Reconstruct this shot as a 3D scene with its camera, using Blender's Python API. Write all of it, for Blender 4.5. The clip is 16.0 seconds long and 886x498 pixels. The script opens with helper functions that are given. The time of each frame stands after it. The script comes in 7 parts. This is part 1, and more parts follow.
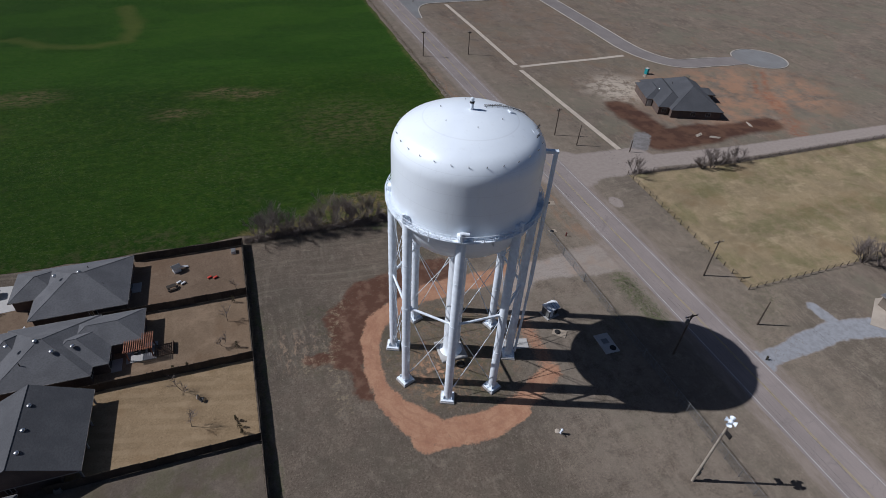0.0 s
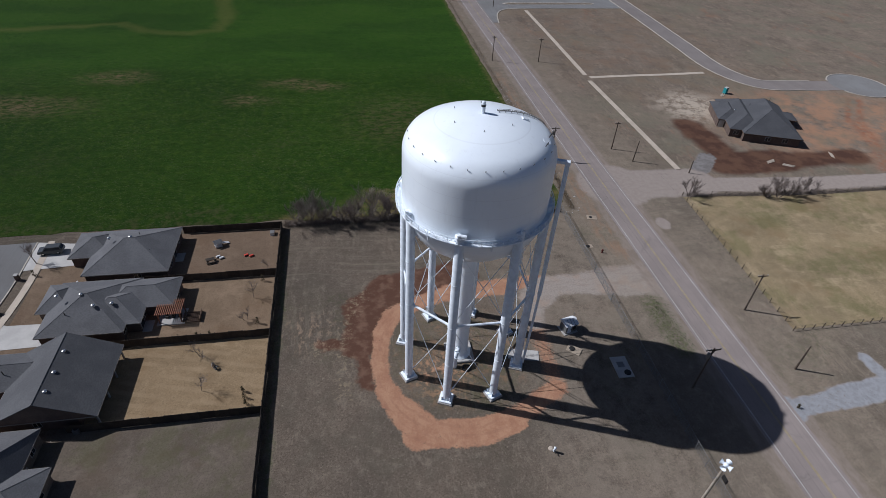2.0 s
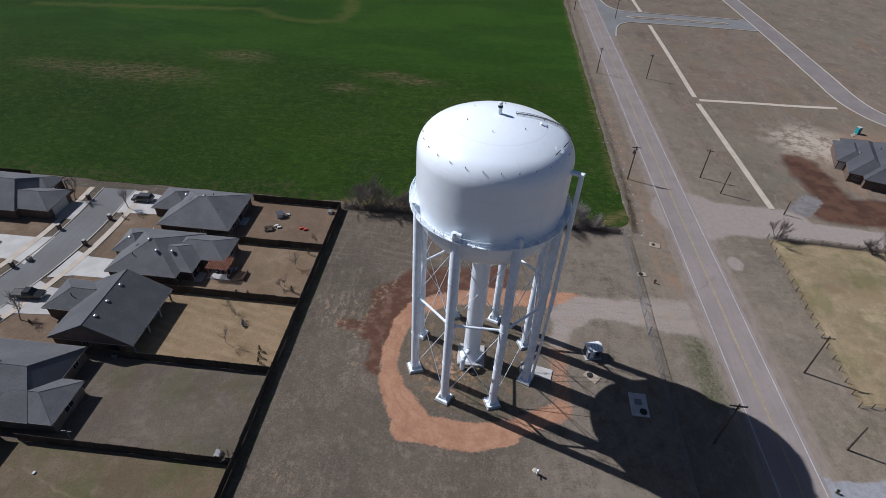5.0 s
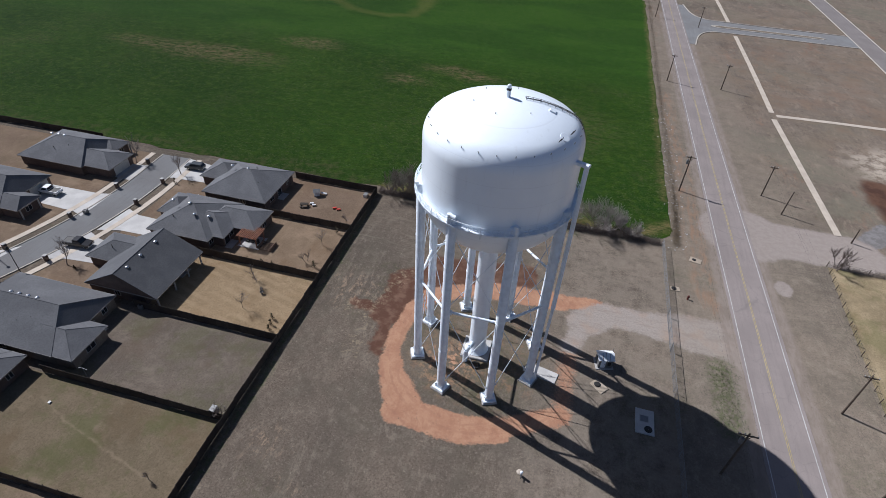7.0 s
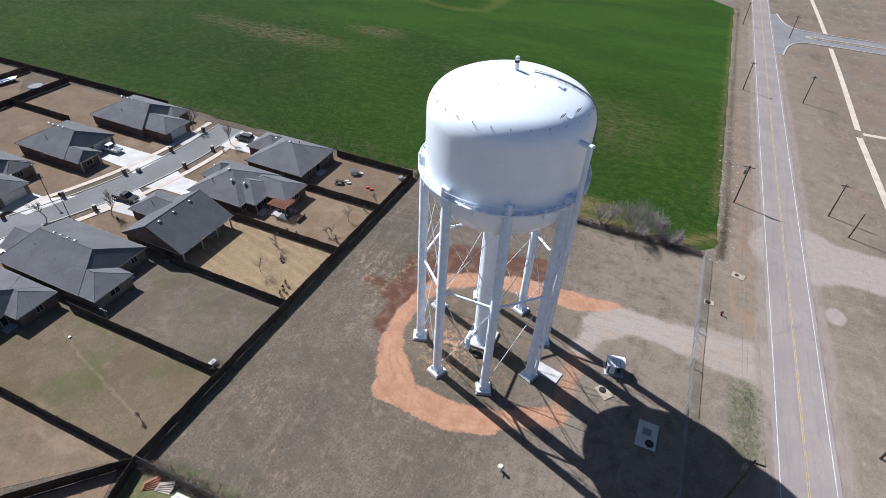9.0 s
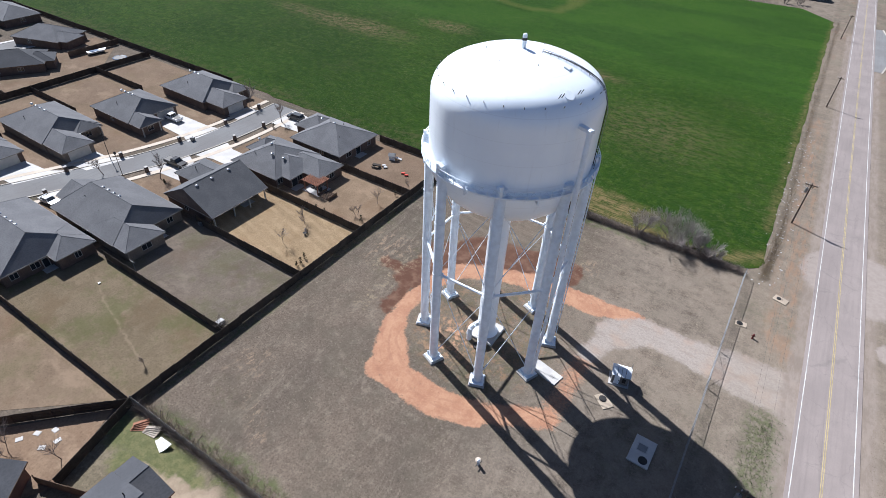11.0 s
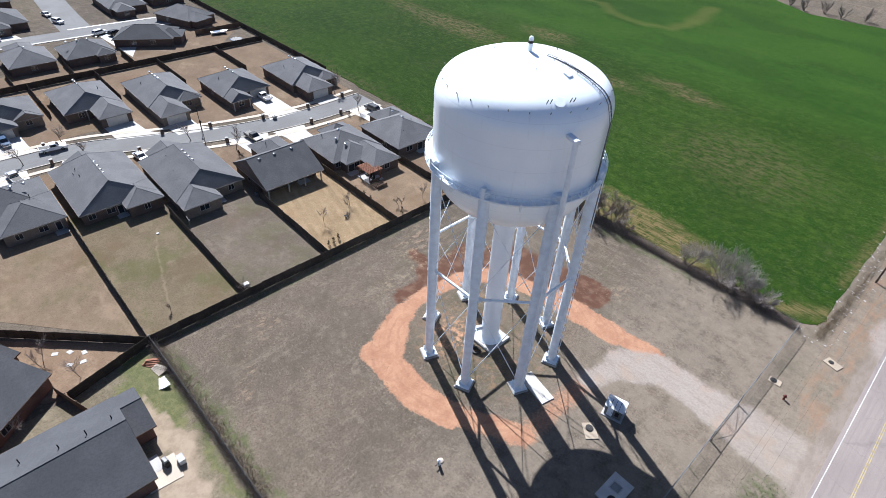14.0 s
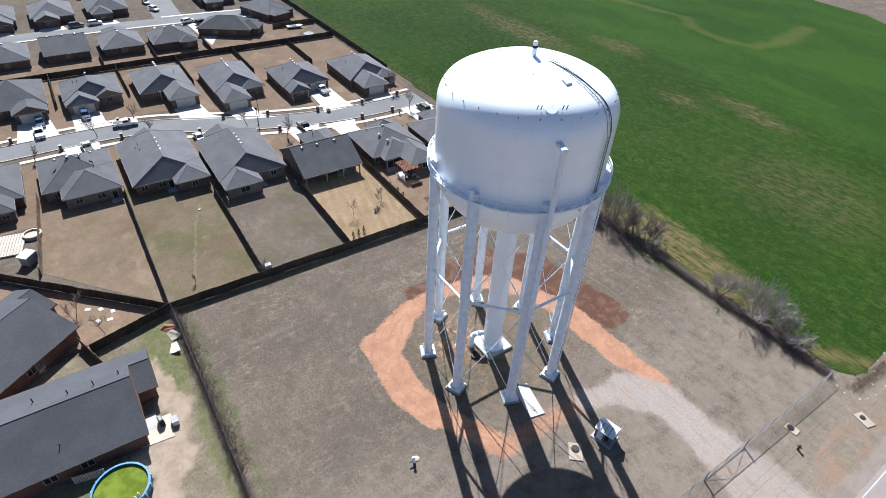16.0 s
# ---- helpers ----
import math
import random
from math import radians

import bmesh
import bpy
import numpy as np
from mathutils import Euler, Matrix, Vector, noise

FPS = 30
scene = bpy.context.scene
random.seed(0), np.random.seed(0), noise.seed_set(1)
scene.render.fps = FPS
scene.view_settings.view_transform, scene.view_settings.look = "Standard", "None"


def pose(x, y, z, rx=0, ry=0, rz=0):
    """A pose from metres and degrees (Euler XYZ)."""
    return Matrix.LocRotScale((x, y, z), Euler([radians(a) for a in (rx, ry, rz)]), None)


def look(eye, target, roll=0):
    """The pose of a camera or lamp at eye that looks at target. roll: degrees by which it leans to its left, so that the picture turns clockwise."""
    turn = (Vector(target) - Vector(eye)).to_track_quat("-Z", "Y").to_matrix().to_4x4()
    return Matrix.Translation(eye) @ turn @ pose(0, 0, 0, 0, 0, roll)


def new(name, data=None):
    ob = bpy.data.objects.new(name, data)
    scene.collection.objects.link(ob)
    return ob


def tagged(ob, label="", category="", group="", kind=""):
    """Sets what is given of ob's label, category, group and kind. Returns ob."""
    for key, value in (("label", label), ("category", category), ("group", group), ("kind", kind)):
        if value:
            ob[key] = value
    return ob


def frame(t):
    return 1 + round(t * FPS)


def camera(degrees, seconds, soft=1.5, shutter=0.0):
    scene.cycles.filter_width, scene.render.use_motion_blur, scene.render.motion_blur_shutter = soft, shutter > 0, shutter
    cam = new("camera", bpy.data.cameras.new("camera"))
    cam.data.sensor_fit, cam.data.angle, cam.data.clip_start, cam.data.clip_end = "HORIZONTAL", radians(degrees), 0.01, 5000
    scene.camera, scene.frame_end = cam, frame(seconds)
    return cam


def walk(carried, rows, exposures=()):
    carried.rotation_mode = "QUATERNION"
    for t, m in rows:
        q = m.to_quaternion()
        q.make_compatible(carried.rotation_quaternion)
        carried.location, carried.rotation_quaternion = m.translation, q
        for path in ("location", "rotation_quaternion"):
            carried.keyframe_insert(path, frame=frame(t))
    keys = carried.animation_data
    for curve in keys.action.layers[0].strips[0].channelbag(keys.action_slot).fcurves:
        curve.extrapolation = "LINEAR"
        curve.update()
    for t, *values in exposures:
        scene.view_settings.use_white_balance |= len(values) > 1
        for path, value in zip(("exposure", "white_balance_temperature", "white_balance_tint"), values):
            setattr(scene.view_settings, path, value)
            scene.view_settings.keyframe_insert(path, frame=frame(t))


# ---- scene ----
# camera: seconds, eye, yaw to the left of +y, pitch, roll
cam = camera(77.6, 16.0, 0.65)
EXPOSURES = [(0.0, -0.35, 5850, 12), (3.5, -0.1, 5850, 12), (6.5, 0.18, 5850, 12), (7.5, 0.42, 5850, 12), (8.0, 0.55, 5850, 12), (9.0, 0.86, 5850, 11), (11.5, 1.05, 5850, 11), (12.5, 1.18, 5850, 10), (16.0, 1.24, 5850, 10)]
PATH = [
    (0, -26.37, -60.67, 76.62, -21.31, -38.87, 3.63),
    (0.5, -24.08, -61.54, 76.71, -18.82, -38.90, 3.59),
    (1, -21.77, -62.28, 76.83, -16.26, -38.93, 3.59),
    (1.5, -19.40, -63.01, 76.89, -13.83, -38.94, 3.56),
    (2, -16.99, -63.67, 76.94, -11.43, -38.93, 3.53),
    (2.5, -14.60, -64.11, 77.00, -9.00, -38.94, 3.50),
    (3, -12.22, -64.51, 77.03, -6.43, -38.94, 3.52),
    (3.5, -9.77, -64.79, 77.05, -3.94, -38.95, 3.49),
    (4, -7.31, -64.95, 77.02, -1.52, -38.97, 3.44),
    (4.5, -4.85, -64.93, 76.86, 0.88, -39.00, 3.41),
    (5, -2.40, -64.91, 76.54, 3.28, -39.02, 3.40),
    (5.5, 0.05, -64.84, 76.08, 5.67, -39.01, 3.39),
    (6, 2.49, -64.72, 75.50, 8.04, -38.99, 3.38),
    (6.5, 4.94, -64.53, 74.79, 10.38, -38.96, 3.36),
    (7, 7.39, -64.13, 73.98, 12.67, -38.96, 3.33),
    (7.5, 9.80, -63.66, 73.09, 14.97, -38.94, 3.32),
    (8, 12.24, -63.10, 72.12, 17.48, -38.92, 3.27),
    (8.5, 14.59, -62.39, 71.18, 19.64, -38.90, 3.28),
    (9, 16.91, -61.62, 70.21, 21.95, -38.88, 3.25),
    (9.5, 19.21, -60.76, 69.28, 24.29, -38.85, 3.23),
    (10, 21.49, -59.82, 68.46, 26.60, -38.82, 3.22),
    (10.5, 23.73, -58.78, 67.80, 28.93, -38.80, 3.21),
    (11, 25.91, -57.65, 67.31, 31.27, -38.79, 3.21),
    (11.5, 28.04, -56.42, 67.05, 33.67, -38.79, 3.20),
    (12, 30.09, -55.11, 66.99, 36.13, -38.80, 3.19),
    (12.5, 32.07, -53.69, 66.96, 38.58, -38.76, 3.20),
    (13, 34.00, -52.21, 66.97, 40.77, -38.75, 3.22),
    (13.5, 35.77, -50.70, 67.02, 42.89, -38.76, 3.21),
    (14, 37.54, -49.08, 67.03, 45.13, -38.73, 3.23),
    (14.5, 39.25, -47.38, 67.03, 47.38, -38.70, 3.23),
    (15, 40.86, -45.61, 67.06, 49.51, -38.69, 3.23),
    (15.5, 42.39, -43.76, 67.02, 51.84, -38.66, 3.25),
    (16, 43.82, -41.89, 67.01, 54.47, -38.65, 3.27),
]


def aim(x, y, z, yaw, pitch, roll):
    yw, pt = radians(yaw), radians(pitch)
    ahead = Vector((-math.sin(yw) * math.cos(pt), math.cos(yw) * math.cos(pt), math.sin(pt)))
    return look((x, y, z), Vector((x, y, z)) + ahead * 10, roll)


walk(cam, [(t, aim(x, y, z, yaw, pitch, roll)) for t, x, y, z, yaw, pitch, roll in PATH], EXPOSURES)

# ---- daylight: sun from the west-north-west, clear sky ----
SUN_EL, SUN_AZ = 43.5, 159.7  # degrees; azimuth of the sun's place, counter-clockwise from +x
sun_way = Vector((math.cos(radians(SUN_AZ)) * math.cos(radians(SUN_EL)), math.sin(radians(SUN_AZ)) * math.cos(radians(SUN_EL)), math.sin(radians(SUN_EL))))
world = bpy.data.worlds.new("sky")
scene.world = world
world.use_nodes = True
wn = world.node_tree
sky = wn.nodes.new("ShaderNodeTexSky")
sky.sky_type, sky.sun_disc = "NISHITA", False
sky.ozone_density, sky.air_density = 2.2, 0.68
sky.sun_elevation, sky.sun_rotation = radians(SUN_EL), radians(90.0 - SUN_AZ)
wn.links.new(sky.outputs[0], wn.nodes["Background"].inputs[0])
wn.nodes["Background"].inputs[1].default_value = 0.05
sun = new("sun", bpy.data.lights.new("sun", "SUN"))
sun.data.energy, sun.data.angle, sun.data.color = 5.0, radians(0.5), (1.0, 0.965, 0.92)
sun.matrix_world = look(sun_way * 300, (0, 0, 0))


# ---- materials ----
class Nodes:
    """Short hand for a material's node tree."""

    def __init__(self, name, rough=0.9, metal=0.0):
        self.m = bpy.data.materials.new(name)
        self.m.use_nodes = True
        self.t = self.m.node_tree
        self.b = self.t.nodes["Principled BSDF"]
        self.b.inputs["Roughness"].default_value = rough
        self.b.inputs["Metallic"].default_value = metal
        self.b.inputs["Specular IOR Level"].default_value = 0.3
        self.p = self.t.nodes.new("ShaderNodeNewGeometry").outputs["Position"]

    def put(self, socket, v):
        if isinstance(v, bpy.types.NodeSocket):
            self.t.links.new(v, socket)
        else:
            socket.default_value = v

    def f(self, op, a, b=0.0, clamp=False):
        n = self.t.nodes.new("ShaderNodeMath")
        n.operation, n.use_clamp = op, clamp
        self.put(n.inputs[0], a)
        self.put(n.inputs[1], b)
        return n.outputs[0]

    def v(self, op, a, b=None):
        n = self.t.nodes.new("ShaderNodeVectorMath")
        n.operation = op
        self.put(n.inputs[0], a)
        if b is not None:
            self.put(n.inputs[3 if op == "SCALE" else 1], b)
        return n.outputs["Value" if op in ("LENGTH", "DOT_PRODUCT", "DISTANCE") else 0]

    def noise(self, scale, detail=4.0, rough=0.55, at=None, stretch=None):
        at = at or self.p
        if stretch:
            at = self.v("MULTIPLY", at, stretch)
        n = self.t.nodes.new("ShaderNodeTexNoise")
        n.inputs["Scale"].default_value, n.inputs["Detail"].default_value, n.inputs["Roughness"].default_value = scale, detail, rough
        self.t.links.new(at, n.inputs["Vector"])
        return n.outputs["Fac"]

    def noise_colour(self, scale, detail=3.0):
        n = self.t.nodes.new("ShaderNodeTexNoise")
        n.inputs["Scale"].default_value, n.inputs["Detail"].default_value = scale, detail
        self.t.links.new(self.p, n.inputs["Vector"])
        return n.outputs["Color"]

    def step(self, x, lo, hi):
        n = self.t.nodes.new("ShaderNodeMapRange")
        n.interpolation_type = "SMOOTHSTEP"
        self.put(n.inputs[0], x)
        n.inputs[1].default_value, n.inputs[2].default_value = lo, hi
        return n.outputs[0]

    def mix(self, fac, a, b, how="MIX"):
        n = self.t.nodes.new("ShaderNodeMix")
        n.data_type, n.blend_type = "RGBA", how
        self.put(n.inputs[0], fac)
        self.put(n.inputs[6], (*a, 1) if isinstance(a, tuple) else a)
        self.put(n.inputs[7], (*b, 1) if isinstance(b, tuple) else b)
        return n.outputs[2]

    def flat(self, at=None):
        return self.v("MULTIPLY", at or self.p, (1, 1, 0))

    def warped(self, scale, amount):
        c = self.v("SUBTRACT", self.noise_colour(scale, 5.0), (0.5, 0.5, 0.5))
        return self.flat(self.v("ADD", self.p, self.v("SCALE", c, amount)))

    def disc(self, at, x, y, r, soft, sx=1.0, sy=1.0):
        d = self.v("LENGTH", self.v("MULTIPLY", self.v("SUBTRACT", at, (x, y, 0)), (sx, sy, 0)))
        return self.f("SUBTRACT", 1.0, self.step(d, r - soft, r + soft))

    def strip(self, at, a, b, r, soft):
        """1 within r of the line from a to b."""
        ax, ay, bx, by = *a, *b
        ln = math.hypot(bx - ax, by - ay)
        q = self.v("SUBTRACT", at, (ax, ay, 0))
        s = self.f("DIVIDE", self.v("DOT_PRODUCT", q, ((bx - ax) / ln, (by - ay) / ln, 0)), ln, clamp=True)
        n = self.t.nodes.new("ShaderNodeCombineXYZ")
        self.put(n.inputs[0], self.f("MULTIPLY", s, bx - ax))
        self.put(n.inputs[1], self.f("MULTIPLY", s, by - ay))
        d = self.v("DISTANCE", q, n.outputs[0])
        return self.f("SUBTRACT", 1.0, self.step(d, r - soft, r + soft))

    def ragged(self, mask, scale=1.3, amount=1.1, edge=0.07):
        """A mask with its soft edge broken up."""
        k = self.f("ADD", mask, self.f("MULTIPLY", self.f("SUBTRACT", self.noise(scale, 6.0, 0.75), 0.5), amount))
        return self.step(k, 0.5 - edge, 0.5 + edge)

    def both(self, *masks):
        out = masks[0]
        for m in masks[1:]:
            out = self.f("MAXIMUM", out, m)
        return out

    def random(self):
        return self.t.nodes.new("ShaderNodeObjectInfo").outputs["Random"]

    def bump(self, height, strength=0.4, dist=0.05):
        n = self.t.nodes.new("ShaderNodeBump")
        n.inputs["Strength"].default_value, n.inputs["Distance"].default_value = strength, dist
        self.put(n.inputs["Height"], height)
        self.t.links.new(n.outputs[0], self.b.inputs["Normal"])

    def done(self, colour):
        self.put(self.b.inputs["Base Color"], (*colour, 1) if isinstance(colour, tuple) else colour)
        return self.m


def mottled(name, a, b, scale, rough=0.9, metal=0.0, fine=None, bump=0.0, vary=0.0, grain=0.35):
    """Two tones in large patches with a fine grain over them; vary: how much one object differs from the next."""
    n = Nodes(name, rough, metal)
    c = n.mix(n.step(n.noise(scale), 0.35, 0.65), a, b)
    g = n.noise(fine or scale * 14, 3.0, 0.7)
    c = n.mix(n.f("MULTIPLY", n.step(g, 0.3, 0.75), grain), c, (0.03, 0.03, 0.03), "MULTIPLY") if grain else c
    if vary:
        k = n.f("ADD", n.f("MULTIPLY", n.random(), vary), 1.0 - vary / 2)
        c = n.v("SCALE", c, k)
    if bump:
        n.bump(g, bump, 0.04)
    return n.done(c)


def plain(name, c, rough=0.5, metal=0.0, wear=0.12):
    n = Nodes(name, rough, metal)
    d = tuple(x * (1 - wear) for x in c)
    col = n.mix(n.step(n.noise(1.1), 0.35, 0.7), c, d)
    col = n.mix(n.f("MULTIPLY", n.noise(17.0, 3.0), wear), col, tuple(x * 0.6 for x in c))
    return n.done(col)


ROUGH_TURF = 0.4  # how strongly turf and shingle send light back towards the sun


def grass_tones(n, base, dark, light, patch=0.06, grain=0.5):
    """Dead grass: broad patches, blotches and a fine straw grain."""
    n.b.inputs["Diffuse Roughness"].default_value = ROUGH_TURF
    n.b.inputs["Specular IOR Level"].default_value = 0.05
    c = n.mix(n.step(n.noise(patch, 5.0, 0.6), 0.36, 0.66), base, dark)
    c = n.mix(n.f("MULTIPLY", n.step(n.noise(0.33, 5.0, 0.65), 0.48, 0.72), 0.55), c, light)
    fine = n.noise(2.4, 6.0, 0.8)
    c = n.mix(n.f("MULTIPLY", n.step(fine, 0.48, 0.7), 0.8 * grain), c, tuple(x * 1.2 for x in light))
    c = n.mix(n.f("MULTIPLY", n.step(n.noise(3.4, 5.0, 0.8), 0.46, 0.68), grain), c, tuple(x * 0.45 for x in dark))
    c = n.mix(n.f("MULTIPLY", n.step(n.noise(0.9, 5.0, 0.7), 0.5, 0.68), 0.5 * grain), c, tuple(x * 0.7 for x in dark))
    # worn and matted areas a few paces across
    c = n.mix(n.f("MULTIPLY", n.step(n.noise(0.21, 6.0, 0.7), 0.5, 0.66), 0.5 * grain), c, tuple(x * 0.66 for x in dark))
    c = n.mix(n.f("MULTIPLY", n.step(n.noise(0.55, 6.0, 0.78, stretch=(1.0, 0.6, 1.0)), 0.52, 0.66), 0.6 * grain), c, tuple(x * 1.12 for x in light))
    return c, fine


def lawn_material(name, base, dark, light, green=0.0, stripes=0.0, path=()):
    n = Nodes(name, 1.0)
    base, dark, light = (tuple(x * k for x, k in zip(tone, (1.07, 0.985, 0.91))) for tone in (base, dark, light))
    c, fine = grass_tones(n, base, dark, light, 0.11, 0.45)
    # bare, muddy and bleached areas
    c = n.mix(n.f("MULTIPLY", n.step(n.noise(0.085, 5.0, 0.65), 0.5, 0.66), 0.5), c, (dark[0] * 0.92, dark[1] * 0.82, dark[2] * 0.74))
    c = n.mix(n.f("MULTIPLY", n.step(n.noise(0.13, 6.0, 0.7, stretch=(0.8, 1.2, 1.0)), 0.54, 0.68), 0.6), c, tuple(x * 1.1 for x in light))
    if green:
        g = n.f("MULTIPLY", n.step(n.noise(0.1, 6.0, 0.72), 0.46, 0.62), green)
        c = n.mix(g, c, (0.085, 0.098, 0.034))
    if path:
        w = n.warped(0.5, 1.2)
        worn = n.both(*[n.strip(w, a, b, 0.12, 0.3) for a, b in zip(path, path[1:])])
        c = n.mix(n.f("MULTIPLY", n.f("MULTIPLY", worn, n.step(n.noise(0.5, 5.0, 0.7), 0.3, 0.55)), 0.6), c, tuple(x * 1.25 for x in light))
    if stripes:
        w = n.f("SINE", n.f("MULTIPLY", n.v("DOT_PRODUCT", n.warped(0.4, 0.6), (0.25, 0.97, 0)), 3.1))
        c = n.mix(n.f("MULTIPLY", n.f("MULTIPLY", n.step(w, -0.3, 0.9), n.step(n.noise(0.2, 4.0), 0.35, 0.6)), stripes), c, light)
    n.bump(fine, 0.35, 0.05)
    return n.done(c)


def south_yard_material():
    """A back yard: weeds by the fence, trodden sand beside the house."""
    n = Nodes("weedy_yard", 1.0)
    c, fine = grass_tones(n, (0.2, 0.165, 0.115), (0.155, 0.13, 0.09), (0.27, 0.225, 0.16), 0.11, 0.6)
    w = n.warped(0.35, 4.5)
    weeds = n.both(n.strip(w, (-31, -44), (-20, -43.2), 2.4, 2.4), n.strip(w, (-27, -46.5), (-17, -43.5), 1.6, 2.0), n.strip(w, (-14, -42.2), (8, -42.0), 0.6, 1.4), n.disc(w, -6, -57, 2.5, 2.0))
    c = n.mix(n.f("MULTIPLY", n.ragged(weeds, 0.8, 1.2, 0.35), 0.65), c, n.mix(n.step(n.noise(0.8, 5.0, 0.75), 0.4, 0.62), (0.075, 0.105, 0.03), (0.15, 0.155, 0.06)))
    sand = n.both(n.strip(w, (-24, -46.5), (-15, -45.2), 0.9, 1.2), n.strip(w, (-15, -45.2), (-6, -46.2), 1.7, 1.3), n.strip(w, (-6, -46.2), (-0.5, -50), 2.0, 1.6), n.strip(w, (-0.5, -50), (-3, -62), 1.8, 1.8), n.disc(w, -7.5, -48.5, 2.6, 1.6))
    c = n.mix(n.f("MULTIPLY", n.ragged(sand, 1.2, 0.9, 0.3), 0.9), c, n.mix(n.step(n.noise(0.6, 5.0, 0.7), 0.38, 0.62), (0.37, 0.295, 0.22), (0.29, 0.225, 0.165)))
    n.bump(fine, 0.35, 0.05)
    return n.done(c)


def ground_material(east_side):
    n = Nodes("dead_grass_east" if east_side else "dead_grass_lot", 1.0)
    c, fine = grass_tones(n, (0.205, 0.165, 0.127) if east_side else (0.166, 0.131, 0.101), (0.142, 0.117, 0.094) if east_side else (0.112, 0.091, 0.073), (0.265, 0.226, 0.176) if east_side else (0.228, 0.188, 0.146), 0.035, 0.75)
    w1, w2, q = n.warped(0.22, 6.5), n.warped(0.7, 2.2), n.warped(0.6, 1.3)
    # mower passes and blotches beside the tower
    for sc, st, lo, hi, k, tone in ((0.5, (1.6, 0.1, 1.0), 0.46, 0.7, 0.25, (0.085, 0.074, 0.057)), (0.9, (1.3, 0.05, 1.0), 0.5, 0.66, 0.35, (0.235, 0.198, 0.15))):
        sw = n.noise(sc, 5.0, 0.65, at=n.warped(0.02, 16.0), stretch=st)
        c = n.mix(n.f("MULTIPLY", n.f("MULTIPLY", n.step(sw, lo, hi), n.step(n.noise(0.06, 4.0), 0.4, 0.62)), k), c, tone)
        sw = n.noise(sc, 5.0, 0.65, at=n.warped(0.02, 16.0), stretch=(st[1], st[0], 1.0))
        c = n.mix(n.f("MULTIPLY", n.f("MULTIPLY", n.step(sw, lo, hi), n.step(n.v("DOT_PRODUCT", n.p, (0, 1, 0)), 17, 24)), k), c, tone)
    c = n.mix(n.f("MULTIPLY", n.step(n.noise(0.16, 6.0, 0.75), 0.46, 0.64), 0.55), c, (0.1, 0.086, 0.066))
    c = n.mix(n.f("MULTIPLY", n.step(n.noise(1.3, 6.0, 0.85), 0.58, 0.66), 0.6), c, (0.3, 0.26, 0.2))
    # greenish weeds in places
    gm = n.f("MULTIPLY", n.step(n.noise(0.05, 5.0), 0.5, 0.72), n.step(n.noise(0.9, 6.0, 0.8), 0.44, 0.6))
    c = n.mix(n.f("MULTIPLY", gm, 0.4), c, (0.085, 0.098, 0.04))
    if not east_side:
        wn = n.warped(0.3, 4.0)
        green = n.both(n.strip(wn, (-30, -39.3), (20, -38.8), 0.8, 1.0), n.strip(wn, (-4, 40.2), (14, 39.8), 0.9, 1.0), n.strip(wn, (-32.2, -38), (-32.2, 38), 0.3, 0.6))
        c = n.mix(n.f("MULTIPLY", n.f("MULTIPLY", green, n.step(n.noise(0.7, 6.0, 0.8), 0.42, 0.56)), 0.65), c, (0.075, 0.105, 0.032))
    if not east_side:
        # paler turf, mottled, on the road side of the tower
        pale_turf = n.f("MULTIPLY", n.step(n.v("DOT_PRODUCT", w1, (1, 0, 0)), 3, 17), n.step(n.noise(0.3, 6.0, 0.75), 0.3, 0.6))
        c = n.mix(n.f("MULTIPLY", pale_turf, 0.5), c, (0.255, 0.213, 0.17))
    red, clay, pale = (0.105, 0.055, 0.038), (0.415, 0.24, 0.15), (0.335, 0.292, 0.256)
    if east_side:
        # bare earth on the new building land
        land = n.f("MULTIPLY", n.step(n.v("DOT_PRODUCT", w1, (1, 0.25, 0)), 72, 90), 0.55)
        c = n.mix(land, c, n.mix(n.step(n.noise(0.06, 6.0, 0.7), 0.4, 0.62), (0.15, 0.12, 0.098), (0.2, 0.157, 0.124)))
        for sc, lo, hi, k, tone in ((0.11, 0.5, 0.66, 0.5, (0.095, 0.075, 0.058)), (0.3, 0.52, 0.66, 0.55, (0.27, 0.215, 0.165)), (0.07, 0.55, 0.68, 0.5, (0.225, 0.125, 0.082)), (0.7, 0.54, 0.64, 0.5, (0.085, 0.068, 0.05))):
            c = n.mix(n.f("MULTIPLY", n.f("MULTIPLY", n.step(n.noise(sc, 6.0, 0.8, stretch=(1.0, 0.45, 1.0)), lo, hi), land), k * 1.8), c, tone)
        east = n.f("MULTIPLY", n.disc(w1, 142, 84, 31, 12, 0.8, 1.25), n.step(n.noise(0.1, 6.0, 0.75), 0.38, 0.6))
        c = n.mix(n.f("MULTIPLY", east, 0.85), c, (0.31, 0.178, 0.112))
        tracks = n.f("MULTIPLY", n.both(n.strip(w2, (167, 99), (153, 82), 1.1, 0.8), n.strip(w2, (164, 101), (149, 83), 0.8, 0.8), n.strip(w2, (152, 82), (144, 62), 2.4, 2.0), n.strip(w2, (144, 62), (138, 53), 3.0, 2.2)), n.step(n.noise(0.5, 6.0, 0.8), 0.35, 0.6))
        c = n.mix(n.f("MULTIPLY", tracks, 0.75), c, (0.24, 0.1, 0.058))
        c = n.mix(n.f("MULTIPLY", n.f("MULTIPLY", n.step(n.noise(0.045, 6.0, 0.75), 0.46, 0.62), land), 0.9), c, (0.15, 0.142, 0.104))
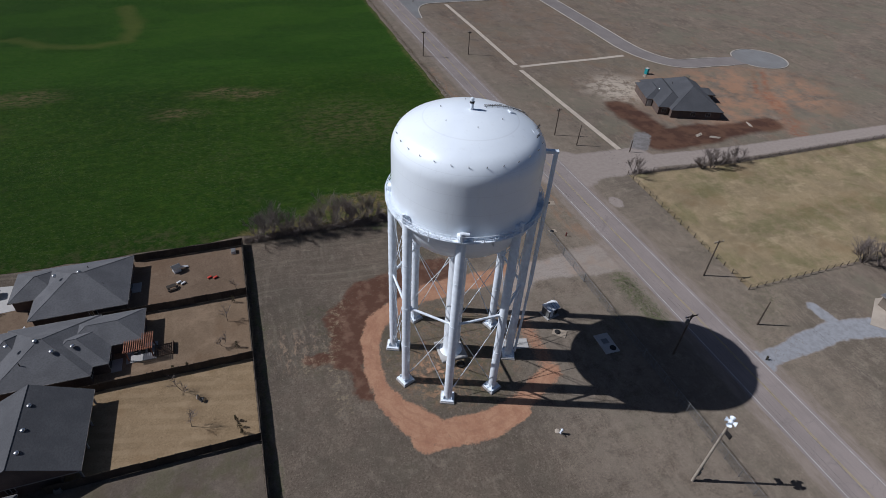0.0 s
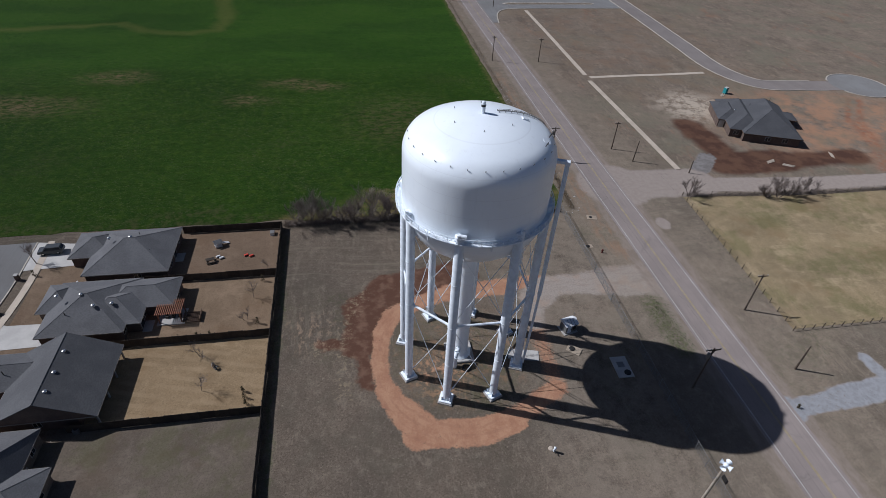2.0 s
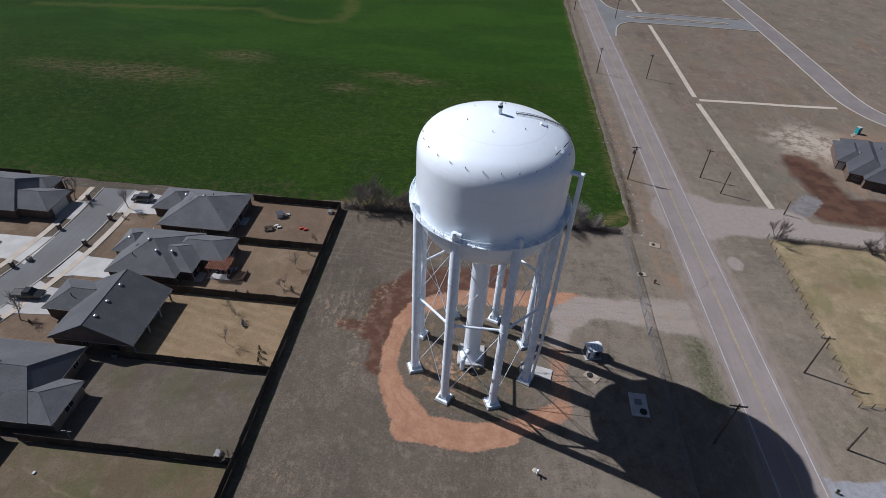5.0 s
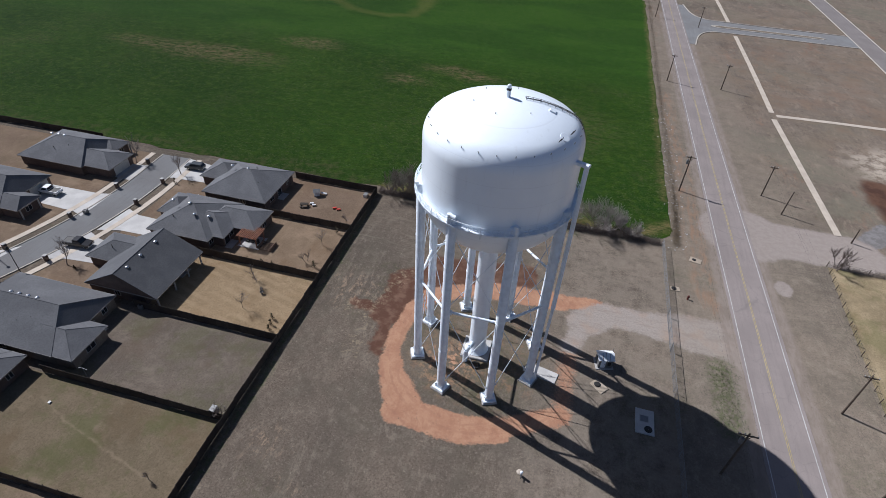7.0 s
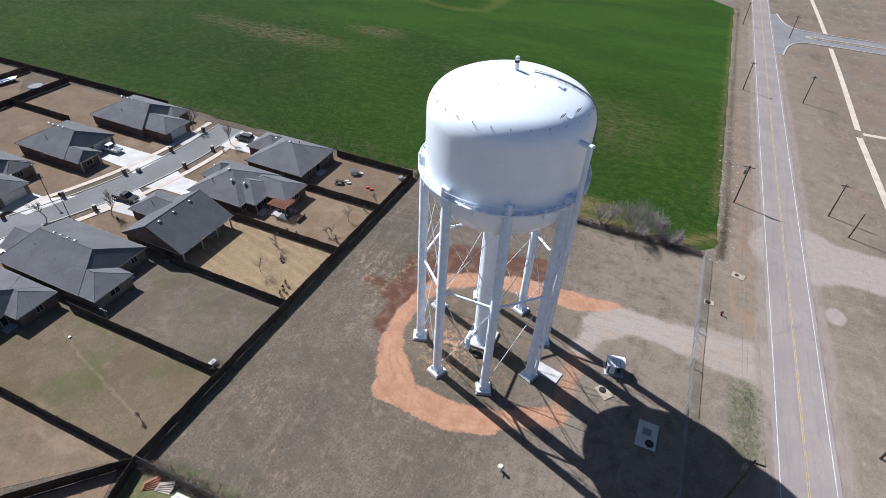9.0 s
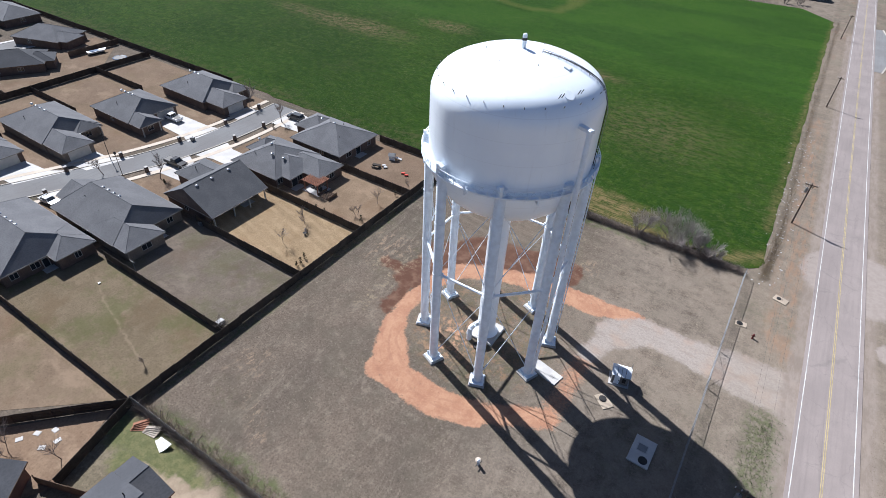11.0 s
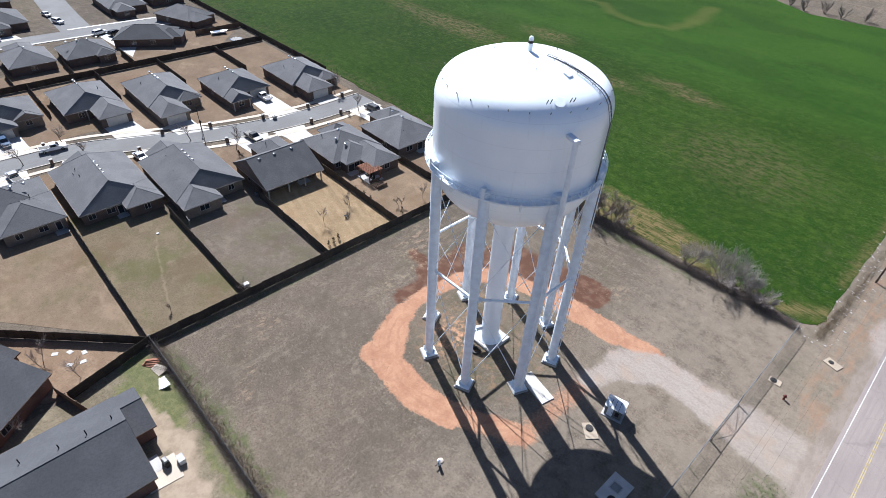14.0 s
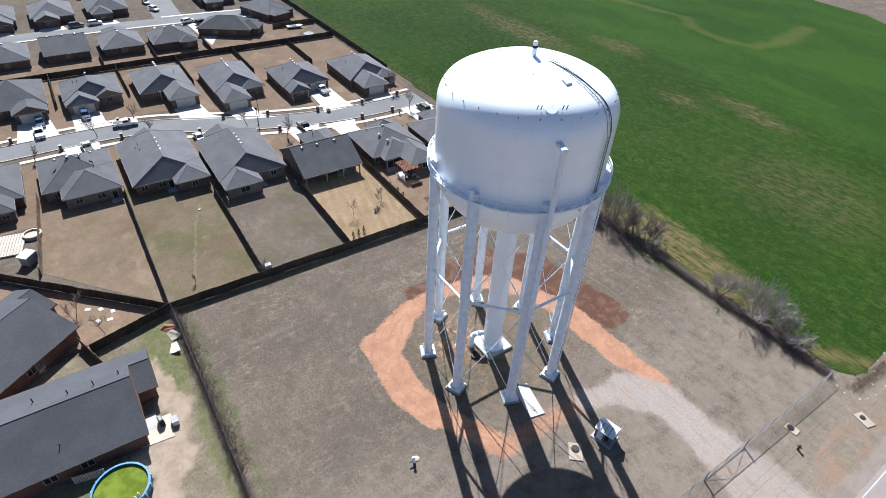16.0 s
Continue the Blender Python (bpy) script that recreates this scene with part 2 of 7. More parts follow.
        lots = n.f("MULTIPLY", n.disc(w1, 100, 175, 62, 20, 1.4, 0.8), n.step(n.noise(0.09, 6.0, 0.7), 0.42, 0.66))
        c = n.mix(n.f("MULTIPLY", lots, 0.55), c, (0.19, 0.125, 0.09))
        c = n.mix(n.f("MULTIPLY", n.f("MULTIPLY", n.disc(w1, 100, 98, 10, 6, 0.9, 0.9), n.step(n.noise(0.22, 6.0, 0.8), 0.4, 0.55)), 0.85), c, (0.42, 0.36, 0.29))
        ww = n.warped(0.2, 4.0)
        wet = n.both(n.strip(ww, (91, 84), (92, 68), 5.0, 1.4), n.strip(ww, (89, 60.5), (108, 60.5), 6.4, 1.4), n.strip(ww, (108, 60.5), (134, 61), 4.2, 1.6))
        c = n.mix(n.f("MULTIPLY", wet, 0.92), c, n.mix(n.step(n.noise(0.2, 5.0), 0.4, 0.6), (0.062, 0.03, 0.022), (0.1, 0.052, 0.034)))
        c = n.mix(n.ragged(n.strip(w2, (80.5, 58), (86, 64), 2.6, 1.0), 1.2, 0.6, 0.3), c, n.mix(n.step(n.noise(0.5, 5.0, 0.7), 0.4, 0.6), (0.2, 0.188, 0.182), (0.15, 0.138, 0.132)))
    if not east_side:
        # dark red soil round the ring track
        ws = n.warped(0.3, 3.6)
        soil = n.both(n.strip(ws, (-16.6, -5), (-17.6, 4), 1.5, 1.5), n.strip(ws, (-17.6, 4), (-16.4, 12), 3.2, 1.8), n.strip(ws, (-16.4, 12), (-11.5, 18.0), 4.2, 1.8), n.strip(ws, (-11.5, 18.0), (4.5, 21.6), 3.8, 1.8), n.strip(ws, (-17, 3), (-24.5, 4.5), 1.2, 1.8))
        soil = n.ragged(soil, 1.1, 0.9, 0.2)
        c = n.mix(n.f("MULTIPLY", soil, n.step(n.noise(0.3, 5.0, 0.7), 0.15, 0.42)), c, n.mix(n.step(n.noise(0.5, 5.0), 0.44, 0.7), red, (0.17, 0.1, 0.07)))
        fringe = n.f("MULTIPLY", n.both(n.strip(w1, (-20.5, -6), (-20.8, 6), 1.2, 1.4), n.strip(w1, (-20.8, 6), (-16.5, 18), 0.9, 1.2), n.disc(w1, -25.5, 4, 1.6, 1.4), n.disc(w1, 7, 25.5, 1.4, 1.4)), n.step(n.noise(1.0, 6.0, 0.8), 0.5, 0.62))
        c = n.mix(n.f("MULTIPLY", fringe, 0.7), c, (0.3, 0.24, 0.16))
        # ring track of clay round the tower
        ring = n.both(n.strip(q, (-13.4, 6.0), (-14.4, -1.0), 1.5, 0.9), n.strip(q, (-14.4, -1.0), (-13.6, -6.5), 1.4, 0.9), n.strip(q, (-13.6, -6.5), (-10.8, -13.0), 2.0, 0.9), n.strip(q, (-12.0, -9.5), (-8.0, -14.2), 2.2, 0.9), n.strip(q, (-9.4, -15.6), (1.0, -16.2), 2.6, 0.9),
                      n.strip(q, (1.0, -16.2), (6.0, -15.0), 2.4, 0.9), n.f("MULTIPLY", n.strip(q, (6.0, -14.8), (15.5, -9.5), 1.9, 1.2), 0.8), n.f("MULTIPLY", n.strip(q, (15.5, -9.5), (15.8, 3.0), 2.0, 1.8), 0.58), n.disc(q, -9.8, -16.6, 1.5, 0.8),
                      n.strip(q, (-13.4, 6.0), (-11.2, 10.4), 1.8, 0.9), n.strip(q, (-11.2, 10.4), (-6.6, 13.3), 2.0, 0.9), n.strip(q, (-6.6, 13.3), (0.5, 15.6), 1.9, 0.8), n.strip(q, (0.5, 15.6), (13.0, 16.4), 2.4, 0.9), n.strip(q, (13.0, 16.4), (19.5, 17.6), 1.8, 0.9))
        tone = n.mix(n.step(n.noise(0.35, 6.0, 0.75), 0.38, 0.65), clay, (0.33, 0.172, 0.108))
        tone = n.mix(n.f("MULTIPLY", n.step(n.noise(2.2, 5.0, 0.7), 0.5, 0.75), 0.5), tone, (0.46, 0.28, 0.19))
        tone = n.mix(n.f("MULTIPLY", n.step(n.noise(1.1, 5.0, 0.7, stretch=(1.0, 0.35, 1.0)), 0.5, 0.66), 0.5), tone, (0.3, 0.155, 0.1))
        # wheel ruts that follow the ring
        radius = n.v("LENGTH", n.v("MULTIPLY", n.warped(0.12, 5.0), (1, 0.93, 0)))
        rut = n.step(n.f("SINE", n.f("MULTIPLY", radius, 4.6)), 0.2, 0.95)
        tone = n.mix(n.f("MULTIPLY", n.f("MULTIPLY", rut, n.step(n.noise(0.25, 5.0, 0.7), 0.4, 0.6)), 0.45), tone, (0.29, 0.15, 0.1))
        ring = n.ragged(ring, 2.2, 1.25, 0.22)
        weeds = n.step(n.noise(0.9, 6.0, 0.85), 0.6, 0.66)
        c = n.mix(n.f("MULTIPLY", ring, n.f("SUBTRACT", 1.0, n.f("MULTIPLY", weeds, 0.7))), c, tone)
        inner = n.disc(w2, 0, 0, 12, 2.5)
        c = n.mix(n.f("MULTIPLY", n.f("MULTIPLY", inner, n.step(n.noise(0.8, 6.0, 0.8), 0.42, 0.6)), 0.5), c, (0.095, 0.088, 0.045))
        c = n.mix(n.f("MULTIPLY", n.f("MULTIPLY", inner, n.step(n.noise(0.55, 6.0, 0.8), 0.5, 0.62)), 0.6), c, (0.25, 0.155, 0.1))
        patch = n.f("MULTIPLY", n.disc(w2, -4, -4, 4.5, 3.5), n.step(n.noise(0.8, 6.0, 0.75), 0.48, 0.6))
        c = n.mix(patch, c, clay)
        # scuffed bare spots in the grass
        scuff = n.f("MULTIPLY", n.both(n.strip(w2, (-21, -31), (-15, -35), 0.8, 1.4), n.disc(w1, -26, -26.5, 3, 3), n.disc(w1, -26, 8, 5, 4), n.disc(w1, 8, 25.5, 2, 2)), n.step(n.noise(0.9, 6.0, 0.8, stretch=(1, 0.5, 1)), 0.5, 0.62))
        c = n.mix(n.f("MULTIPLY", scuff, 0.75), c, (0.32, 0.23, 0.16))
    # gravel drive from the road, and the approach across the road
    drive = n.both(n.strip(q, (15.9, 5.6), (17.8, 11.0), 1.7, 1.5), n.strip(q, (18.0, 12.2), (22.0, 15.4), 3.3, 1.4), n.strip(q, (22.0, 15.7), (31.0, 15.3), 3.0, 1.4), n.strip(q, (31.0, 15.3), (37.0, 15.4), 3.5, 1.4), n.strip(q, (37.0, 15.4), (43.0, 15.2), 4.7, 1.4), n.disc(q, 47, 15.0, 6.4, 1.3))
    drive = n.ragged(drive, 1.7, 1.3, 0.34)
    stone = n.mix(n.step(n.noise(2.6, 6.0, 0.85), 0.4, 0.64), pale, (0.265, 0.228, 0.2))
    stone = n.mix(n.f("MULTIPLY", n.step(n.noise(0.5, 6.0, 0.8, stretch=(0.35, 1.3, 1.0)), 0.48, 0.64), 0.6), stone, (0.235, 0.195, 0.165))
    stone = n.mix(n.f("MULTIPLY", n.step(n.noise(0.25, 4.0), 0.45, 0.7), 0.5), stone, (0.33, 0.235, 0.175))
    c = n.mix(drive, c, stone)
    # paler dust along the road
    c = n.mix(n.f("MULTIPLY", n.strip(w2, (50, -150), (47, 220), 15, 6.0), 0.3), c, n.mix(n.step(n.noise(0.4, 6.0, 0.75), 0.4, 0.62), (0.26, 0.215, 0.17), (0.2, 0.165, 0.13)))
    if east_side:
        shoulder = n.f("MULTIPLY", n.ragged(n.both(n.strip(q, (51.6, -120), (49.4, 25), 6.4, 1.2), n.strip(q, (49.4, 25), (46.6, 230), 6.0, 1.2)), 0.8, 0.8, 0.4), 0.75)
        c = n.mix(shoulder, c, n.mix(n.step(n.noise(0.5, 6.0, 0.75, stretch=(1.4, 0.4, 1.0)), 0.4, 0.62), (0.262, 0.218, 0.186), (0.205, 0.167, 0.14)))
        lane = n.both(n.strip(q, (52, 52), (75, 51.5), 6.8, 1.8), n.strip(q, (72, 50.2), (105, 47.8), 3.5, 1.3), n.strip(q, (105, 47.8), (180, 47.4), 3.3, 1.3), n.disc(q, 52, 52, 10, 1.8), n.strip(q, (53, -19.0), (64, -18.0), 1.8, 0.7), n.disc(q, 53.5, -19.0, 2.8, 0.8),
                      n.strip(q, (64, -18.0), (74, -17.0), 2.3, 0.8), n.strip(q, (75.6, -10.5), (76, -15.5), 1.3, 0.9), n.strip(q, (75, -17), (86, -19.2), 2.5, 0.9), n.disc(q, 57, 34, 1.7, 0.8, 1.0, 0.7))
        lane = n.ragged(lane, 1.6, 0.7, 0.3)
        c = n.mix(lane, c, n.mix(n.step(n.noise(0.9, 6.0, 0.75), 0.4, 0.62), (0.29, 0.248, 0.22), (0.262, 0.222, 0.195)))
        c = n.mix(n.f("MULTIPLY", lane, n.step(n.v("DOT_PRODUCT", n.p, (0, -1, 0)), 0, 6)), c, n.mix(n.step(n.noise(0.9, 6.0, 0.75), 0.4, 0.62), (0.275, 0.28, 0.295), (0.225, 0.226, 0.235)))
        # worn verges with reddish wheel ruts along the road
        rut = n.f("MULTIPLY", n.both(n.strip(w2, (40.5, 25), (38.5, 130), 1.6, 1.4), n.strip(w2, (42.6, 22), (41, 90), 0.9, 0.8)), n.step(n.noise(0.5, 5.0, 0.7, stretch=(1.5, 0.35, 1)), 0.42, 0.65))
        c = n.mix(n.f("MULTIPLY", rut, 0.6), c, (0.27, 0.16, 0.1))
        gd = n.f("MULTIPLY", n.strip(w2, (42.0, -4), (41.6, 8), 2.3, 1.4), n.step(n.noise(1.2, 5.0, 0.75), 0.4, 0.6))
        c = n.mix(n.f("MULTIPLY", gd, 0.55), c, (0.07, 0.1, 0.03))
    n.bump(fine, 0.7, 0.1)
    return n.done(c)


def field_material():
    n = Nodes("young_wheat", 1.0)
    n.b.inputs["Diffuse Roughness"].default_value = ROUGH_TURF
    n.b.inputs["Specular IOR Level"].default_value = 0.05
    lush, deep = (0.0255, 0.062, 0.0075), (0.0145, 0.041, 0.006)
    c = n.mix(n.step(n.noise(0.02, 5.0, 0.6), 0.38, 0.64), lush, deep)
    c = n.mix(n.f("MULTIPLY", n.step(n.noise(0.07, 5.0, 0.7, stretch=(0.5, 1.6, 1)), 0.45, 0.7), 0.5), c, (0.0335, 0.0604, 0.0098))
    # drill rows and fine leaf speckle
    rows = n.noise(1.6, 4.0, 0.7, stretch=(0.12, 1.6, 1))
    c = n.mix(n.f("MULTIPLY", n.step(rows, 0.45, 0.68), 0.42), c, (0.0098, 0.0277, 0.0053))
    fine = n.noise(2.0, 6.0, 0.82)
    c = n.mix(n.f("MULTIPLY", n.step(fine, 0.51, 0.66), 0.7), c, (0.0602, 0.0903, 0.0155))
    c = n.mix(n.f("MULTIPLY", n.step(n.noise(2.6, 5.0, 0.82), 0.5, 0.64), 0.8), c, (0.0069, 0.0189, 0.0026))
    cl = n.noise(0.42, 6.0, 0.75)
    c = n.mix(n.f("MULTIPLY", n.step(cl, 0.46, 0.64), 0.45), c, (0.0585, 0.0929, 0.0112))
    c = n.mix(n.f("MULTIPLY", n.step(n.noise(0.33, 6.0, 0.78, stretch=(0.4, 1.3, 1)), 0.5, 0.66), 0.5), c, (0.0103, 0.0258, 0.0026))
    c = n.mix(n.f("MULTIPLY", n.step(n.noise(0.9, 6.0, 0.82), 0.57, 0.66), 0.5), c, (0.078, 0.098, 0.04))
    w = n.warped(0.06, 16.0)
    # thin stand with soil showing, and pale terraces
    thin = n.f("MULTIPLY", n.step(n.noise(0.045, 6.0, 0.7), 0.52, 0.7), n.step(n.noise(0.8, 5.0, 0.8), 0.42, 0.62))
    c = n.mix(n.f("MULTIPLY", thin, 0.45), c, (0.0671, 0.0581, 0.0313))
    wl = n.warped(0.12, 7.0)
    # brighter, smoother stand on the far rise; sparse, straw-flecked stand nearer
    far = n.step(n.v("DOT_PRODUCT", w, (0, 1, 0)), 118, 150)
    c = n.mix(n.f("MULTIPLY", far, 0.6), c, n.mix(n.step(n.noise(0.03, 5.0, 0.6, stretch=(0.5, 1.4, 1)), 0.42, 0.6), (0.036, 0.088, 0.01), (0.024, 0.064, 0.009)))
    near = n.f("MULTIPLY", n.f("SUBTRACT", 1.0, n.f("MULTIPLY", far, 0.8)), n.step(n.noise(0.035, 5.0, 0.65), 0.36, 0.58))
    fleck = n.f("MULTIPLY", n.step(n.noise(1.1, 6.0, 0.9, stretch=(0.75, 1.3, 1)), 0.55, 0.62), near)
    c = n.mix(n.f("MULTIPLY", fleck, 0.7), c, (0.115, 0.115, 0.055))
    bare = n.f("MULTIPLY", n.both(n.disc(wl, -93, 131, 5.5, 4.5, 0.55, 1.2), n.disc(wl, -48.5, 110.5, 4.5, 4, 0.7, 1.2), n.disc(wl, -27.5, 120.7, 5, 4, 0.6, 1.3), n.disc(wl, -35, 124, 4, 4, 0.5, 1.3), n.disc(wl, -122, 109, 9, 6, 0.4, 1.3), n.disc(wl, -145, 110, 6, 5, 0.4, 1.3), n.f("MULTIPLY", n.disc(wl, 2, 93, 12, 9, 0.7, 0.8), 0.5)), n.step(n.noise(0.6, 6.0, 0.85, stretch=(0.5, 1.2, 1)), 0.44, 0.58))
    c = n.mix(n.f("MULTIPLY", bare, 0.8), c, (0.15, 0.105, 0.06))
    arc = n.both(n.strip(wl, (-200, 172), (-129, 184), 2.2, 2.2), n.strip(wl, (-129, 184), (-107, 189), 2.2, 2.2), n.strip(wl, (-107, 189), (-95, 179.5), 2.0, 2.2), n.strip(wl, (-95, 179.5), (-80, 176), 2.0, 2.2), n.strip(wl, (-80, 176), (-68, 180.5), 2.2, 2.2), n.strip(wl, (-68, 180.5), (-65.8, 196), 2.8, 2.4), n.strip(wl, (-65.8, 196), (-72, 226), 3.2, 2.6))
    c = n.mix(n.f("MULTIPLY", arc, 0.7), c, (0.085, 0.098, 0.024))
    # shade along the terraces, put into the colour as darker green strips
    shade = n.both(n.strip(wl, (-129, 188), (-107, 193), 2.0, 2.6), n.strip(wl, (-95, 174.5), (-78, 171.5), 1.6, 2.4))
    c = n.mix(n.f("MULTIPLY", shade, 0.5), c, (0.016, 0.042, 0.005))
    # tawny edges of the sown land
    wf = n.warped(0.35, 3.5)
    edge = n.both(n.strip(w, (-34, 44), (26, 44.5), 3.0, 2.4), n.disc(wf, -3, 49.3, 4.4, 2.4, 0.32, 1.0), n.disc(wf, 7, 49.3, 3.4, 2.2, 0.4, 1.0), n.strip(wf, (-14, 54.6), (5, 53.4), 0.5, 1.0), n.strip(wf, (26, 43), (36, 50), 1.2, 2.2), n.f("MULTIPLY", n.strip(wf, (34.6, 60), (34.2, 260), 0.5, 1.4), 0.7))
    drill = n.step(n.noise(2.2, 3.0, 0.6, stretch=(0.06, 1.0, 1)), 0.42, 0.62)
    tan = n.mix(drill, (0.2, 0.145, 0.07), (0.1, 0.085, 0.035))
    c = n.mix(n.f("MULTIPLY", n.f("MULTIPLY", edge, n.step(n.noise(0.5, 6.0, 0.8), 0.33, 0.55)), 0.9), c, tan)
    c = n.mix(n.f("MULTIPLY", n.f("MULTIPLY", n.strip(w, (-220, 45), (-36, 45), 3.5, 3.0), n.step(n.noise(0.4, 5.0, 0.7), 0.45, 0.6)), 0.6), c, (0.0760, 0.0716, 0.0313))
    # pale leaf tips and gaps in the rows
    c = n.mix(n.f("MULTIPLY", n.step(n.noise(1.5, 6.0, 0.9, stretch=(0.8, 1.2, 1)), 0.56, 0.64), 0.5), c, (0.088, 0.115, 0.045))
    c = n.mix(n.f("MULTIPLY", n.step(n.noise(0.8, 6.0, 0.88, stretch=(0.6, 1.2, 1)), 0.54, 0.64), 0.6), c, (0.007, 0.02, 0.004))
    c = n.mix(n.f("MULTIPLY", n.step(n.noise(0.012, 4.0, 0.6), 0.42, 0.62), 0.22), c, (0.012, 0.034, 0.0045))
    n.bump(fine, 1.0, 0.16)
    return n.done(c)


def asphalt_material(name, a, b, cracks=0.16):
    n = Nodes(name, 0.92)
    n.b.inputs["Diffuse Roughness"].default_value = ROUGH_TURF
    c = n.mix(n.step(n.noise(0.12, 5.0), 0.35, 0.65), a, b)
    c = n.mix(n.f("MULTIPLY", n.step(n.noise(0.7, 4.0, 0.6, stretch=(2.2, 0.12, 1)), 0.45, 0.7), 0.4), c, tuple(x * 0.72 for x in a))
    g = n.noise(9.0, 4.0, 0.8)
    c = n.mix(n.f("MULTIPLY", n.step(g, 0.4, 0.75), 0.35), c, tuple(x * 0.6 for x in b))
    v = n.t.nodes.new("ShaderNodeTexVoronoi")
    v.feature = "DISTANCE_TO_EDGE"
    v.inputs["Scale"].default_value = 0.16
    n.t.links.new(n.warped(0.6, 2.5), v.inputs["Vector"])
    c = n.mix(n.f("MULTIPLY", n.f("SUBTRACT", 1.0, n.step(v.outputs[0], 0.002, 0.012)), cracks), c, (0.05, 0.045, 0.045))
    n.bump(g, 0.3, 0.02)
    return n.done(c)


def concrete_material(name, a, joints=0.0):
    n = Nodes(name, 0.9)
    b = tuple(x * 0.84 for x in a)
    c = n.mix(n.step(n.noise(0.35, 5.0), 0.35, 0.65), a, b)
    c = n.mix(n.f("MULTIPLY", n.step(n.noise(5.0, 5.0, 0.75), 0.45, 0.75), 0.3), c, tuple(x * 0.6 for x in a))
    n.bump(n.noise(12.0), 0.15, 0.01)
    return n.done(c)


def roof_material(name, a, b):
    n = Nodes(name, 0.95)
    n.b.inputs["Diffuse Roughness"].default_value = ROUGH_TURF
    c = n.mix(n.step(n.noise(0.25, 4.0), 0.38, 0.62), a, b)
    tabs = n.noise(3.0, 2.0, 0.6, stretch=(1.0, 1.0, 3.2))
    c = n.mix(n.f("MULTIPLY", n.step(tabs, 0.4, 0.66), 0.38), c, tuple(x * 0.66 for x in b))
    c = n.mix(n.f("MULTIPLY", n.step(n.noise(7.0, 3.0, 0.8), 0.48, 0.75), 0.5), c, tuple(x * 1.25 for x in a))
    c = n.v("SCALE", c, n.f("ADD", n.f("MULTIPLY", n.random(), 0.16), 0.92))
    n.bump(tabs, 0.35, 0.03)
    return n.done(c)


def brick_material(name, a, b):
    n = Nodes(name, 0.9)
    c = n.mix(n.step(n.noise(0.6, 4.0), 0.38, 0.62), a, b)
    t = n.noise(6.5, 2.0, 0.5, stretch=(1.0, 1.0, 3.0))
    c = n.mix(n.f("MULTIPLY", n.step(t, 0.42, 0.62), 0.6), c, tuple(x * 0.55 for x in a))
    n.bump(t, 0.3, 0.02)
    return n.done(c)


def tank_material():
    n = Nodes("white_tank_paint", 0.38)
    n.b.inputs["Specular IOR Level"].default_value = 0.45
    c = n.mix(n.step(n.noise(0.18, 5.0), 0.4, 0.7), (0.86, 0.92, 0.97), (0.82, 0.88, 0.94))
    n.b.inputs["Coat Weight"].default_value, n.b.inputs["Coat Roughness"].default_value = 0.5, 0.25
    drip = n.noise(1.3, 5.0, 0.7, stretch=(1.0, 1.0, 0.09))
    c = n.mix(n.f("MULTIPLY", n.step(drip, 0.55, 0.8), 0.22), c, (0.5, 0.5, 0.5))
    # plate seams: a faint groove at each course
    pz = n.t.nodes.new("ShaderNodeSeparateXYZ")
    n.t.links.new(n.p, pz.inputs[0])
    saw = n.f("ABSOLUTE", n.f("SUBTRACT", n.f("FRACT", n.f("DIVIDE", pz.outputs[2], 2.75)), 0.5))
    seam = n.f("SUBTRACT", 1.0, n.step(saw, 0.004, 0.02))
    c = n.mix(n.f("MULTIPLY", seam, 0.14), c, (0.45, 0.46, 0.48))
    n.bump(n.f("ADD", n.f("MULTIPLY", n.noise(0.7, 3.0), 1.0), n.f("MULTIPLY", seam, -0.3)), 0.12, 0.12)
    return n.done(c)


M_GROUND, M_GROUND_EAST, M_FIELD, M_TANK = ground_material(False), ground_material(True), field_material(), tank_material()
M_ROAD = asphalt_material("chip_seal", (0.27, 0.23, 0.213), (0.235, 0.2, 0.186))
M_STREET = asphalt_material("street_concrete", (0.205, 0.204, 0.202), (0.18, 0.174, 0.17), 0.12)
M_LOT_STREET = asphalt_material("new_street", (0.215, 0.19, 0.178), (0.185, 0.162, 0.152), 0.08)
M_KERB = concrete_material("kerb_concrete", (0.4, 0.36, 0.31))
M_CONC = concrete_material("pale_concrete", (0.44, 0.425, 0.405))
M_CONC2 = concrete_material("grey_concrete", (0.38, 0.365, 0.35))
M_WALK = concrete_material("walk_concrete", (0.45, 0.385, 0.315))
M_LINE_W = plain("white_line_paint", (0.55, 0.54, 0.52), 0.8, wear=0.4)
M_LINE_Y = plain("yellow_line_paint", (0.42, 0.34, 0.17), 0.8, wear=0.4)
M_STEEL = plain("white_steel_paint", (0.8, 0.86, 0.92), 0.4, wear=0.14)
M_GALV = plain("galvanised_steel", (0.2, 0.2, 0.2), 0.55, 0.4, 0.2)
M_DARK = plain("dark_iron", (0.035, 0.033, 0.032), 0.6, 0.3, 0.3)
M_FENCE = mottled("weathered_cedar", (0.066, 0.052, 0.041), (0.046, 0.038, 0.032), 0.8, 0.95, vary=0.5, bump=0.2)
M_FENCE2 = mottled("brown_cedar", (0.16, 0.105, 0.07), (0.11, 0.075, 0.055), 0.8, 0.95, vary=0.4, bump=0.2)
M_POLE = mottled("creosoted_pine", (0.13, 0.1, 0.075), (0.085, 0.066, 0.052), 1.5, 0.95, bump=0.2)
M_POLE2 = mottled("pale_pole", (0.42, 0.37, 0.3), (0.33, 0.28, 0.23), 1.0, 0.9, bump=0.2)
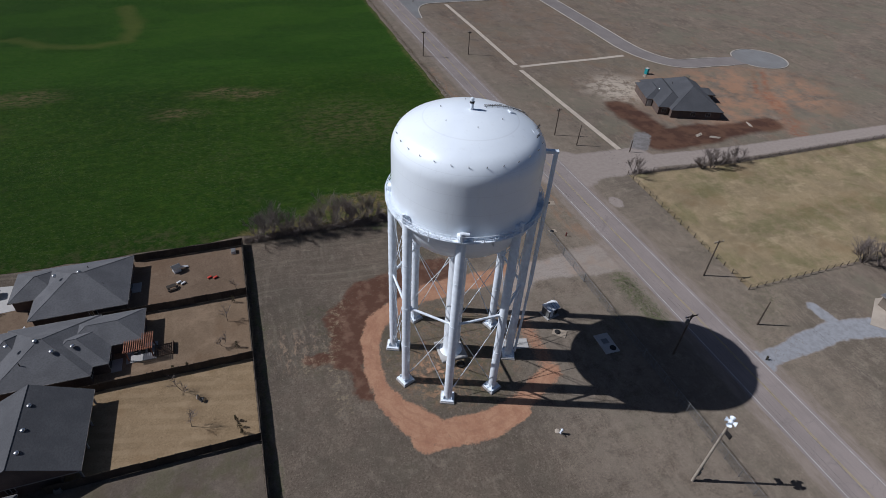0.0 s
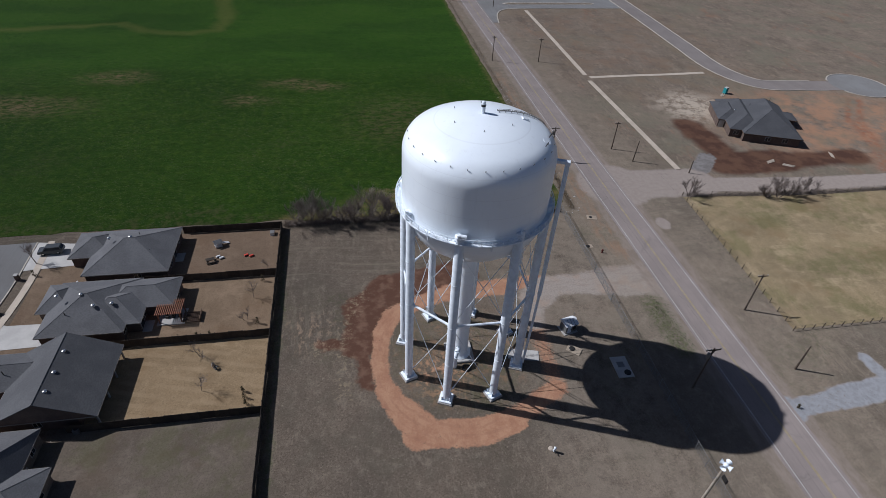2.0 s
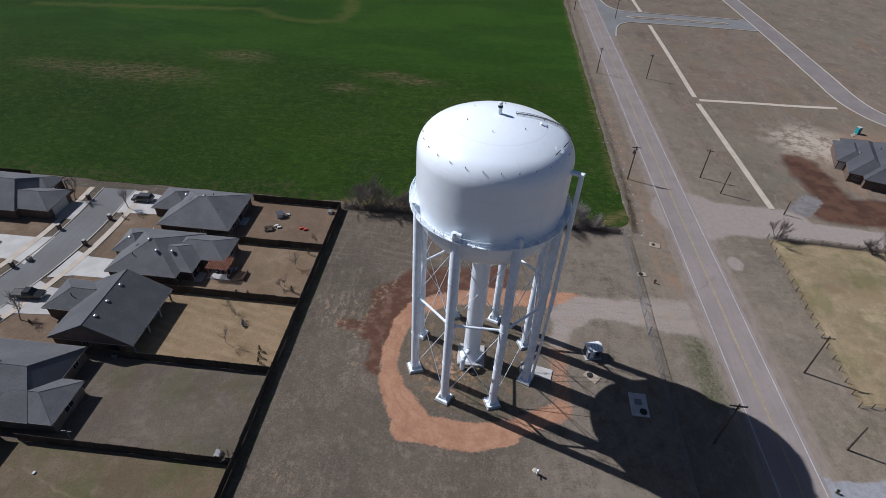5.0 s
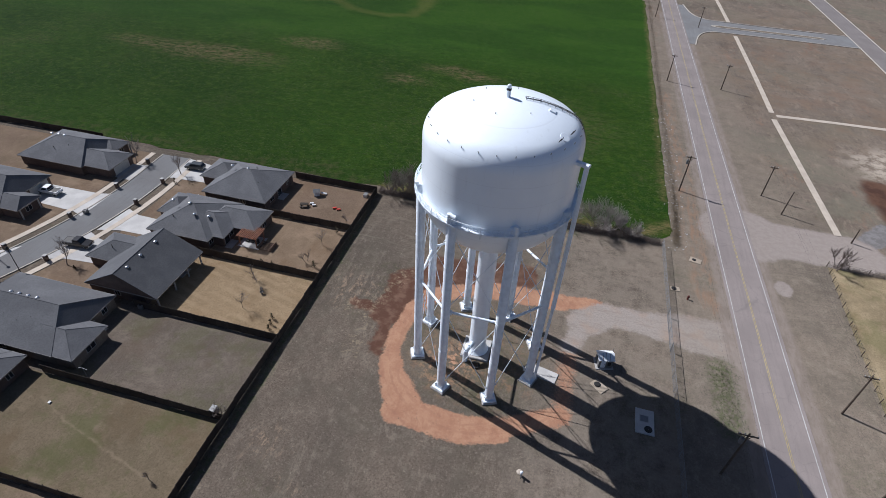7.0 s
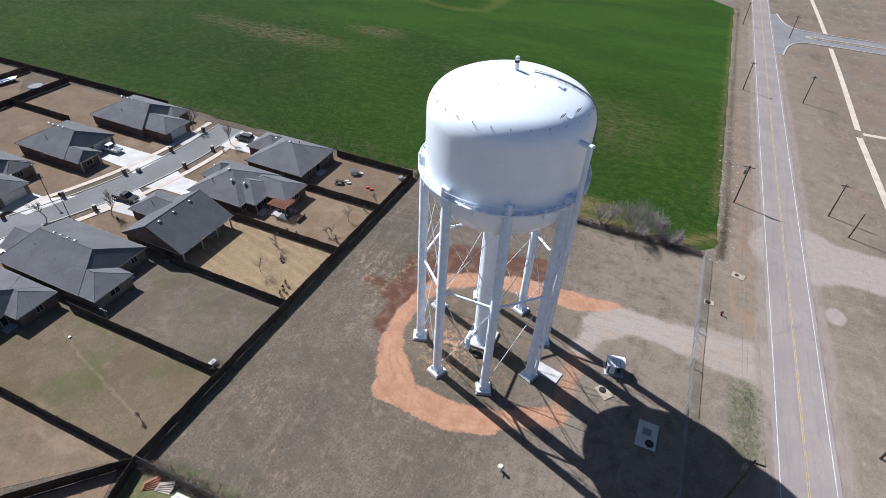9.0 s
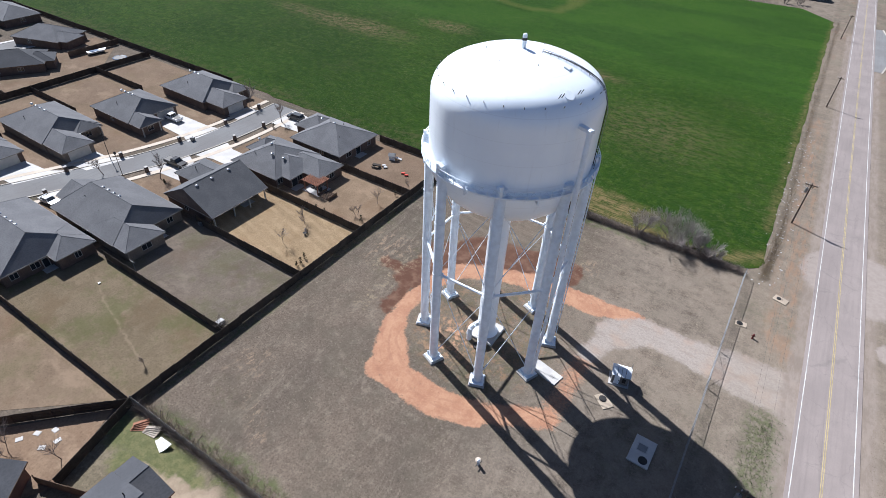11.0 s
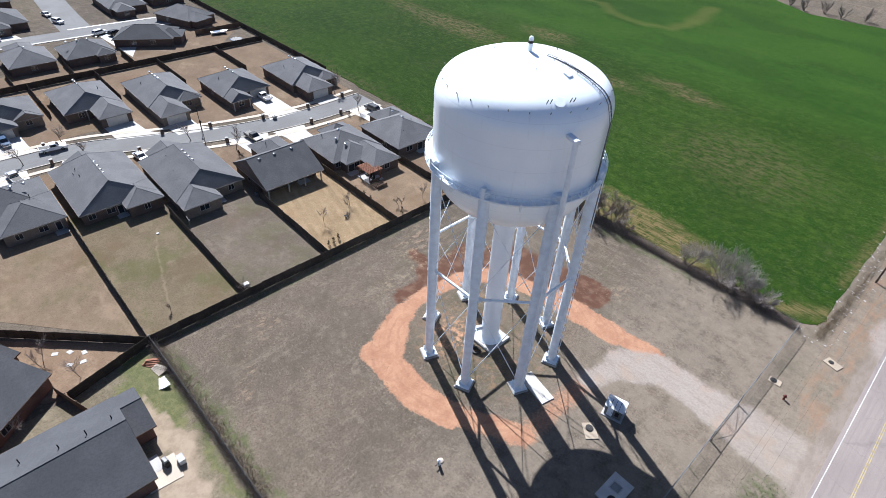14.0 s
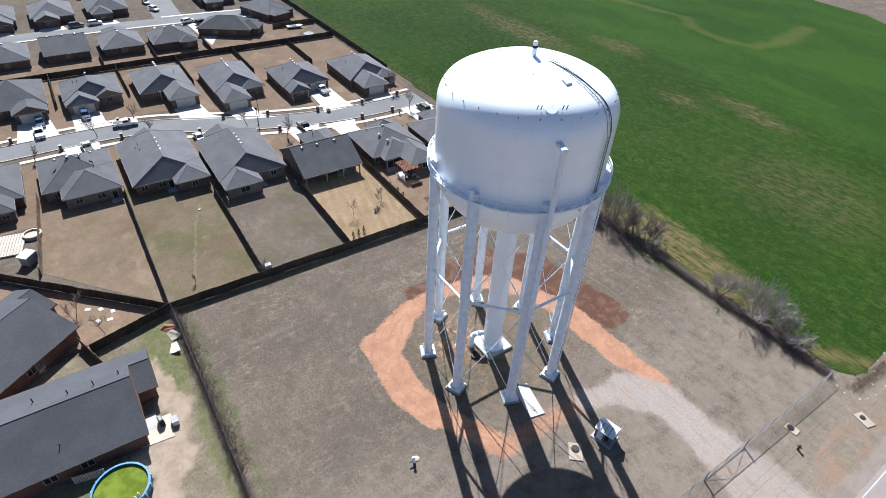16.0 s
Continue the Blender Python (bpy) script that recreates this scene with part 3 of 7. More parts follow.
M_BARK = mottled("grey_bark", (0.23, 0.19, 0.165), (0.16, 0.13, 0.115), 2.0, 0.95)
M_TWIG = mottled("pale_twigs", (0.24, 0.2, 0.178), (0.17, 0.14, 0.124), 0.8, 0.95, grain=0.0)
M_REDWOOD = mottled("stained_redwood", (0.3, 0.13, 0.075), (0.23, 0.1, 0.06), 1.5, 0.8)
M_GLASS = Nodes("window_glass", 0.08).done((0.02, 0.024, 0.03))
M_GLASS.node_tree.nodes["Principled BSDF"].inputs["Specular IOR Level"].default_value = 0.6
M_TRIM = plain("white_trim", (0.33, 0.32, 0.305), 0.6)
M_GDOOR = plain("garage_door_paint", (0.52, 0.5, 0.46), 0.6)
M_TYRE = plain("tyre_rubber", (0.02, 0.02, 0.02), 0.9)
M_CHROME = plain("bright_metal", (0.6, 0.6, 0.6), 0.25, 0.9)
M_LAMP = plain("lamp_lens", (0.5, 0.45, 0.4), 0.2)
ROOFS = [roof_material("charcoal_shingle", (0.12, 0.121, 0.127), (0.098, 0.099, 0.105)), roof_material("slate_shingle", (0.15, 0.15, 0.156), (0.122, 0.122, 0.128)), roof_material("black_shingle", (0.08, 0.082, 0.09), (0.066, 0.068, 0.075))]
BRICKS = [brick_material("brown_brick", (0.13, 0.094, 0.077), (0.1, 0.072, 0.061)), brick_material("red_brick", (0.16, 0.088, 0.068), (0.12, 0.067, 0.054)), brick_material("tan_brick", (0.2, 0.165, 0.132), (0.15, 0.123, 0.1))]


# ---- mesh helpers ----
class Mesh:
    """Collects vertices and faces of one mesh."""

    def __init__(self):
        self.v, self.f = [], []

    def add(self, verts, faces, m=None):
        o = len(self.v)
        self.v += [tuple(m @ Vector(p)) for p in verts] if m else [tuple(p) for p in verts]
        self.f += [tuple(i + o for i in f) for f in faces]
        return self

    def box(self, x0, y0, z0, x1, y1, z1, m=None, bevel=0.0):
        if bevel:
            b = min(bevel, (x1 - x0) / 3, (y1 - y0) / 3, (z1 - z0) / 3)
            v = []
            for z, i in ((z0, b), (z0 + b, 0), (z1 - b, 0), (z1, b)):
                v += [(x0 + i, y0 + i, z), (x1 - i, y0 + i, z), (x1 - i, y1 - i, z), (x0 + i, y1 - i, z)]
            f = [(3, 2, 1, 0), (12, 13, 14, 15)]
            for k in (0, 4, 8):
                f += [(k + j, k + (j + 1) % 4, k + 4 + (j + 1) % 4, k + 4 + j) for j in range(4)]
            return self.add(v, f, m)
        v = [(x, y, z) for z in (z0, z1) for x, y in ((x0, y0), (x1, y0), (x1, y1), (x0, y1))]
        return self.add(v, [(3, 2, 1, 0), (4, 5, 6, 7), (0, 1, 5, 4), (1, 2, 6, 5), (2, 3, 7, 6), (3, 0, 4, 7)], m)

    def tube(self, a, b, r0, r1=None, n=8, cap=True):
        a, b, r1 = Vector(a), Vector(b), r0 if r1 is None else r1
        d = (b - a).normalized()
        s = d.cross((0, 0, 1) if abs(d.z) < 0.9 else (1, 0, 0)).normalized()
        u = s.cross(d)
        ring = [(math.cos(k * math.tau / n), math.sin(k * math.tau / n)) for k in range(n)]
        v = [p + r * (s * c + u * t) for p, r in ((a, r0), (b, r1)) for c, t in ring]
        f = [(k, k + n, (k + 1) % n + n, (k + 1) % n) for k in range(n)]
        if cap:
            f += [tuple(range(n)), tuple(range(2 * n - 1, n - 1, -1))]
        return self.add(v, f)

    def pipe(self, pts, r, n=8):
        for a, b in zip(pts, pts[1:]):
            self.tube(a, b, r, r, n)
        return self

    def lathe(self, prof, n=48, x=0.0, y=0.0, a0=0.0, a1=math.tau):
        """prof: radius and height from the bottom up."""
        full = abs(a1 - a0 - math.tau) < 1e-6
        cols = n if full else n + 1
        v = [(x + r * math.cos(a0 + (a1 - a0) * k / n), y + r * math.sin(a0 + (a1 - a0) * k / n), z) for r, z in prof for k in range(cols)]
        f = [(i * cols + k, i * cols + (k + 1) % cols, (i + 1) * cols + (k + 1) % cols, (i + 1) * cols + k) for i in range(len(prof) - 1) for k in range(n)]
        return self.add(v, f)

    def prism(self, outline, z0, z1, m=None):
        n = len(outline)
        v = [(x, y, z0) for x, y in outline] + [(x, y, z1) for x, y in outline]
        f = [tuple(range(n - 1, -1, -1)), tuple(range(n, 2 * n))] + [(k, (k + 1) % n, n + (k + 1) % n, n + k) for k in range(n)]
        return self.add(v, f, m)

    def data(self, name, material, smooth=False):
        me = bpy.data.meshes.new(name)
        me.from_pydata(self.v, [], self.f)
        me.materials.append(material)
        if smooth:
            me.polygons.foreach_set("use_smooth", [True] * len(me.polygons))
        me.update()
        return me


def part(name, mesh, material, parent=None, label="", smooth=False):
    ob = new(name, mesh if isinstance(mesh, bpy.types.Mesh) else mesh.data(name, material, smooth))
    ob.parent = parent
    return tagged(ob, label)


def structure(name, mesh, material, label, category, smooth=False):
    return tagged(part(name, mesh, material, None, "", smooth), label, category, kind="structure")


def thing(name, x, y, z, label, category, group="", turn=0.0):
    ob = new(name)
    ob.empty_display_size = 0.3
    ob.matrix_basis = pose(x, y, z, 0, 0, turn)
    return tagged(ob, label, category, group)


def curve_pts(pts, n=8):
    """A smooth line through points of the plan."""
    p = [Vector((*q, 0)) for q in pts]
    p = [p[0] * 2 - p[1], *p, p[-1] * 2 - p[-2]]
    out = []
    for i in range(1, len(p) - 2):
        for k in range(n):
            t = k / n
            out.append(0.5 * (2 * p[i] + (p[i + 1] - p[i - 1]) * t + (2 * p[i - 1] - 5 * p[i] + 4 * p[i + 1] - p[i + 2]) * t * t + (3 * p[i] - p[i - 1] - 3 * p[i + 1] + p[i + 2]) * t**3))
    return out + [p[-2]]


def sides(line, d):
    """The line shifted d metres to its left."""
    out = []
    for i, q in enumerate(line):
        t = (line[min(i + 1, len(line) - 1)] - line[max(i - 1, 0)]).normalized()
        out.append(q + Vector((-t.y, t.x, 0)) * d)
    return out


def ribbon(line, d0, d1, z0, z1):
    """A strip between two offsets of a line, as a slab."""
    a, b, n = sides(line, d0), sides(line, d1), len(line)
    m = Mesh()
    v = [(q.x, q.y, z) for z in (z0, z1) for s in (a, b) for q in s]
    f = []
    for k in range(n - 1):
        f += [(2 * n + k, 2 * n + k + 1, 3 * n + k + 1, 3 * n + k), (k, k + 1, 2 * n + k + 1, 2 * n + k), (n + k + 1, n + k, 3 * n + k, 3 * n + k + 1)]
    f += [(0, 2 * n, 3 * n, n), (n - 1, 2 * n - 1, 4 * n - 1, 3 * n - 1)]
    return m.add(v, f)


rng = random.Random(7)

# ---- ground, field, roads ----
g = Mesh()
xs = [-2500, -400, -250, -150, -80, -34, 0, 34, 80, 150, 250, 400, 2500]
v = [(x, y, 0) for y in xs for x in xs]
k = len(xs)
g.add(v, [(j * k + i, j * k + i + 1, (j + 1) * k + i + 1, (j + 1) * k + i) for j in range(k - 1) for i in range(k - 1)])
sheet = structure("ground", g, M_GROUND, "dry brown winter grass with bare clay and gravel patches", "ground")
sheet.data.materials.append(M_GROUND_EAST)
for f in sheet.data.polygons:
    f.material_index = int(f.center.x > 34)

fo = []
for i in range(120):
    fo.append((-330 + 362 * i / 120, 43.6 + 0.7 * noise.noise((i * 0.35, 0, 3)) + 0.4 * rng.uniform(-1, 1)))
for i in range(24):
    a = -math.pi / 2 + math.pi / 2 * i / 24
    fo.append((31.5 + 4.3 * math.cos(a) + 0.25 * rng.uniform(-1, 1), 48.0 + 4.6 * math.sin(a)))
for i in range(70):
    fo.append((35.6 - 0.006 * i * 3 + 0.5 * noise.noise((0, i * 0.4, 9)) + 0.2 * rng.uniform(-1, 1), 49 + 205 * i / 70))
fo += [(20, 266), (-12, 262), (-40, 257), (-70, 275), (-330, 300)]
structure("field", Mesh().prism(fo, -0.02, 0.06), M_FIELD, "green field of young winter wheat with thin brown patches", "field")

ROAD = curve_pts([(53.5, -330), (51.6, -120), (49.9, -10), (49.4, 25), (48.8, 62), (47.9, 125), (46.6, 230), (44.5, 420)], 10)
structure("road", ribbon(ROAD, -4.25, 4.15, -0.05, 0.07), M_ROAD, "worn pinkish-grey two-lane rural road", "road")
lines = structure("road_lines", ribbon(ROAD, 3.52, 3.64, 0.06, 0.076), M_LINE_W, "thin worn white edge lines and double yellow centre line", "road marking")
part("edge_line", ribbon(ROAD, -3.66, -3.54, 0.06, 0.076), M_LINE_W, lines)
part("centre_line", ribbon(ROAD, 0.07, 0.17, 0.06, 0.077), M_LINE_Y, lines)
part("centre_line", ribbon(ROAD, -0.17, -0.07, 0.06, 0.077), M_LINE_Y, lines)

# the housing street, with kerbs, walks and verges
STREET = curve_pts([(-87.8, 40.5), (-87.3, 25), (-88.7, 11), (-92.4, -3), (-98.6, -18), (-104.2, -32), (-105.4, -48), (-104.8, -64), (-103.5, -130)], 10)
structure("street", ribbon(STREET, -3.75, 3.75, -0.05, 0.05), M_STREET, "pale grey residential street curving between houses", "street")
kerbs = structure("kerb_street", ribbon(STREET, 3.75, 4.0, -0.05, 0.17), M_KERB, "low concrete kerb along the residential street", "kerb")
part("kerb_run", ribbon(STREET, -4.0, -3.75, -0.05, 0.17), M_KERB, kerbs)
walks = structure("sidewalk", ribbon(STREET, 5.9, 7.2, -0.05, 0.1), M_WALK, "narrow tan concrete sidewalks along the street", "sidewalk")
part("walk_run", ribbon(STREET, -7.2, -5.9, -0.05, 0.1), M_WALK, walks)

STREET_W = curve_pts([(-186, 38), (-189, 20), (-191, -5), (-192, -40), (-190, -120)], 8)
structure("street_west", ribbon(STREET_W, -4.2, 4.2, -0.05, 0.05), M_STREET, "pale grey residential street behind the back row", "street")
structure("street_branch", ribbon(curve_pts([(-190, -6), (-215, -5), (-260, -2), (-300, 0)], 6), -5, 5, -0.05, 0.06), M_STREET, "pale side street leaving the far street", "street")
wk = structure("kerb_west", ribbon(STREET_W, 4.2, 5.3, -0.05, 0.14), M_CONC, "pale concrete kerbs and walks on the far street", "kerb")
part("walk_run", ribbon(STREET_W[:18], -5.6, -4.2, -0.05, 0.13), M_CONC, wk)

# streets on the empty building land
LOT = curve_pts([(124.5, 330), (127, 262), (128.3, 205), (128.5, 160), (129, 132), (137, 116), (152, 113.5), (168, 112.5)], 10)
lot = structure("street_lots", ribbon(LOT, -4.3, 4.3, -0.05, 0.05), M_LOT_STREET, "new grey street between empty building lots", "street")
part("turning_circle", Mesh().prism([(178 + 11 * math.cos(a / 40 * math.tau), 112.5 + 11 * math.sin(a / 40 * math.tau)) for a in range(40)], -0.05, 0.056), M_STREET, lot)
lk = structure("kerb_lots", ribbon(LOT[:-5], 4.3, 4.75, -0.05, 0.16), M_KERB, "pale kerbs round the new street and its turning circle", "kerb")
part("kerb_run", ribbon(LOT[:-4], -4.75, -4.3, -0.05, 0.16), M_KERB, lk)
bulb = [Vector((178 + 11 * math.cos(a), 112.5 + 11 * math.sin(a), 0)) for a in [-2.7 + 5.4 * i / 40 for i in range(41)]]
part("kerb_run", ribbon(bulb, -0.45, 0.0, -0.05, 0.16), M_KERB, lk)
ENTRY = curve_pts([(46, 220), (70, 220.3), (100, 220.6), (128, 221)], 8)
en = structure("street_entry", ribbon(ENTRY, -8.2, 8.2, -0.05, 0.046), M_STREET, "wide grey street entry with a grass island", "street")
flare = [(49, 190), (53.5, 190), (56, 203), (61, 210.5), (70, 212.3), (70, 229), (60, 231), (55.5, 238), (53, 252), (48, 252)]
part("flare", Mesh().prism(flare, -0.05, 0.05), M_STREET, en)
island = [(63, 219.4), (66, 218.3), (110, 218.9), (112, 220.6), (110, 222), (66, 221.8), (63.4, 221)]
part("island", Mesh().prism(island, 0.0, 0.2), M_KERB, en, "pale kerb of the grass island")
part("island_grass", Mesh().prism([(64.5, 219.9), (66.5, 218.9), (109.5, 219.5), (111, 220.6), (109.5, 221.4), (66.5, 221.2)], 0.0, 0.24), M_GROUND, en)
for line in ([(53.6, 189), (56.2, 202.6), (61.2, 210), (72, 211.9), (124, 212.6)], [(53.2, 253), (55.8, 238.4), (60.4, 231.4), (70, 229.3), (122, 229.8)]):
    part("kerb_run", ribbon(curve_pts(line, 6), -0.25, 0.25, -0.05, 0.18), M_KERB, en)
sw = structure("sidewalk_lots", ribbon(curve_pts([(73.6, 58), (72.6, 90), (71.6, 121.5)], 4), -0.8, 0.8, -0.05, 0.1), M_WALK, "long pale concrete footpath beside the road", "sidewalk")
part("walk_run", ribbon(curve_pts([(71.9, 126.8), (72.2, 170), (72.1, 209)], 4), -0.8, 0.8, -0.05, 0.1), M_WALK, sw)
part("walk_run", ribbon(curve_pts([(72, 230), (71.4, 270), (70, 340)], 4), -0.8, 0.8, -0.05, 0.1), M_WALK, sw)
structure("dirt_path", ribbon(curve_pts([(73, 124.8), (90, 125.8), (106, 126.4), (121, 127.5)], 6), -0.9, 0.9, -0.05, 0.03), M_WALK, "faint pale dirt strip across the lots", "path")

# ---- water tower ----
LEG_R, TANK_R = 10.35, 10.35
tower = thing("water_tower", 0, 0, 0, "tall white steel water tower on eight columns", "water tower")
prof = [(TANK_R, 33.2)] + [(TANK_R, z) for z in (35, 37, 39, 40.2, 41.2)]
KNUCKLE, CROWN, TURN = 3.62, 17.95, radians(28)  # the dome: a shallow spherical crown over a tight knuckle
for i in range(1, 13):
    a = (math.pi / 2 - TURN) * i / 12
    prof.append((TANK_R - KNUCKLE + KNUCKLE * math.cos(a), 41.2 + KNUCKLE * math.sin(a)))
for i in range(1, 15):
    a = TURN * (1 - i / 14)
    prof.append((max(CROWN * math.sin(a), 0.02), 46.5 - CROWN + CROWN * math.cos(a)))
tank = part("tank", Mesh().lathe(prof, 96), M_TANK, tower, "white painted tank shell with a domed roof", smooth=True)
bowl = [(max(TANK_R * math.cos(a / 16 * math.pi / 2) ** 0.9, 1.6), 33.2 - 7.4 * math.sin(a / 16 * math.pi / 2)) for a in range(17)][::-1]
part("bowl", Mesh().lathe(bowl, 96), M_TANK, tower, "white rounded tank bottom", smooth=True)
part("riser", Mesh().lathe([(2.0, 0.5), (1.5, 1.0), (1.45, 2.0), (1.45, 25), (1.7, 26.2), (2.6, 27.2)], 32), M_TANK, tower, "wide white central riser column", smooth=True)
base = Mesh().box(-2.4, -2.4, -0.2, 2.4, 2.4, 0.45, bevel=0.1)
part("riser_base", base, M_CONC, tower, "square concrete riser footing")
part("inlet_pipe", Mesh().pipe([(-0.6, -1.5, 3.0), (-1.0, -2.4, 3.0), (-1.35, -2.9, 2.5), (-1.4, -3.0, 1.5), (-1.4, -3.0, 0.0)], 0.42, 12), M_STEEL, tower, "white bent inlet pipe")
valve = Mesh().lathe([(0.75, 0.0), (0.75, 0.3), (0.45, 0.34)], 16, 0.6, -3.6)
part("valve_box", valve, M_DARK, tower, "dark round valve box")
# balcony with lattice railing
part("balcony_floor", Mesh().lathe([(TANK_R - 0.05, 33.3), (11.2, 33.3), (11.2, 33.42), (TANK_R - 0.05, 33.42)], 96), M_STEEL, tower, "narrow walkway round the tank")
for z, r in ((34.45, 0.05), (33.95, 0.035), (33.5, 0.06)):
    m = Mesh()
    for i in range(96):
        a, b = i / 96 * math.tau, (i + 1) / 96 * math.tau
        m.tube((11.2 * math.cos(a), 11.2 * math.sin(a), z), (11.2 * math.cos(b), 11.2 * math.sin(b), z), r, r, 5, False)
    part("rail", m, M_STEEL, tower)
for i in range(48):
    a, b, c = (i - 0.5) / 48 * math.tau, i / 48 * math.tau, (i + 0.5) / 48 * math.tau
    m = Mesh().tube((11.2 * math.cos(b), 11.2 * math.sin(b), 33.4), (11.2 * math.cos(b), 11.2 * math.sin(b), 34.45), 0.045, None, 5)
    m.tube((11.2 * math.cos(b), 11.2 * math.sin(b), 33.45), (11.2 * math.cos(c), 11.2 * math.sin(c), 34.42), 0.035, None, 4)
    m.tube((11.2 * math.cos(b), 11.2 * math.sin(b), 33.45), (11.2 * math.cos(a), 11.2 * math.sin(a), 34.42), 0.035, None, 4)
    part("railing_bay", m, M_STEEL, tower)
legs = [(LEG_R * math.cos(radians(22.5 + 45 * i)), LEG_R * math.sin(radians(22.5 + 45 * i))) for i in range(8)]
for i, (x, y) in enumerate(legs):
    leg = part("leg", Mesh().lathe([(0.66, 0.5), (0.66, 34.3), (0.6, 34.42), (0.02, 34.44)], 20, x, y), M_STEEL, tower, smooth=True)
    u = Vector((x, y, 0)).normalized()
    rot = Matrix.Translation((x, y, 0)) @ Matrix.Rotation(math.atan2(y, x), 4, "Z")
    part("base_plate", Mesh().box(-1.05, -1.05, 0.3, 1.05, 1.05, 0.55, rot, 0.05), M_STEEL, leg, "square white base plate")
    part("footing", Mesh().box(-1.2, -1.2, -0.2, 1.2, 1.2, 0.3, rot, 0.08), M_CONC2, leg, "concrete footing")
    for k in range(4):
        part("gusset", Mesh().box(0.55, -0.03, 0.55, 0.98, 0.03, 1.3, rot @ Matrix.Rotation(k * math.pi / 2 + 0.78, 4, "Z")), M_STEEL, leg)
    for z in (9.2, 17.5, 26.0):
        part("collar", Mesh().lathe([(0.66, z - 0.12), (0.7, z - 0.1), (0.7, z + 0.1), (0.66, z + 0.12)], 20, x, y), M_STEEL, leg)
    x2, y2 = legs[(i + 1) % 8]
    part("strut", Mesh().tube((x, y, 17.5), (x2, y2, 17.5), 0.2, None, 10), M_STEEL, tower)
    part("plate", Mesh().box(-0.05, -0.05, 17.0, 0.95, 0.05, 18.0, Matrix.Translation((x, y, 0)) @ Matrix.Rotation(math.atan2(y2 - y, x2 - x), 4, "Z")), M_STEEL, tower)
    for z0, z1 in ((0.9, 17.2), (17.8, 31.8)):
        part("brace_rod", Mesh().tube((x, y, z0), (x2, y2, z1), 0.055, None, 6), M_STEEL, tower)
        part("brace_rod", Mesh().tube((x2, y2, z0), (x, y, z1), 0.055, None, 6), M_STEEL, tower)
    part("turnbuckle", Mesh().tube(Vector((x, y, 0.9)).lerp((x2, y2, 17.2), 0.12), Vector((x, y, 0.9)).lerp((x2, y2, 17.2), 0.17), 0.11, None, 6), M_STEEL, tower)
    part("bracket", Mesh().box(TANK_R - 0.1, -0.08, 32.6, 11.15, 0.08, 33.3, Matrix.Rotation(radians(45 * i), 4, "Z")), M_STEEL, tower)


def polar(r, deg, z):
    return (r * math.cos(radians(deg)), r * math.sin(radians(deg)), z)


# overflow duct beside one leg, rising over the walkway
ov = Mesh().pipe([polar(11.75, -22.5, 17.5), polar(11.75, -22.5, 41.3)], 0.32, 10)
part("overflow_pipe", ov, M_STEEL, tower, "white overflow pipe beside a leg")
part("overflow_arm", Mesh().box(9.9, -0.34, 41.15, 12.1, 0.34, 41.6, Matrix.Rotation(radians(-22.5), 4, "Z"), 0.06), M_STEEL, tower)
part("overflow_outlet", Mesh().pipe([polar(11.75, -22.5, 17.6), polar(11.6, -22.5, 9), polar(11.4, -22.5, 1.2)], 0.22, 8), M_STEEL, tower)
# stub boxes over the walkway
for deg, kind in ((-112.5, 1), (-67.5, 0), (-157.5, 0)):
    m = Mesh().tube(polar(10.95, deg, 33.4), polar(10.95, deg, 34.9), 0.3, None, 10)
    if kind:
        m.tube(polar(10.95, deg, 34.7), polar(10.95, deg + 5, 34.7), 0.26, None, 10)
    part("vent_stub", m, M_STEEL, tower)
# ladder on a leg, up the shell and over the dome
lad = Mesh()
for s in (-0.24, 0.24):
    lad.tube(polar(11.2, 22.5 + s * 5, 2.5), polar(11.2, 22.5 + s * 5, 33.3), 0.045, None, 5)
for k in range(100):
    lad.tube(polar(11.2, 22.5 - 1.2, 2.6 + k * 0.307), polar(11.2, 22.5 + 1.2, 2.6 + k * 0.307), 0.025, None, 4)
part("leg_ladder", lad, M_STEEL, tower, "white ladder up one leg")


def dome(r):
    """The height of the dome at radius r."""
    if r < CROWN * math.sin(TURN):
        return 46.5 - CROWN + math.sqrt(CROWN**2 - r * r)
    return 41.2 + math.sqrt(max(0.0, KNUCKLE**2 - (r - TANK_R + KNUCKLE) ** 2))


lad = Mesh()
rad = [2.2 + 8.05 * k / 26 for k in range(27)]
for s in (-0.28, 0.28):
    pts = [Vector(polar(r, 14.0, dome(r) + 0.22)) + Vector(polar(s, 104, 0)) for r in rad] + [Vector(polar(10.62, 14.0, z)) + Vector(polar(s, 104, 0)) for z in (41.0, 38.0, 33.5)]
    lad.pipe(pts, 0.03, 5)
    for q in pts[:27:3]:
        lad.tube(q, q - Vector((0, 0, 0.25)), 0.03, None, 4)
for k in range(27):
    c = Vector(polar(rad[k], 14.0, dome(rad[k]) + 0.22))
    lad.tube(c + Vector(polar(-0.28, 104, 0)), c + Vector(polar(0.28, 104, 0)), 0.028, None, 4)
for k in range(25):
    c = Vector(polar(10.62, 14.0, 33.6 + k * 0.3))
    lad.tube(c + Vector(polar(-0.28, 104, 0)), c + Vector(polar(0.28, 104, 0)), 0.028, None, 4)
part("roof_ladder", lad, M_GALV, tower, "grey ladder over the dome and shell")
part("conduit", Mesh().pipe([Vector(polar(r, 18.0, dome(r) + 0.06)) for r in rad] + [polar(10.45, 18, 41), polar(10.45, 18, 33.4)], 0.05, 5), M_DARK, tower, "thin dark cable conduit")
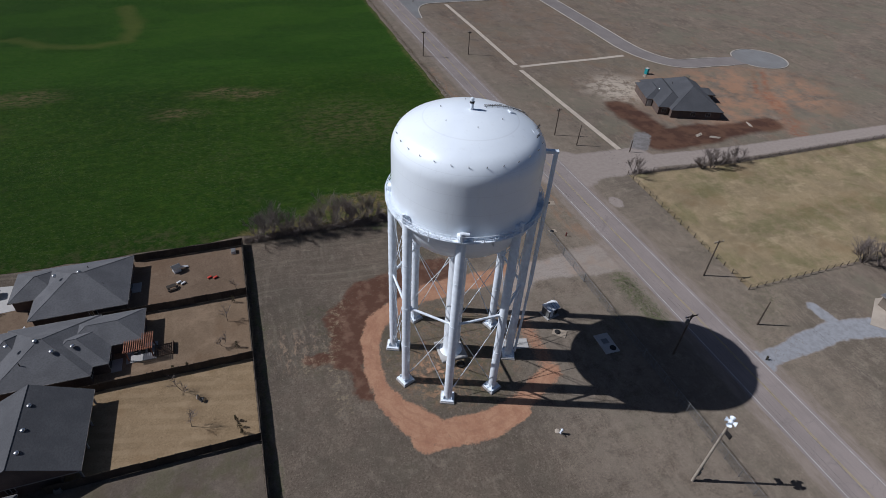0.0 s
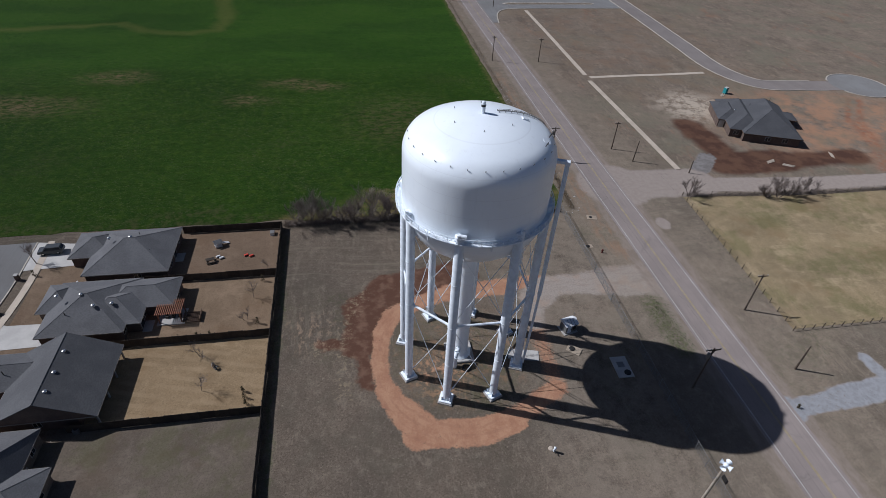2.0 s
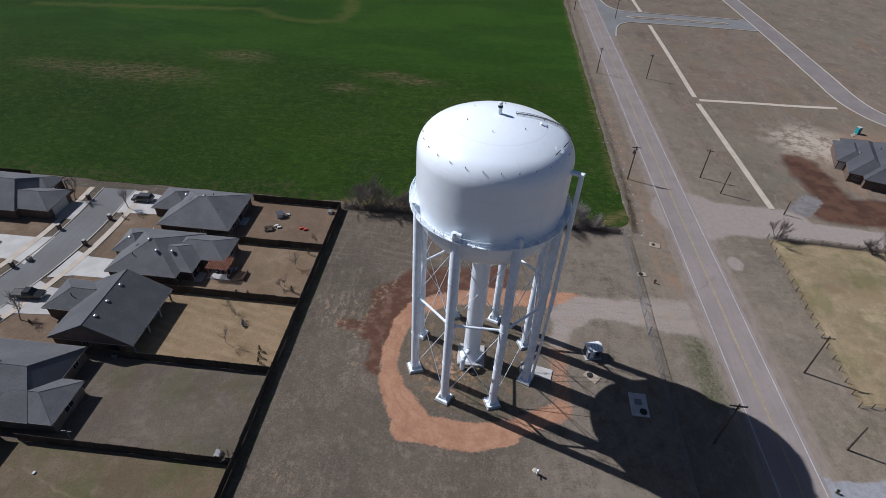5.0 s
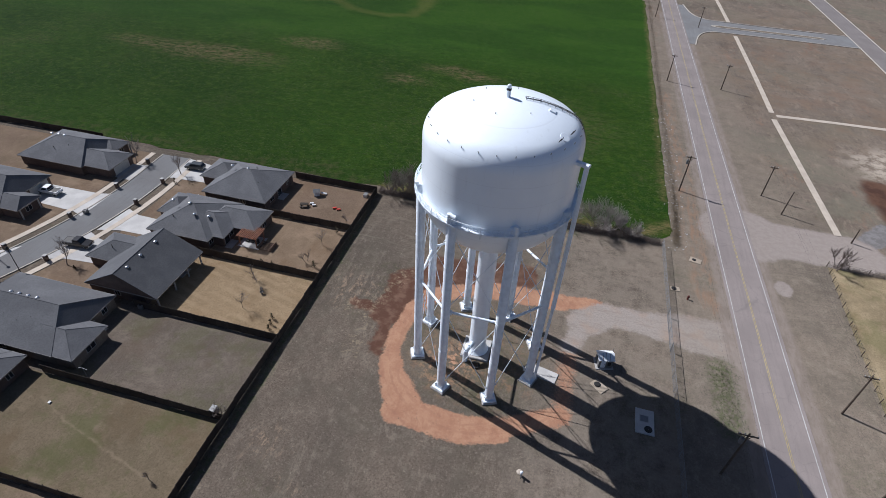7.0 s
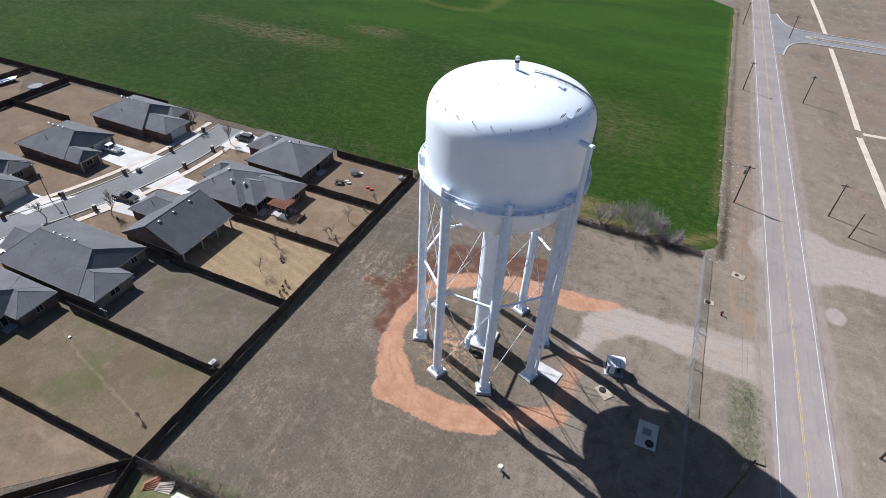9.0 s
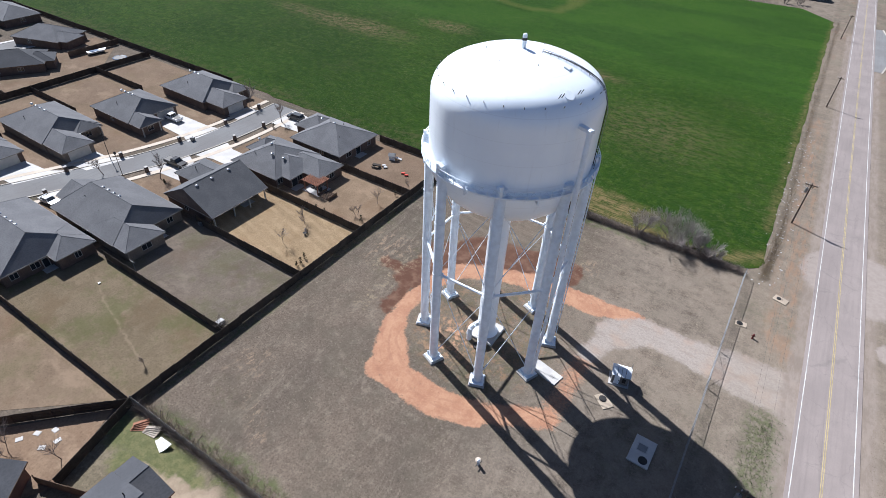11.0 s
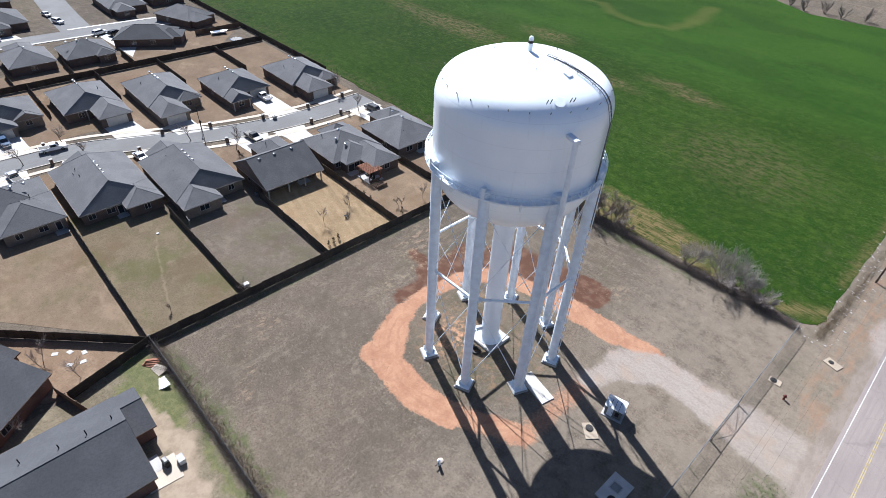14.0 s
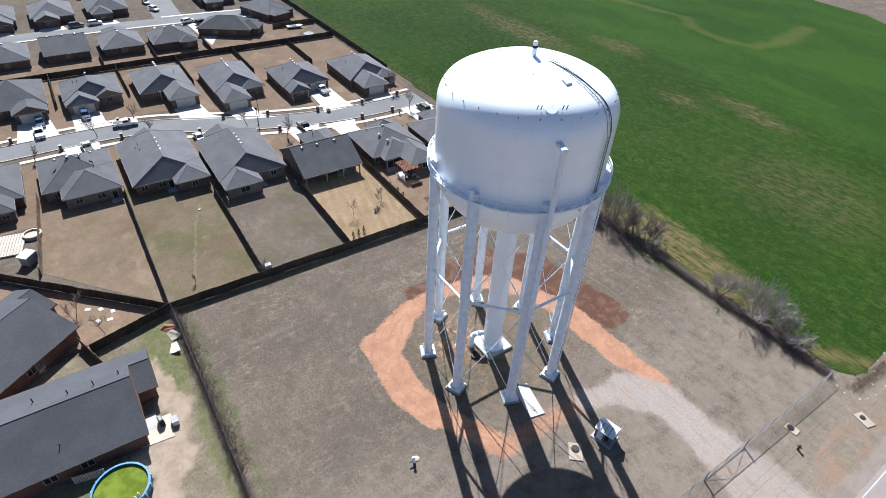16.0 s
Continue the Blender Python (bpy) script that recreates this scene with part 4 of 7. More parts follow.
beacon = part("beacon_post", Mesh().tube((0, 0, 46.4), (0, 0, 47.4), 0.27, None, 12), M_STEEL, tower, "white post of the roof beacon")
part("beacon_lamp", Mesh().lathe([(0.2, 47.4), (0.2, 47.6), (0.26, 47.65), (0.26, 47.95), (0.22, 48.05), (0.03, 48.15)], 12), M_STEEL, beacon, "white aviation beacon")
part("beacon_ring", Mesh().lathe([(0.27, 47.36), (0.31, 47.38), (0.31, 47.62), (0.2, 47.64)], 12), M_DARK, beacon)
part("roof_hatch", Mesh().box(-0.4, -0.4, 0, 0.4, 0.4, 0.2, Matrix.Translation(polar(5.6, -2, dome(5.6) - 0.05)) @ Matrix.Rotation(0.35, 4, "Y"), 0.06), M_STEEL, tower, "small white roof hatch")
mw = Matrix.Translation(polar(8.6, -27, dome(8.6))) @ Matrix.Rotation(radians(-27), 4, "Z") @ Matrix.Rotation(0.49, 4, "Y")
ring = Mesh().lathe([(0.62, -0.1), (0.64, 0.02), (0.5, 0.03), (0.02, 0.035)], 20)
ring.v = [tuple(mw @ Vector(p)) for p in ring.v]
part("manway", ring, M_STEEL, tower, "round white manway cover")
for k in (-1.5, -1.1, 1.1, 1.5):
    part("manway_stud", Mesh().tube(mw @ Vector((0.1, k, 0)), mw @ Vector((0.1, k, 0.65)), 0.05, None, 5), M_DARK, tower)
for k in range(28):
    a = k / 28 * 360 + 4
    q = Vector(polar(9.55, a, dome(9.55)))
    part("rigging_lug", Mesh().tube(q, q + Vector(polar(0.14, a, 0.26)), 0.055, 0.045, 5), M_GALV, tower)
for k in range(6):
    q = Vector(polar(4.2, k * 60 + 20, dome(4.2)))
    part("rigging_lug", Mesh().tube(q, q + Vector((0, 0, 0.2)), 0.05, 0.045, 5), M_GALV, tower)

# ---- fences ----
def panel_mesh():
    """Butted pickets as one stepped board, 2.4 m long, with the joints set back."""
    line = []
    for i in range(16):
        x, h = i * 0.15, 1.84 + rng.uniform(-0.03, 0.03)
        line += [(x, 0.006, h - 0.02), (x + 0.004, -0.014, h), (x + 0.142, -0.014, h), (x + 0.146, 0.006, h - 0.02)]
    n = len(line)
    v = [(x, y, 0.04) for x, y, h in line] + [(x, y, h) for x, y, h in line] + [(x, 0.024, h) for x, y, h in line] + [(x, 0.024, 0.04) for x, y, h in line]
    f = []
    for k in range(n - 1):
        for r in range(3):
            f.append((r * n + k, r * n + k + 1, (r + 1) * n + k + 1, (r + 1) * n + k))
    return Mesh().add(v, f)


PANELS = [panel_mesh() for _ in range(4)]
PANEL = {mat: [m.data("fence_panel", mat) for m in PANELS] for mat in (M_FENCE, M_FENCE2)}
POST = {mat: Mesh().box(-0.06, 0.024, 0.0, 0.06, 0.12, 1.9).data("fence_post", mat) for mat in (M_FENCE, M_FENCE2)}


def fence(a, b, mat=M_FENCE, label="dark weathered cedar privacy fence between back yards"):
    a, b = Vector((*a, 0)), Vector((*b, 0))
    ln, ang = (b - a).length, math.degrees(math.atan2(b.y - a.y, b.x - a.x))
    root = thing("wood_fence", a.x, a.y, 0, label, "fence", "wooden yard fences", ang)
    n = max(1, round(ln / 2.4))
    for z in (0.35, 1.0, 1.6):
        part("fence_rail", Mesh().box(0, 0.026, z, ln, 0.07, z + 0.09), mat, root)
    for i in range(n + 1):
        p = part("fence_post", POST[mat], None, root)
        p.location = (ln * i / n, 0.0, 0)
        if i < n:
            q = part("fence_panel", PANEL[mat][rng.randrange(4)], None, root)
            q.matrix_basis = pose(ln * i / n, rng.uniform(-0.02, 0.02), rng.uniform(-0.03, 0.03), rng.uniform(-1.2, 1.2)) @ Matrix.Diagonal((ln / n / 2.4, 1, 1, 1))
    return root


fence((-33.4, -41.2), (-33.4, 40.9))
fence((-54.5, 40.9), (-33.4, 40.9))
for y, x in ((24.8, -60), (8.2, -62), (-8.4, -62), (-25.1, -66), (-41.2, -76)):
    fence((x, y), (-33.4, y))
fence((-33.4, -41.2), (-57, -65.5))
fence((-57, -65.5), (-84, -85))
fence((-33.4, -41.2), (-30.2, -53.2))
fence((-53.5, -58.0), (-80, -56.5), M_FENCE2, "brown slatted fence beside a deck")
fence((-32.6, -54.4), (-25.4, -51.9), M_FENCE2, "short brown fence across the gap between two houses")
fence((-148.5, -75), (-148.5, 40.5))
for y in (23.0, 4.0, -14.0, -31.3, -49.0):
    fence((-148.5, y), (-126, y))
fence((-260, 40.5), (-111, 42.2))
fence((-166, 24.5), (-166, 40.8), M_FENCE2, "brown cedar fence beside a yard")
for y in (-34.0, -18.8, -2.0):
    fence((-162, y), (-148.5, y))

# ---- houses ----
M_FASCIA = plain("taupe_fascia", (0.24, 0.22, 0.2), 0.7)


def roof_mesh(x0, x1, y0, y1, axis, e0, e1, eave, pitch, over=0.45):
    """A hipped (h), steeply hipped (s) or gabled (g) roof as a solid, with its eaves."""
    x0, x1, y0, y1 = x0 - over, x1 + over, y0 - over, y1 + over
    half = ((y1 - y0) if axis == "x" else (x1 - x0)) / 2
    top, z = eave + pitch * half, eave - 0.04
    run = {"h": 0.98, "s": 0.5, "g": 0.0}
    i0, i1 = half * run[e0], half * run[e1]
    if axis == "x":
        ym = (y0 + y1) / 2
        if x0 + i0 > x1 - i1:
            i0 = i1 = (x1 - x0) / 2 - 0.02
        r = [(x0 + i0, ym, top), (x1 - i1, ym, top)]
        c = [(x0, y0), (x1, y0), (x1, y1), (x0, y1)]
    else:
        xm = (x0 + x1) / 2
        if y0 + i0 > y1 - i1:
            i0 = i1 = (y1 - y0) / 2 - 0.02
        r = [(xm, y0 + i0, top), (xm, y1 - i1, top)]
        c = [(x1, y0), (x1, y1), (x0, y1), (x0, y0)]
    v = [(*p, z - 0.17) for p in c] + [(*p, z) for p in c] + r
    f = [(3, 2, 1, 0), (0, 1, 5, 4), (1, 2, 6, 5), (2, 3, 7, 6), (3, 0, 4, 7), (4, 5, 9, 8), (5, 6, 9), (6, 7, 8, 9), (7, 4, 8)]
    return Mesh().add(v, f), c, r, z


def wing(root, w, roof, brick):
    x0, x1, y0, y1, axis, e0, e1, eave, pitch = w[:9]
    porch = w[9] if len(w) > 9 else 0.0  # how far the east wall stands back under the roof
    part("wall", Mesh().box(x0, y0, -0.1, x1 - porch, y1, eave - 0.1), brick, root)
    m, c, r, z = roof_mesh(*w[:9])
    rf = part("roof", m, roof, root)
    cap = Mesh().tube(Vector(r[0]) + Vector((0, 0, 0.0)), Vector(r[1]) + Vector((0, 0, 0.0)), 0.06, None, 6)
    for a, b in ((0, 0), (1, 1), (2, 1), (3, 0)):
        if (e0 if b == 0 else e1) != "g":
            cap.tube((*c[a], z), r[b], 0.045, None, 5)
    part("ridge_cap", cap, roof, rf)
    fas = Mesh()
    for a in range(4):
        p, q = Vector((*c[a], 0)), Vector((*c[(a + 1) % 4], 0))
        d = (q - p).normalized()
        mm = Matrix.Translation(p) @ Matrix.Rotation(math.atan2(d.y, d.x), 4, "Z")
        fas.box(0.0, -0.035, z - 0.2, (q - p).length, -0.004, z - 0.01, mm)
    part("fascia", fas, M_FASCIA if roof is not ROOFS[2] else M_FENCE2, rf)
    for e, k in ((e0, 0), (e1, 1)):
        if e == "g":
            s = -0.02 if k == 0 else 0.02
            if axis == "x":
                xx = (x0 - 0.45 if k == 0 else x1 + 0.45) + s
                tri = [(xx, y0 - 0.3, z + 0.02), (xx, y1 + 0.3, z + 0.02), (xx, (y0 + y1) / 2, r[k][2] - 0.12)]
            else:
                yy = (y0 - 0.45 if k == 0 else y1 + 0.45) + s
                tri = [(x0 - 0.3, yy, z + 0.02), (x1 + 0.3, yy, z + 0.02), ((x0 + x1) / 2, yy, r[k][2] - 0.12)]
            part("gable_panel", Mesh().add(tri, [(0, 1, 2)]), brick, rf)
    return r


def window(root, side, at, along, w=1.5, z0=0.9, z1=2.2):
    """side: E, W, N or S wall at that coordinate; along: its middle along the wall."""
    turn = {"E": 90, "W": -90, "N": 180, "S": 0}[side]
    x, y = (at, along) if side in "EW" else (along, at)
    m = pose(x, y, 0, 0, 0, turn)
    fr = Mesh()
    for b in ((-w / 2, -0.06, z0, w / 2, 0.02, z0 + 0.08), (-w / 2, -0.06, z1 - 0.08, w / 2, 0.02, z1), (-w / 2, -0.06, z0, -w / 2 + 0.08, 0.02, z1), (w / 2 - 0.08, -0.06, z0, w / 2, 0.02, z1), (-0.04, -0.055, z0, 0.04, 0.02, z1)):
        fr.box(*b, m)
    win = part("window", fr, M_TRIM, root, "white-framed window")
    for s in (-1, 1):
        part("pane", Mesh().box(min(0.04 * s, (w / 2 - 0.08) * s), -0.03, z0 + 0.08, max(0.04 * s, (w / 2 - 0.08) * s), 0.01, z1 - 0.08, m), M_GLASS, win)


def garage_door(root, side, at, along, w=4.9):
    turn = {"E": 90, "W": -90, "N": 180, "S": 0}[side]
    x, y = (at, along) if side in "EW" else (along, at)
    m = pose(x, y, 0, 0, 0, turn)
    d = part("garage_door", Mesh().box(-w / 2, -0.05, 0.0, w / 2, 0.02, 2.25, m), M_GDOOR, root, "pale panelled garage door")
    for k in range(4):
        for j in range(4):
            part("door_panel", Mesh().box(-w / 2 + 0.12 + j * w / 4, -0.075, 0.1 + k * 0.55, -w / 2 + (j + 1) * w / 4 - 0.12, -0.04, 0.55 + k * 0.55, m, 0.02), M_GDOOR, d)
    part("door_trim", Mesh().box(-w / 2 - 0.15, -0.08, 2.25, w / 2 + 0.15, 0.02, 2.42, m), M_TRIM, d)


def back_door(root, side, at, along, w=1.8):
    turn = {"E": 90, "W": -90, "N": 180, "S": 0}[side]
    x, y = (at, along) if side in "EW" else (along, at)
    m = pose(x, y, 0, 0, 0, turn)
    d = part("door", Mesh().box(-w / 2, -0.05, 0.05, w / 2, 0.02, 2.15, m), M_TRIM, root, "white back door")
    part("pane", Mesh().box(-w / 2 + 0.15, -0.07, 0.3, w / 2 - 0.15, -0.04, 2.0, m), M_GLASS, d)
    part("doorstep", Mesh().box(-w / 2 - 0.5, -1.6, -0.05, w / 2 + 0.5, 0.0, 0.12, m, 0.03), M_CONC2, root)


def roof_vent(root, x, y, z):
    v = part("roof_vent", Mesh().lathe([(0.2, z - 0.3), (0.2, z - 0.02), (0.36, z + 0.0), (0.38, z + 0.14), (0.26, z + 0.24), (0.03, z + 0.28)], 12, x, y), M_CHROME, root, "round bright turbine vent", smooth=True)
    return v


def flue(root, x, y, z, h=0.5):
    part("flue_pipe", Mesh().tube((x, y, z - 0.4), (x, y, z + h), 0.07, None, 6), M_DARK, root, "thin dark flue pipe")


def house(label, wings, roof=0, brick=0, wins=(), garages=(), doors=(), vents=(), flues=(), x=0.0, y=0.0, turn=0.0, posts=()):
    root = thing("house", x, y, 0, label, "house", "subdivision houses", turn)
    for w in wings:
        w = tuple(w) + ((2.7, 0.46) if len(w) == 7 else ())
        wing(root, w, ROOFS[roof], BRICKS[brick])
    for w in wins:
        window(root, *w)
    for w in garages:
        garage_door(root, *w)
    for w in doors:
        back_door(root, *w)
    for w in vents:
        roof_vent(root, *w)
    for w in flues:
        flue(root, *w)
    for px, py in posts:
        part("porch_post", Mesh().box(px - 0.12, py - 0.12, 0, px + 0.12, py + 0.12, 2.65), M_TRIM, root)
    return root


# row backing on to the tower's lot
house("single-storey brick house with a grey hipped roof beside the field", [(-69.5, -54.5, 25.7, 39.2, "x", "h", "h"), (-73.7, -66, 31.4, 39.0, "x", "h", "h")], 1, 0,
      [("E", -54.5, 29, 1.8), ("E", -54.5, 36.5, 1.2), ("S", 25.7, -60, 1.4)], [("W", -73.7, 35)], [("E", -54.5, 32.5)], [(-66, 32.9, 5.8), (-62, 32.9, 5.8)], [(-58, 30, 4.2), (-61, 35, 4.8)])
house("single-storey brick house with layered hipped roofs and a pergola", [(-72, -58.6, 9.9, 23.2, "x", "h", "h"), (-63, -51.3, 15.8, 22.8, "x", "h", "h"), (-66, -56.2, 11.8, 20.5, "x", "h", "h"), (-74, -69, 16.0, 22.8, "x", "h", "h")], 1, 0,
      [("E", -58.6, 11, 1.4), ("E", -51.3, 19.5, 1.5), ("E", -56.2, 14.5, 1.6)], [("W", -72, 13)], [("E", -56.2, 13)], [(-70, 16.4, 5.85), (-66, 16.4, 5.9), (-63.5, 14.0, 5.2), (-60.8, 14.8, 4.7)], [(-68, 13, 4.5)])
house("brick house with a steep gabled grey roof and patio", [(-71.8, -57.6, -7.4, 5.9, "y", "g", "g", 2.8, 0.53, 2.6), (-77.2, -66, -1.0, 6.0, "x", "h", "h")], 0, 0,
      [("E", -60.2, -5.2, 1.3), ("E", -60.2, -3.4, 1.3), ("S", -7.4, -66, 1.2)], [("W", -77.2, 2.6)], [("E", -60.2, 2.2)], [(-64.0, -5.2, 6.32), (-64.0, -1.6, 6.32), (-64.0, 2.6, 6.32)], [(-73, 1.0, 4.2)], posts=[(-57.7, -7.2), (-57.7, -2.4), (-57.7, 1.6), (-57.7, 5.7)])
house("long brick house with a grey hipped roof and rear gable", [(-85, -65.0, -23.3, -9.4, "x", "s", "s"), (-73, -61.3, -23.2, -16.0, "x", "h", "h"), (-88, -80, -20.5, -13.5, "x", "g", "h")], 1, 2,
      [("E", -61.3, -19.5, 2.0), ("E", -65.0, -12, 1.3), ("S", -23.3, -75, 1.2)], [("W", -88, -17)], [("E", -64.4, -15.5, 1.4)], [(-78.5, -15.9, 5.85), (-76.8, -15.9, 5.85), (-75.0, -15.9, 5.85), (-73.2, -15.9, 5.85)], [(-80, -19, 4.6), (-77, -19.5, 4.2), (-74, -20, 4.0), (-72, -19, 4.4)])
house("long brick house with a grey hipped roof and rear porch wing", [(-92, -71.6, -39.2, -25.0, "x", "s", "s"), (-77, -68.8, -31.4, -25.0, "x", "h", "h"), (-94, -86, -36, -29, "x", "g", "h")], 1, 0,
      [("E", -71.6, -37.5, 1.4), ("E", -71.6, -34, 1.6), ("E", -68.8, -28, 1.2)], [("W", -94, -32.5)], [("E", -71.6, -32.3, 1.2)], [(-84.5, -31.9, 5.9), (-82.5, -31.9, 5.9), (-80.5, -31.9, 5.9), (-79, -31.9, 5.9)], [(-86, -35.5, 4.6), (-85, -36.2, 4.2), (-83, -35.5, 4.5)])
house("brick house with dark roof, ridge vents and rear wing", [(-91.5, -77.5, -55.0, -41.8, "y", "h", "h"), (-84, -73.2, -51.8, -41.6, "x", "h", "h")], 0, 2,
      [("E", -73.2, -49.5, 1.3), ("E", -73.2, -45.5, 1.6), ("E", -77.5, -53, 1.2)], [("W", -91.5, -46)], [("E", -73.2, -43, 1.2)], [(-84.2, -51.5, 5.95), (-84.2, -49.3, 5.95), (-84.2, -47, 5.95), (-84.2, -44.8, 5.95)], [(-80.5, -45, 5.0)])
house("brick house with a dark grey roof and rear wing", [(-93, -78.5, -72.5, -58.8, "y", "h", "h"), (-84, -73.9, -70, -60.5, "x", "h", "h")], 0, 0, [("E", -73.9, -66, 1.6), ("E", -73.9, -62, 1.3)], [("W", -93, -66)], [], [(-85.7, -65, 6.1), (-85.7, -68, 6.1)])
house("brick house with a dark grey hipped roof further along the street", [(-94, -78, -90, -76, "y", "h", "h")], 1, 0, [("E", -78, -84, 1.6)], [("W", -94, -82)])

# row across the street
house("brick house with a grey roof and pale garage by the field", [(-120, -102.5, 25.6, 39.2, "x", "h", "s"), (-108, -95.6, 26.6, 34.2, "x", "h", "h"), (-106, -100.5, 34.0, 39.0, "x", "h", "h")], 1, 0,
      [("E", -100.5, 36.5, 1.4)], [("E", -95.6, 30.4)], [], [(-115.5, 32.4, 5.8), (-113.5, 32.4, 5.8), (-111.8, 32.4, 5.8)], [(-112, 28.5, 4.4), (-109, 30, 4.6)], posts=[(-99.5, 38.5), (-99.5, 34.8)])
house("brick house with a grey roof and white pickup in its drive", [(-122, -106.3, 6.6, 19.8, "x", "h", "s"), (-110, -101.8, 6.75, 12.2, "x", "h", "s")], 1, 0,
      [("E", -101.8, 9.2, 1.6), ("S", 6.6, -114, 1.2)], [("E", -106.3, 16.6)], [], [(-118, 13.2, 5.75), (-116.4, 13.2, 5.75), (-114.8, 13.2, 5.75), (-113.2, 13.2, 5.75)], [(-115, 9.5, 4.5)], posts=[(-101.4, 6.9), (-101.4, 11.5)])
house("brick house with a grey roof and front garage wing", [(-131.5, -111.8, -11.2, 1.8, "x", "h", "s"), (-117, -103.9, -11.0, -4.2, "x", "h", "h"), (-115, -110.5, -4.0, 1.6, "x", "h", "h")], 1, 2,
      [("E", -110.5, -1.5, 1.4)], [("E", -103.9, -7.6)], [], [(-127, -4.7, 5.7), (-125, -4.7, 5.7), (-123, -4.7, 5.7), (-121, -4.7, 5.7)], [(-124, -8.5, 4.3)], posts=[(-109.8, 1.3), (-109.8, -3.6)])
house("brick house with a grey roof and recessed porch", [(-136.5, -119.5, -28.9, -15.8, "x", "h", "s"), (-124, -112.0, -23.0, -15.9, "x", "h", "h")], 1, 0,
      [("E", -119.5, -25.5, 1.4)], [("E", -112.0, -19.4)], [], [(-133, -22.4, 5.7), (-131.4, -22.4, 5.7), (-129.8, -22.4, 5.7)], [(-127, -18.5, 4.6)], posts=[(-118.8, -24.3)])
house("brick house with a grey roof and blue-grey garage doors", [(-137, -123, -46.7, -33.4, "x", "h", "s"), (-128, -119.6, -46.5, -39.6, "x", "h", "s"), (-130, -122.5, -39.5, -33.5, "x", "h", "g")], 1, 2,
      [("E", -122.5, -36.5, 1.4)], [("E", -119.6, -43)], [], [(-133, -40, 5.7)], [(-131, -43.5, 4.6), (-130, -42.5, 4.8)])
house("brick house with a dark grey roof and gabled porch", [(-142, -124, -64.5, -51.0, "y", "h", "h"), (-128, -119.9, -58.2, -51.3, "x", "h", "g")], 0, 0, [("E", -124, -61.5, 1.5)], [("E", -119.9, -54.8)], [], [], [(-134, -56, 5.0), (-132, -60, 4.8)])
house("brick house with a dark grey roof along the street", [(-142, -122, -82, -68.5, "x", "h", "h")], 1, 0, [], [("E", -122, -75)])

# back rows
for lab, wings_, ro, vs in (
    ("brick house with a dark ridged roof in the back row", [(-176, -160.5, -64, -52.5, "x", "h", "h")], 1, [(-168, -58, 5.6)]),
    ("brick house with a dark gabled roof in the back row", [(-176.5, -161.2, -48.2, -36.2, "y", "g", "g", 2.7, 0.4)], 0, [(-168.8, -46, 5.8), (-168.8, -42, 5.8), (-168.8, -38.5, 5.8)]),
    ("brick house with a pyramid roof in the back row", [(-174.5, -160, -32.3, -20.6, "x", "h", "h"), (-180, -170, -30, -23, "x", "h", "h")], 1, [(-167, -26.4, 5.6)]),
    ("brick house with vents along a dark ridge in the back row", [(-171.5, -158.5, -17.6, -4.4, "y", "h", "h"), (-164, -157, -9.5, -5, "x", "h", "h")], 0, [(-165, -15.5, 5.6), (-165, -12.5, 5.6), (-165, -9.5, 5.6), (-165, -6.8, 5.6)]),
    ("brick house with a grey hipped roof across the far street", [(-222, -203, -68, -54, "x", "h", "h"), (-208, -199, -62, -55, "x", "h", "g")], 1, []),
    ("brick house with a grey hipped roof across the far street", [(-221, -203, -49, -36, "x", "h", "h"), (-208, -199, -48, -41, "x", "h", "g")], 1, []),
    ("brick house with a grey hipped roof across the far street", [(-221, -204, -31, -18, "x", "h", "h"), (-208, -200, -30, -24, "x", "h", "h")], 0, []),
    ("brick house with a grey hipped roof by the side street", [(-226, -204, 9, 22, "x", "h", "h"), (-208, -199, 10, 16, "x", "h", "h")], 1, []),
    ("brick house with a grey hipped roof by the side street", [(-252, -234, 9, 22, "x", "h", "h")], 1, []),
    ("brick house with a grey hipped roof by the side street", [(-252, -234, -31, -17, "x", "h", "h")], 0, []),
    ("brick house with a grey hipped roof near the field", [(-228, -208, 26, 38, "x", "h", "h")], 1, []),
):
    house(lab, wings_, ro, 0, [("E", max(w[1] for w in wings_), sum(wings_[-1][2:4]) / 2, 1.6)], [], [], vs)
house("dark-roofed brick house beside a boat in its yard", [(-9.0, 9.0, -6.0, 6.0, "x", "h", "h"), (4, 11.5, -4, 3, "x", "h", "h")], 2, 0, [("S", -6.0, -3, 1.6), ("S", -6.0, 3, 1.6)], [], [], [], [(2, 2, 4.6)], x=-169.5, y=9.5, turn=58)
house("grey-roofed brick house at the far fence", [(-9.0, 8.0, -6.0, 6.0, "x", "h", "h"), (2, 10.5, -5, 2, "x", "h", "h")], 1, 0, [("S", -6.0, -3, 1.6)], [], [], [], [(2, 2, 4.6)], x=-184, y=29, turn=20)

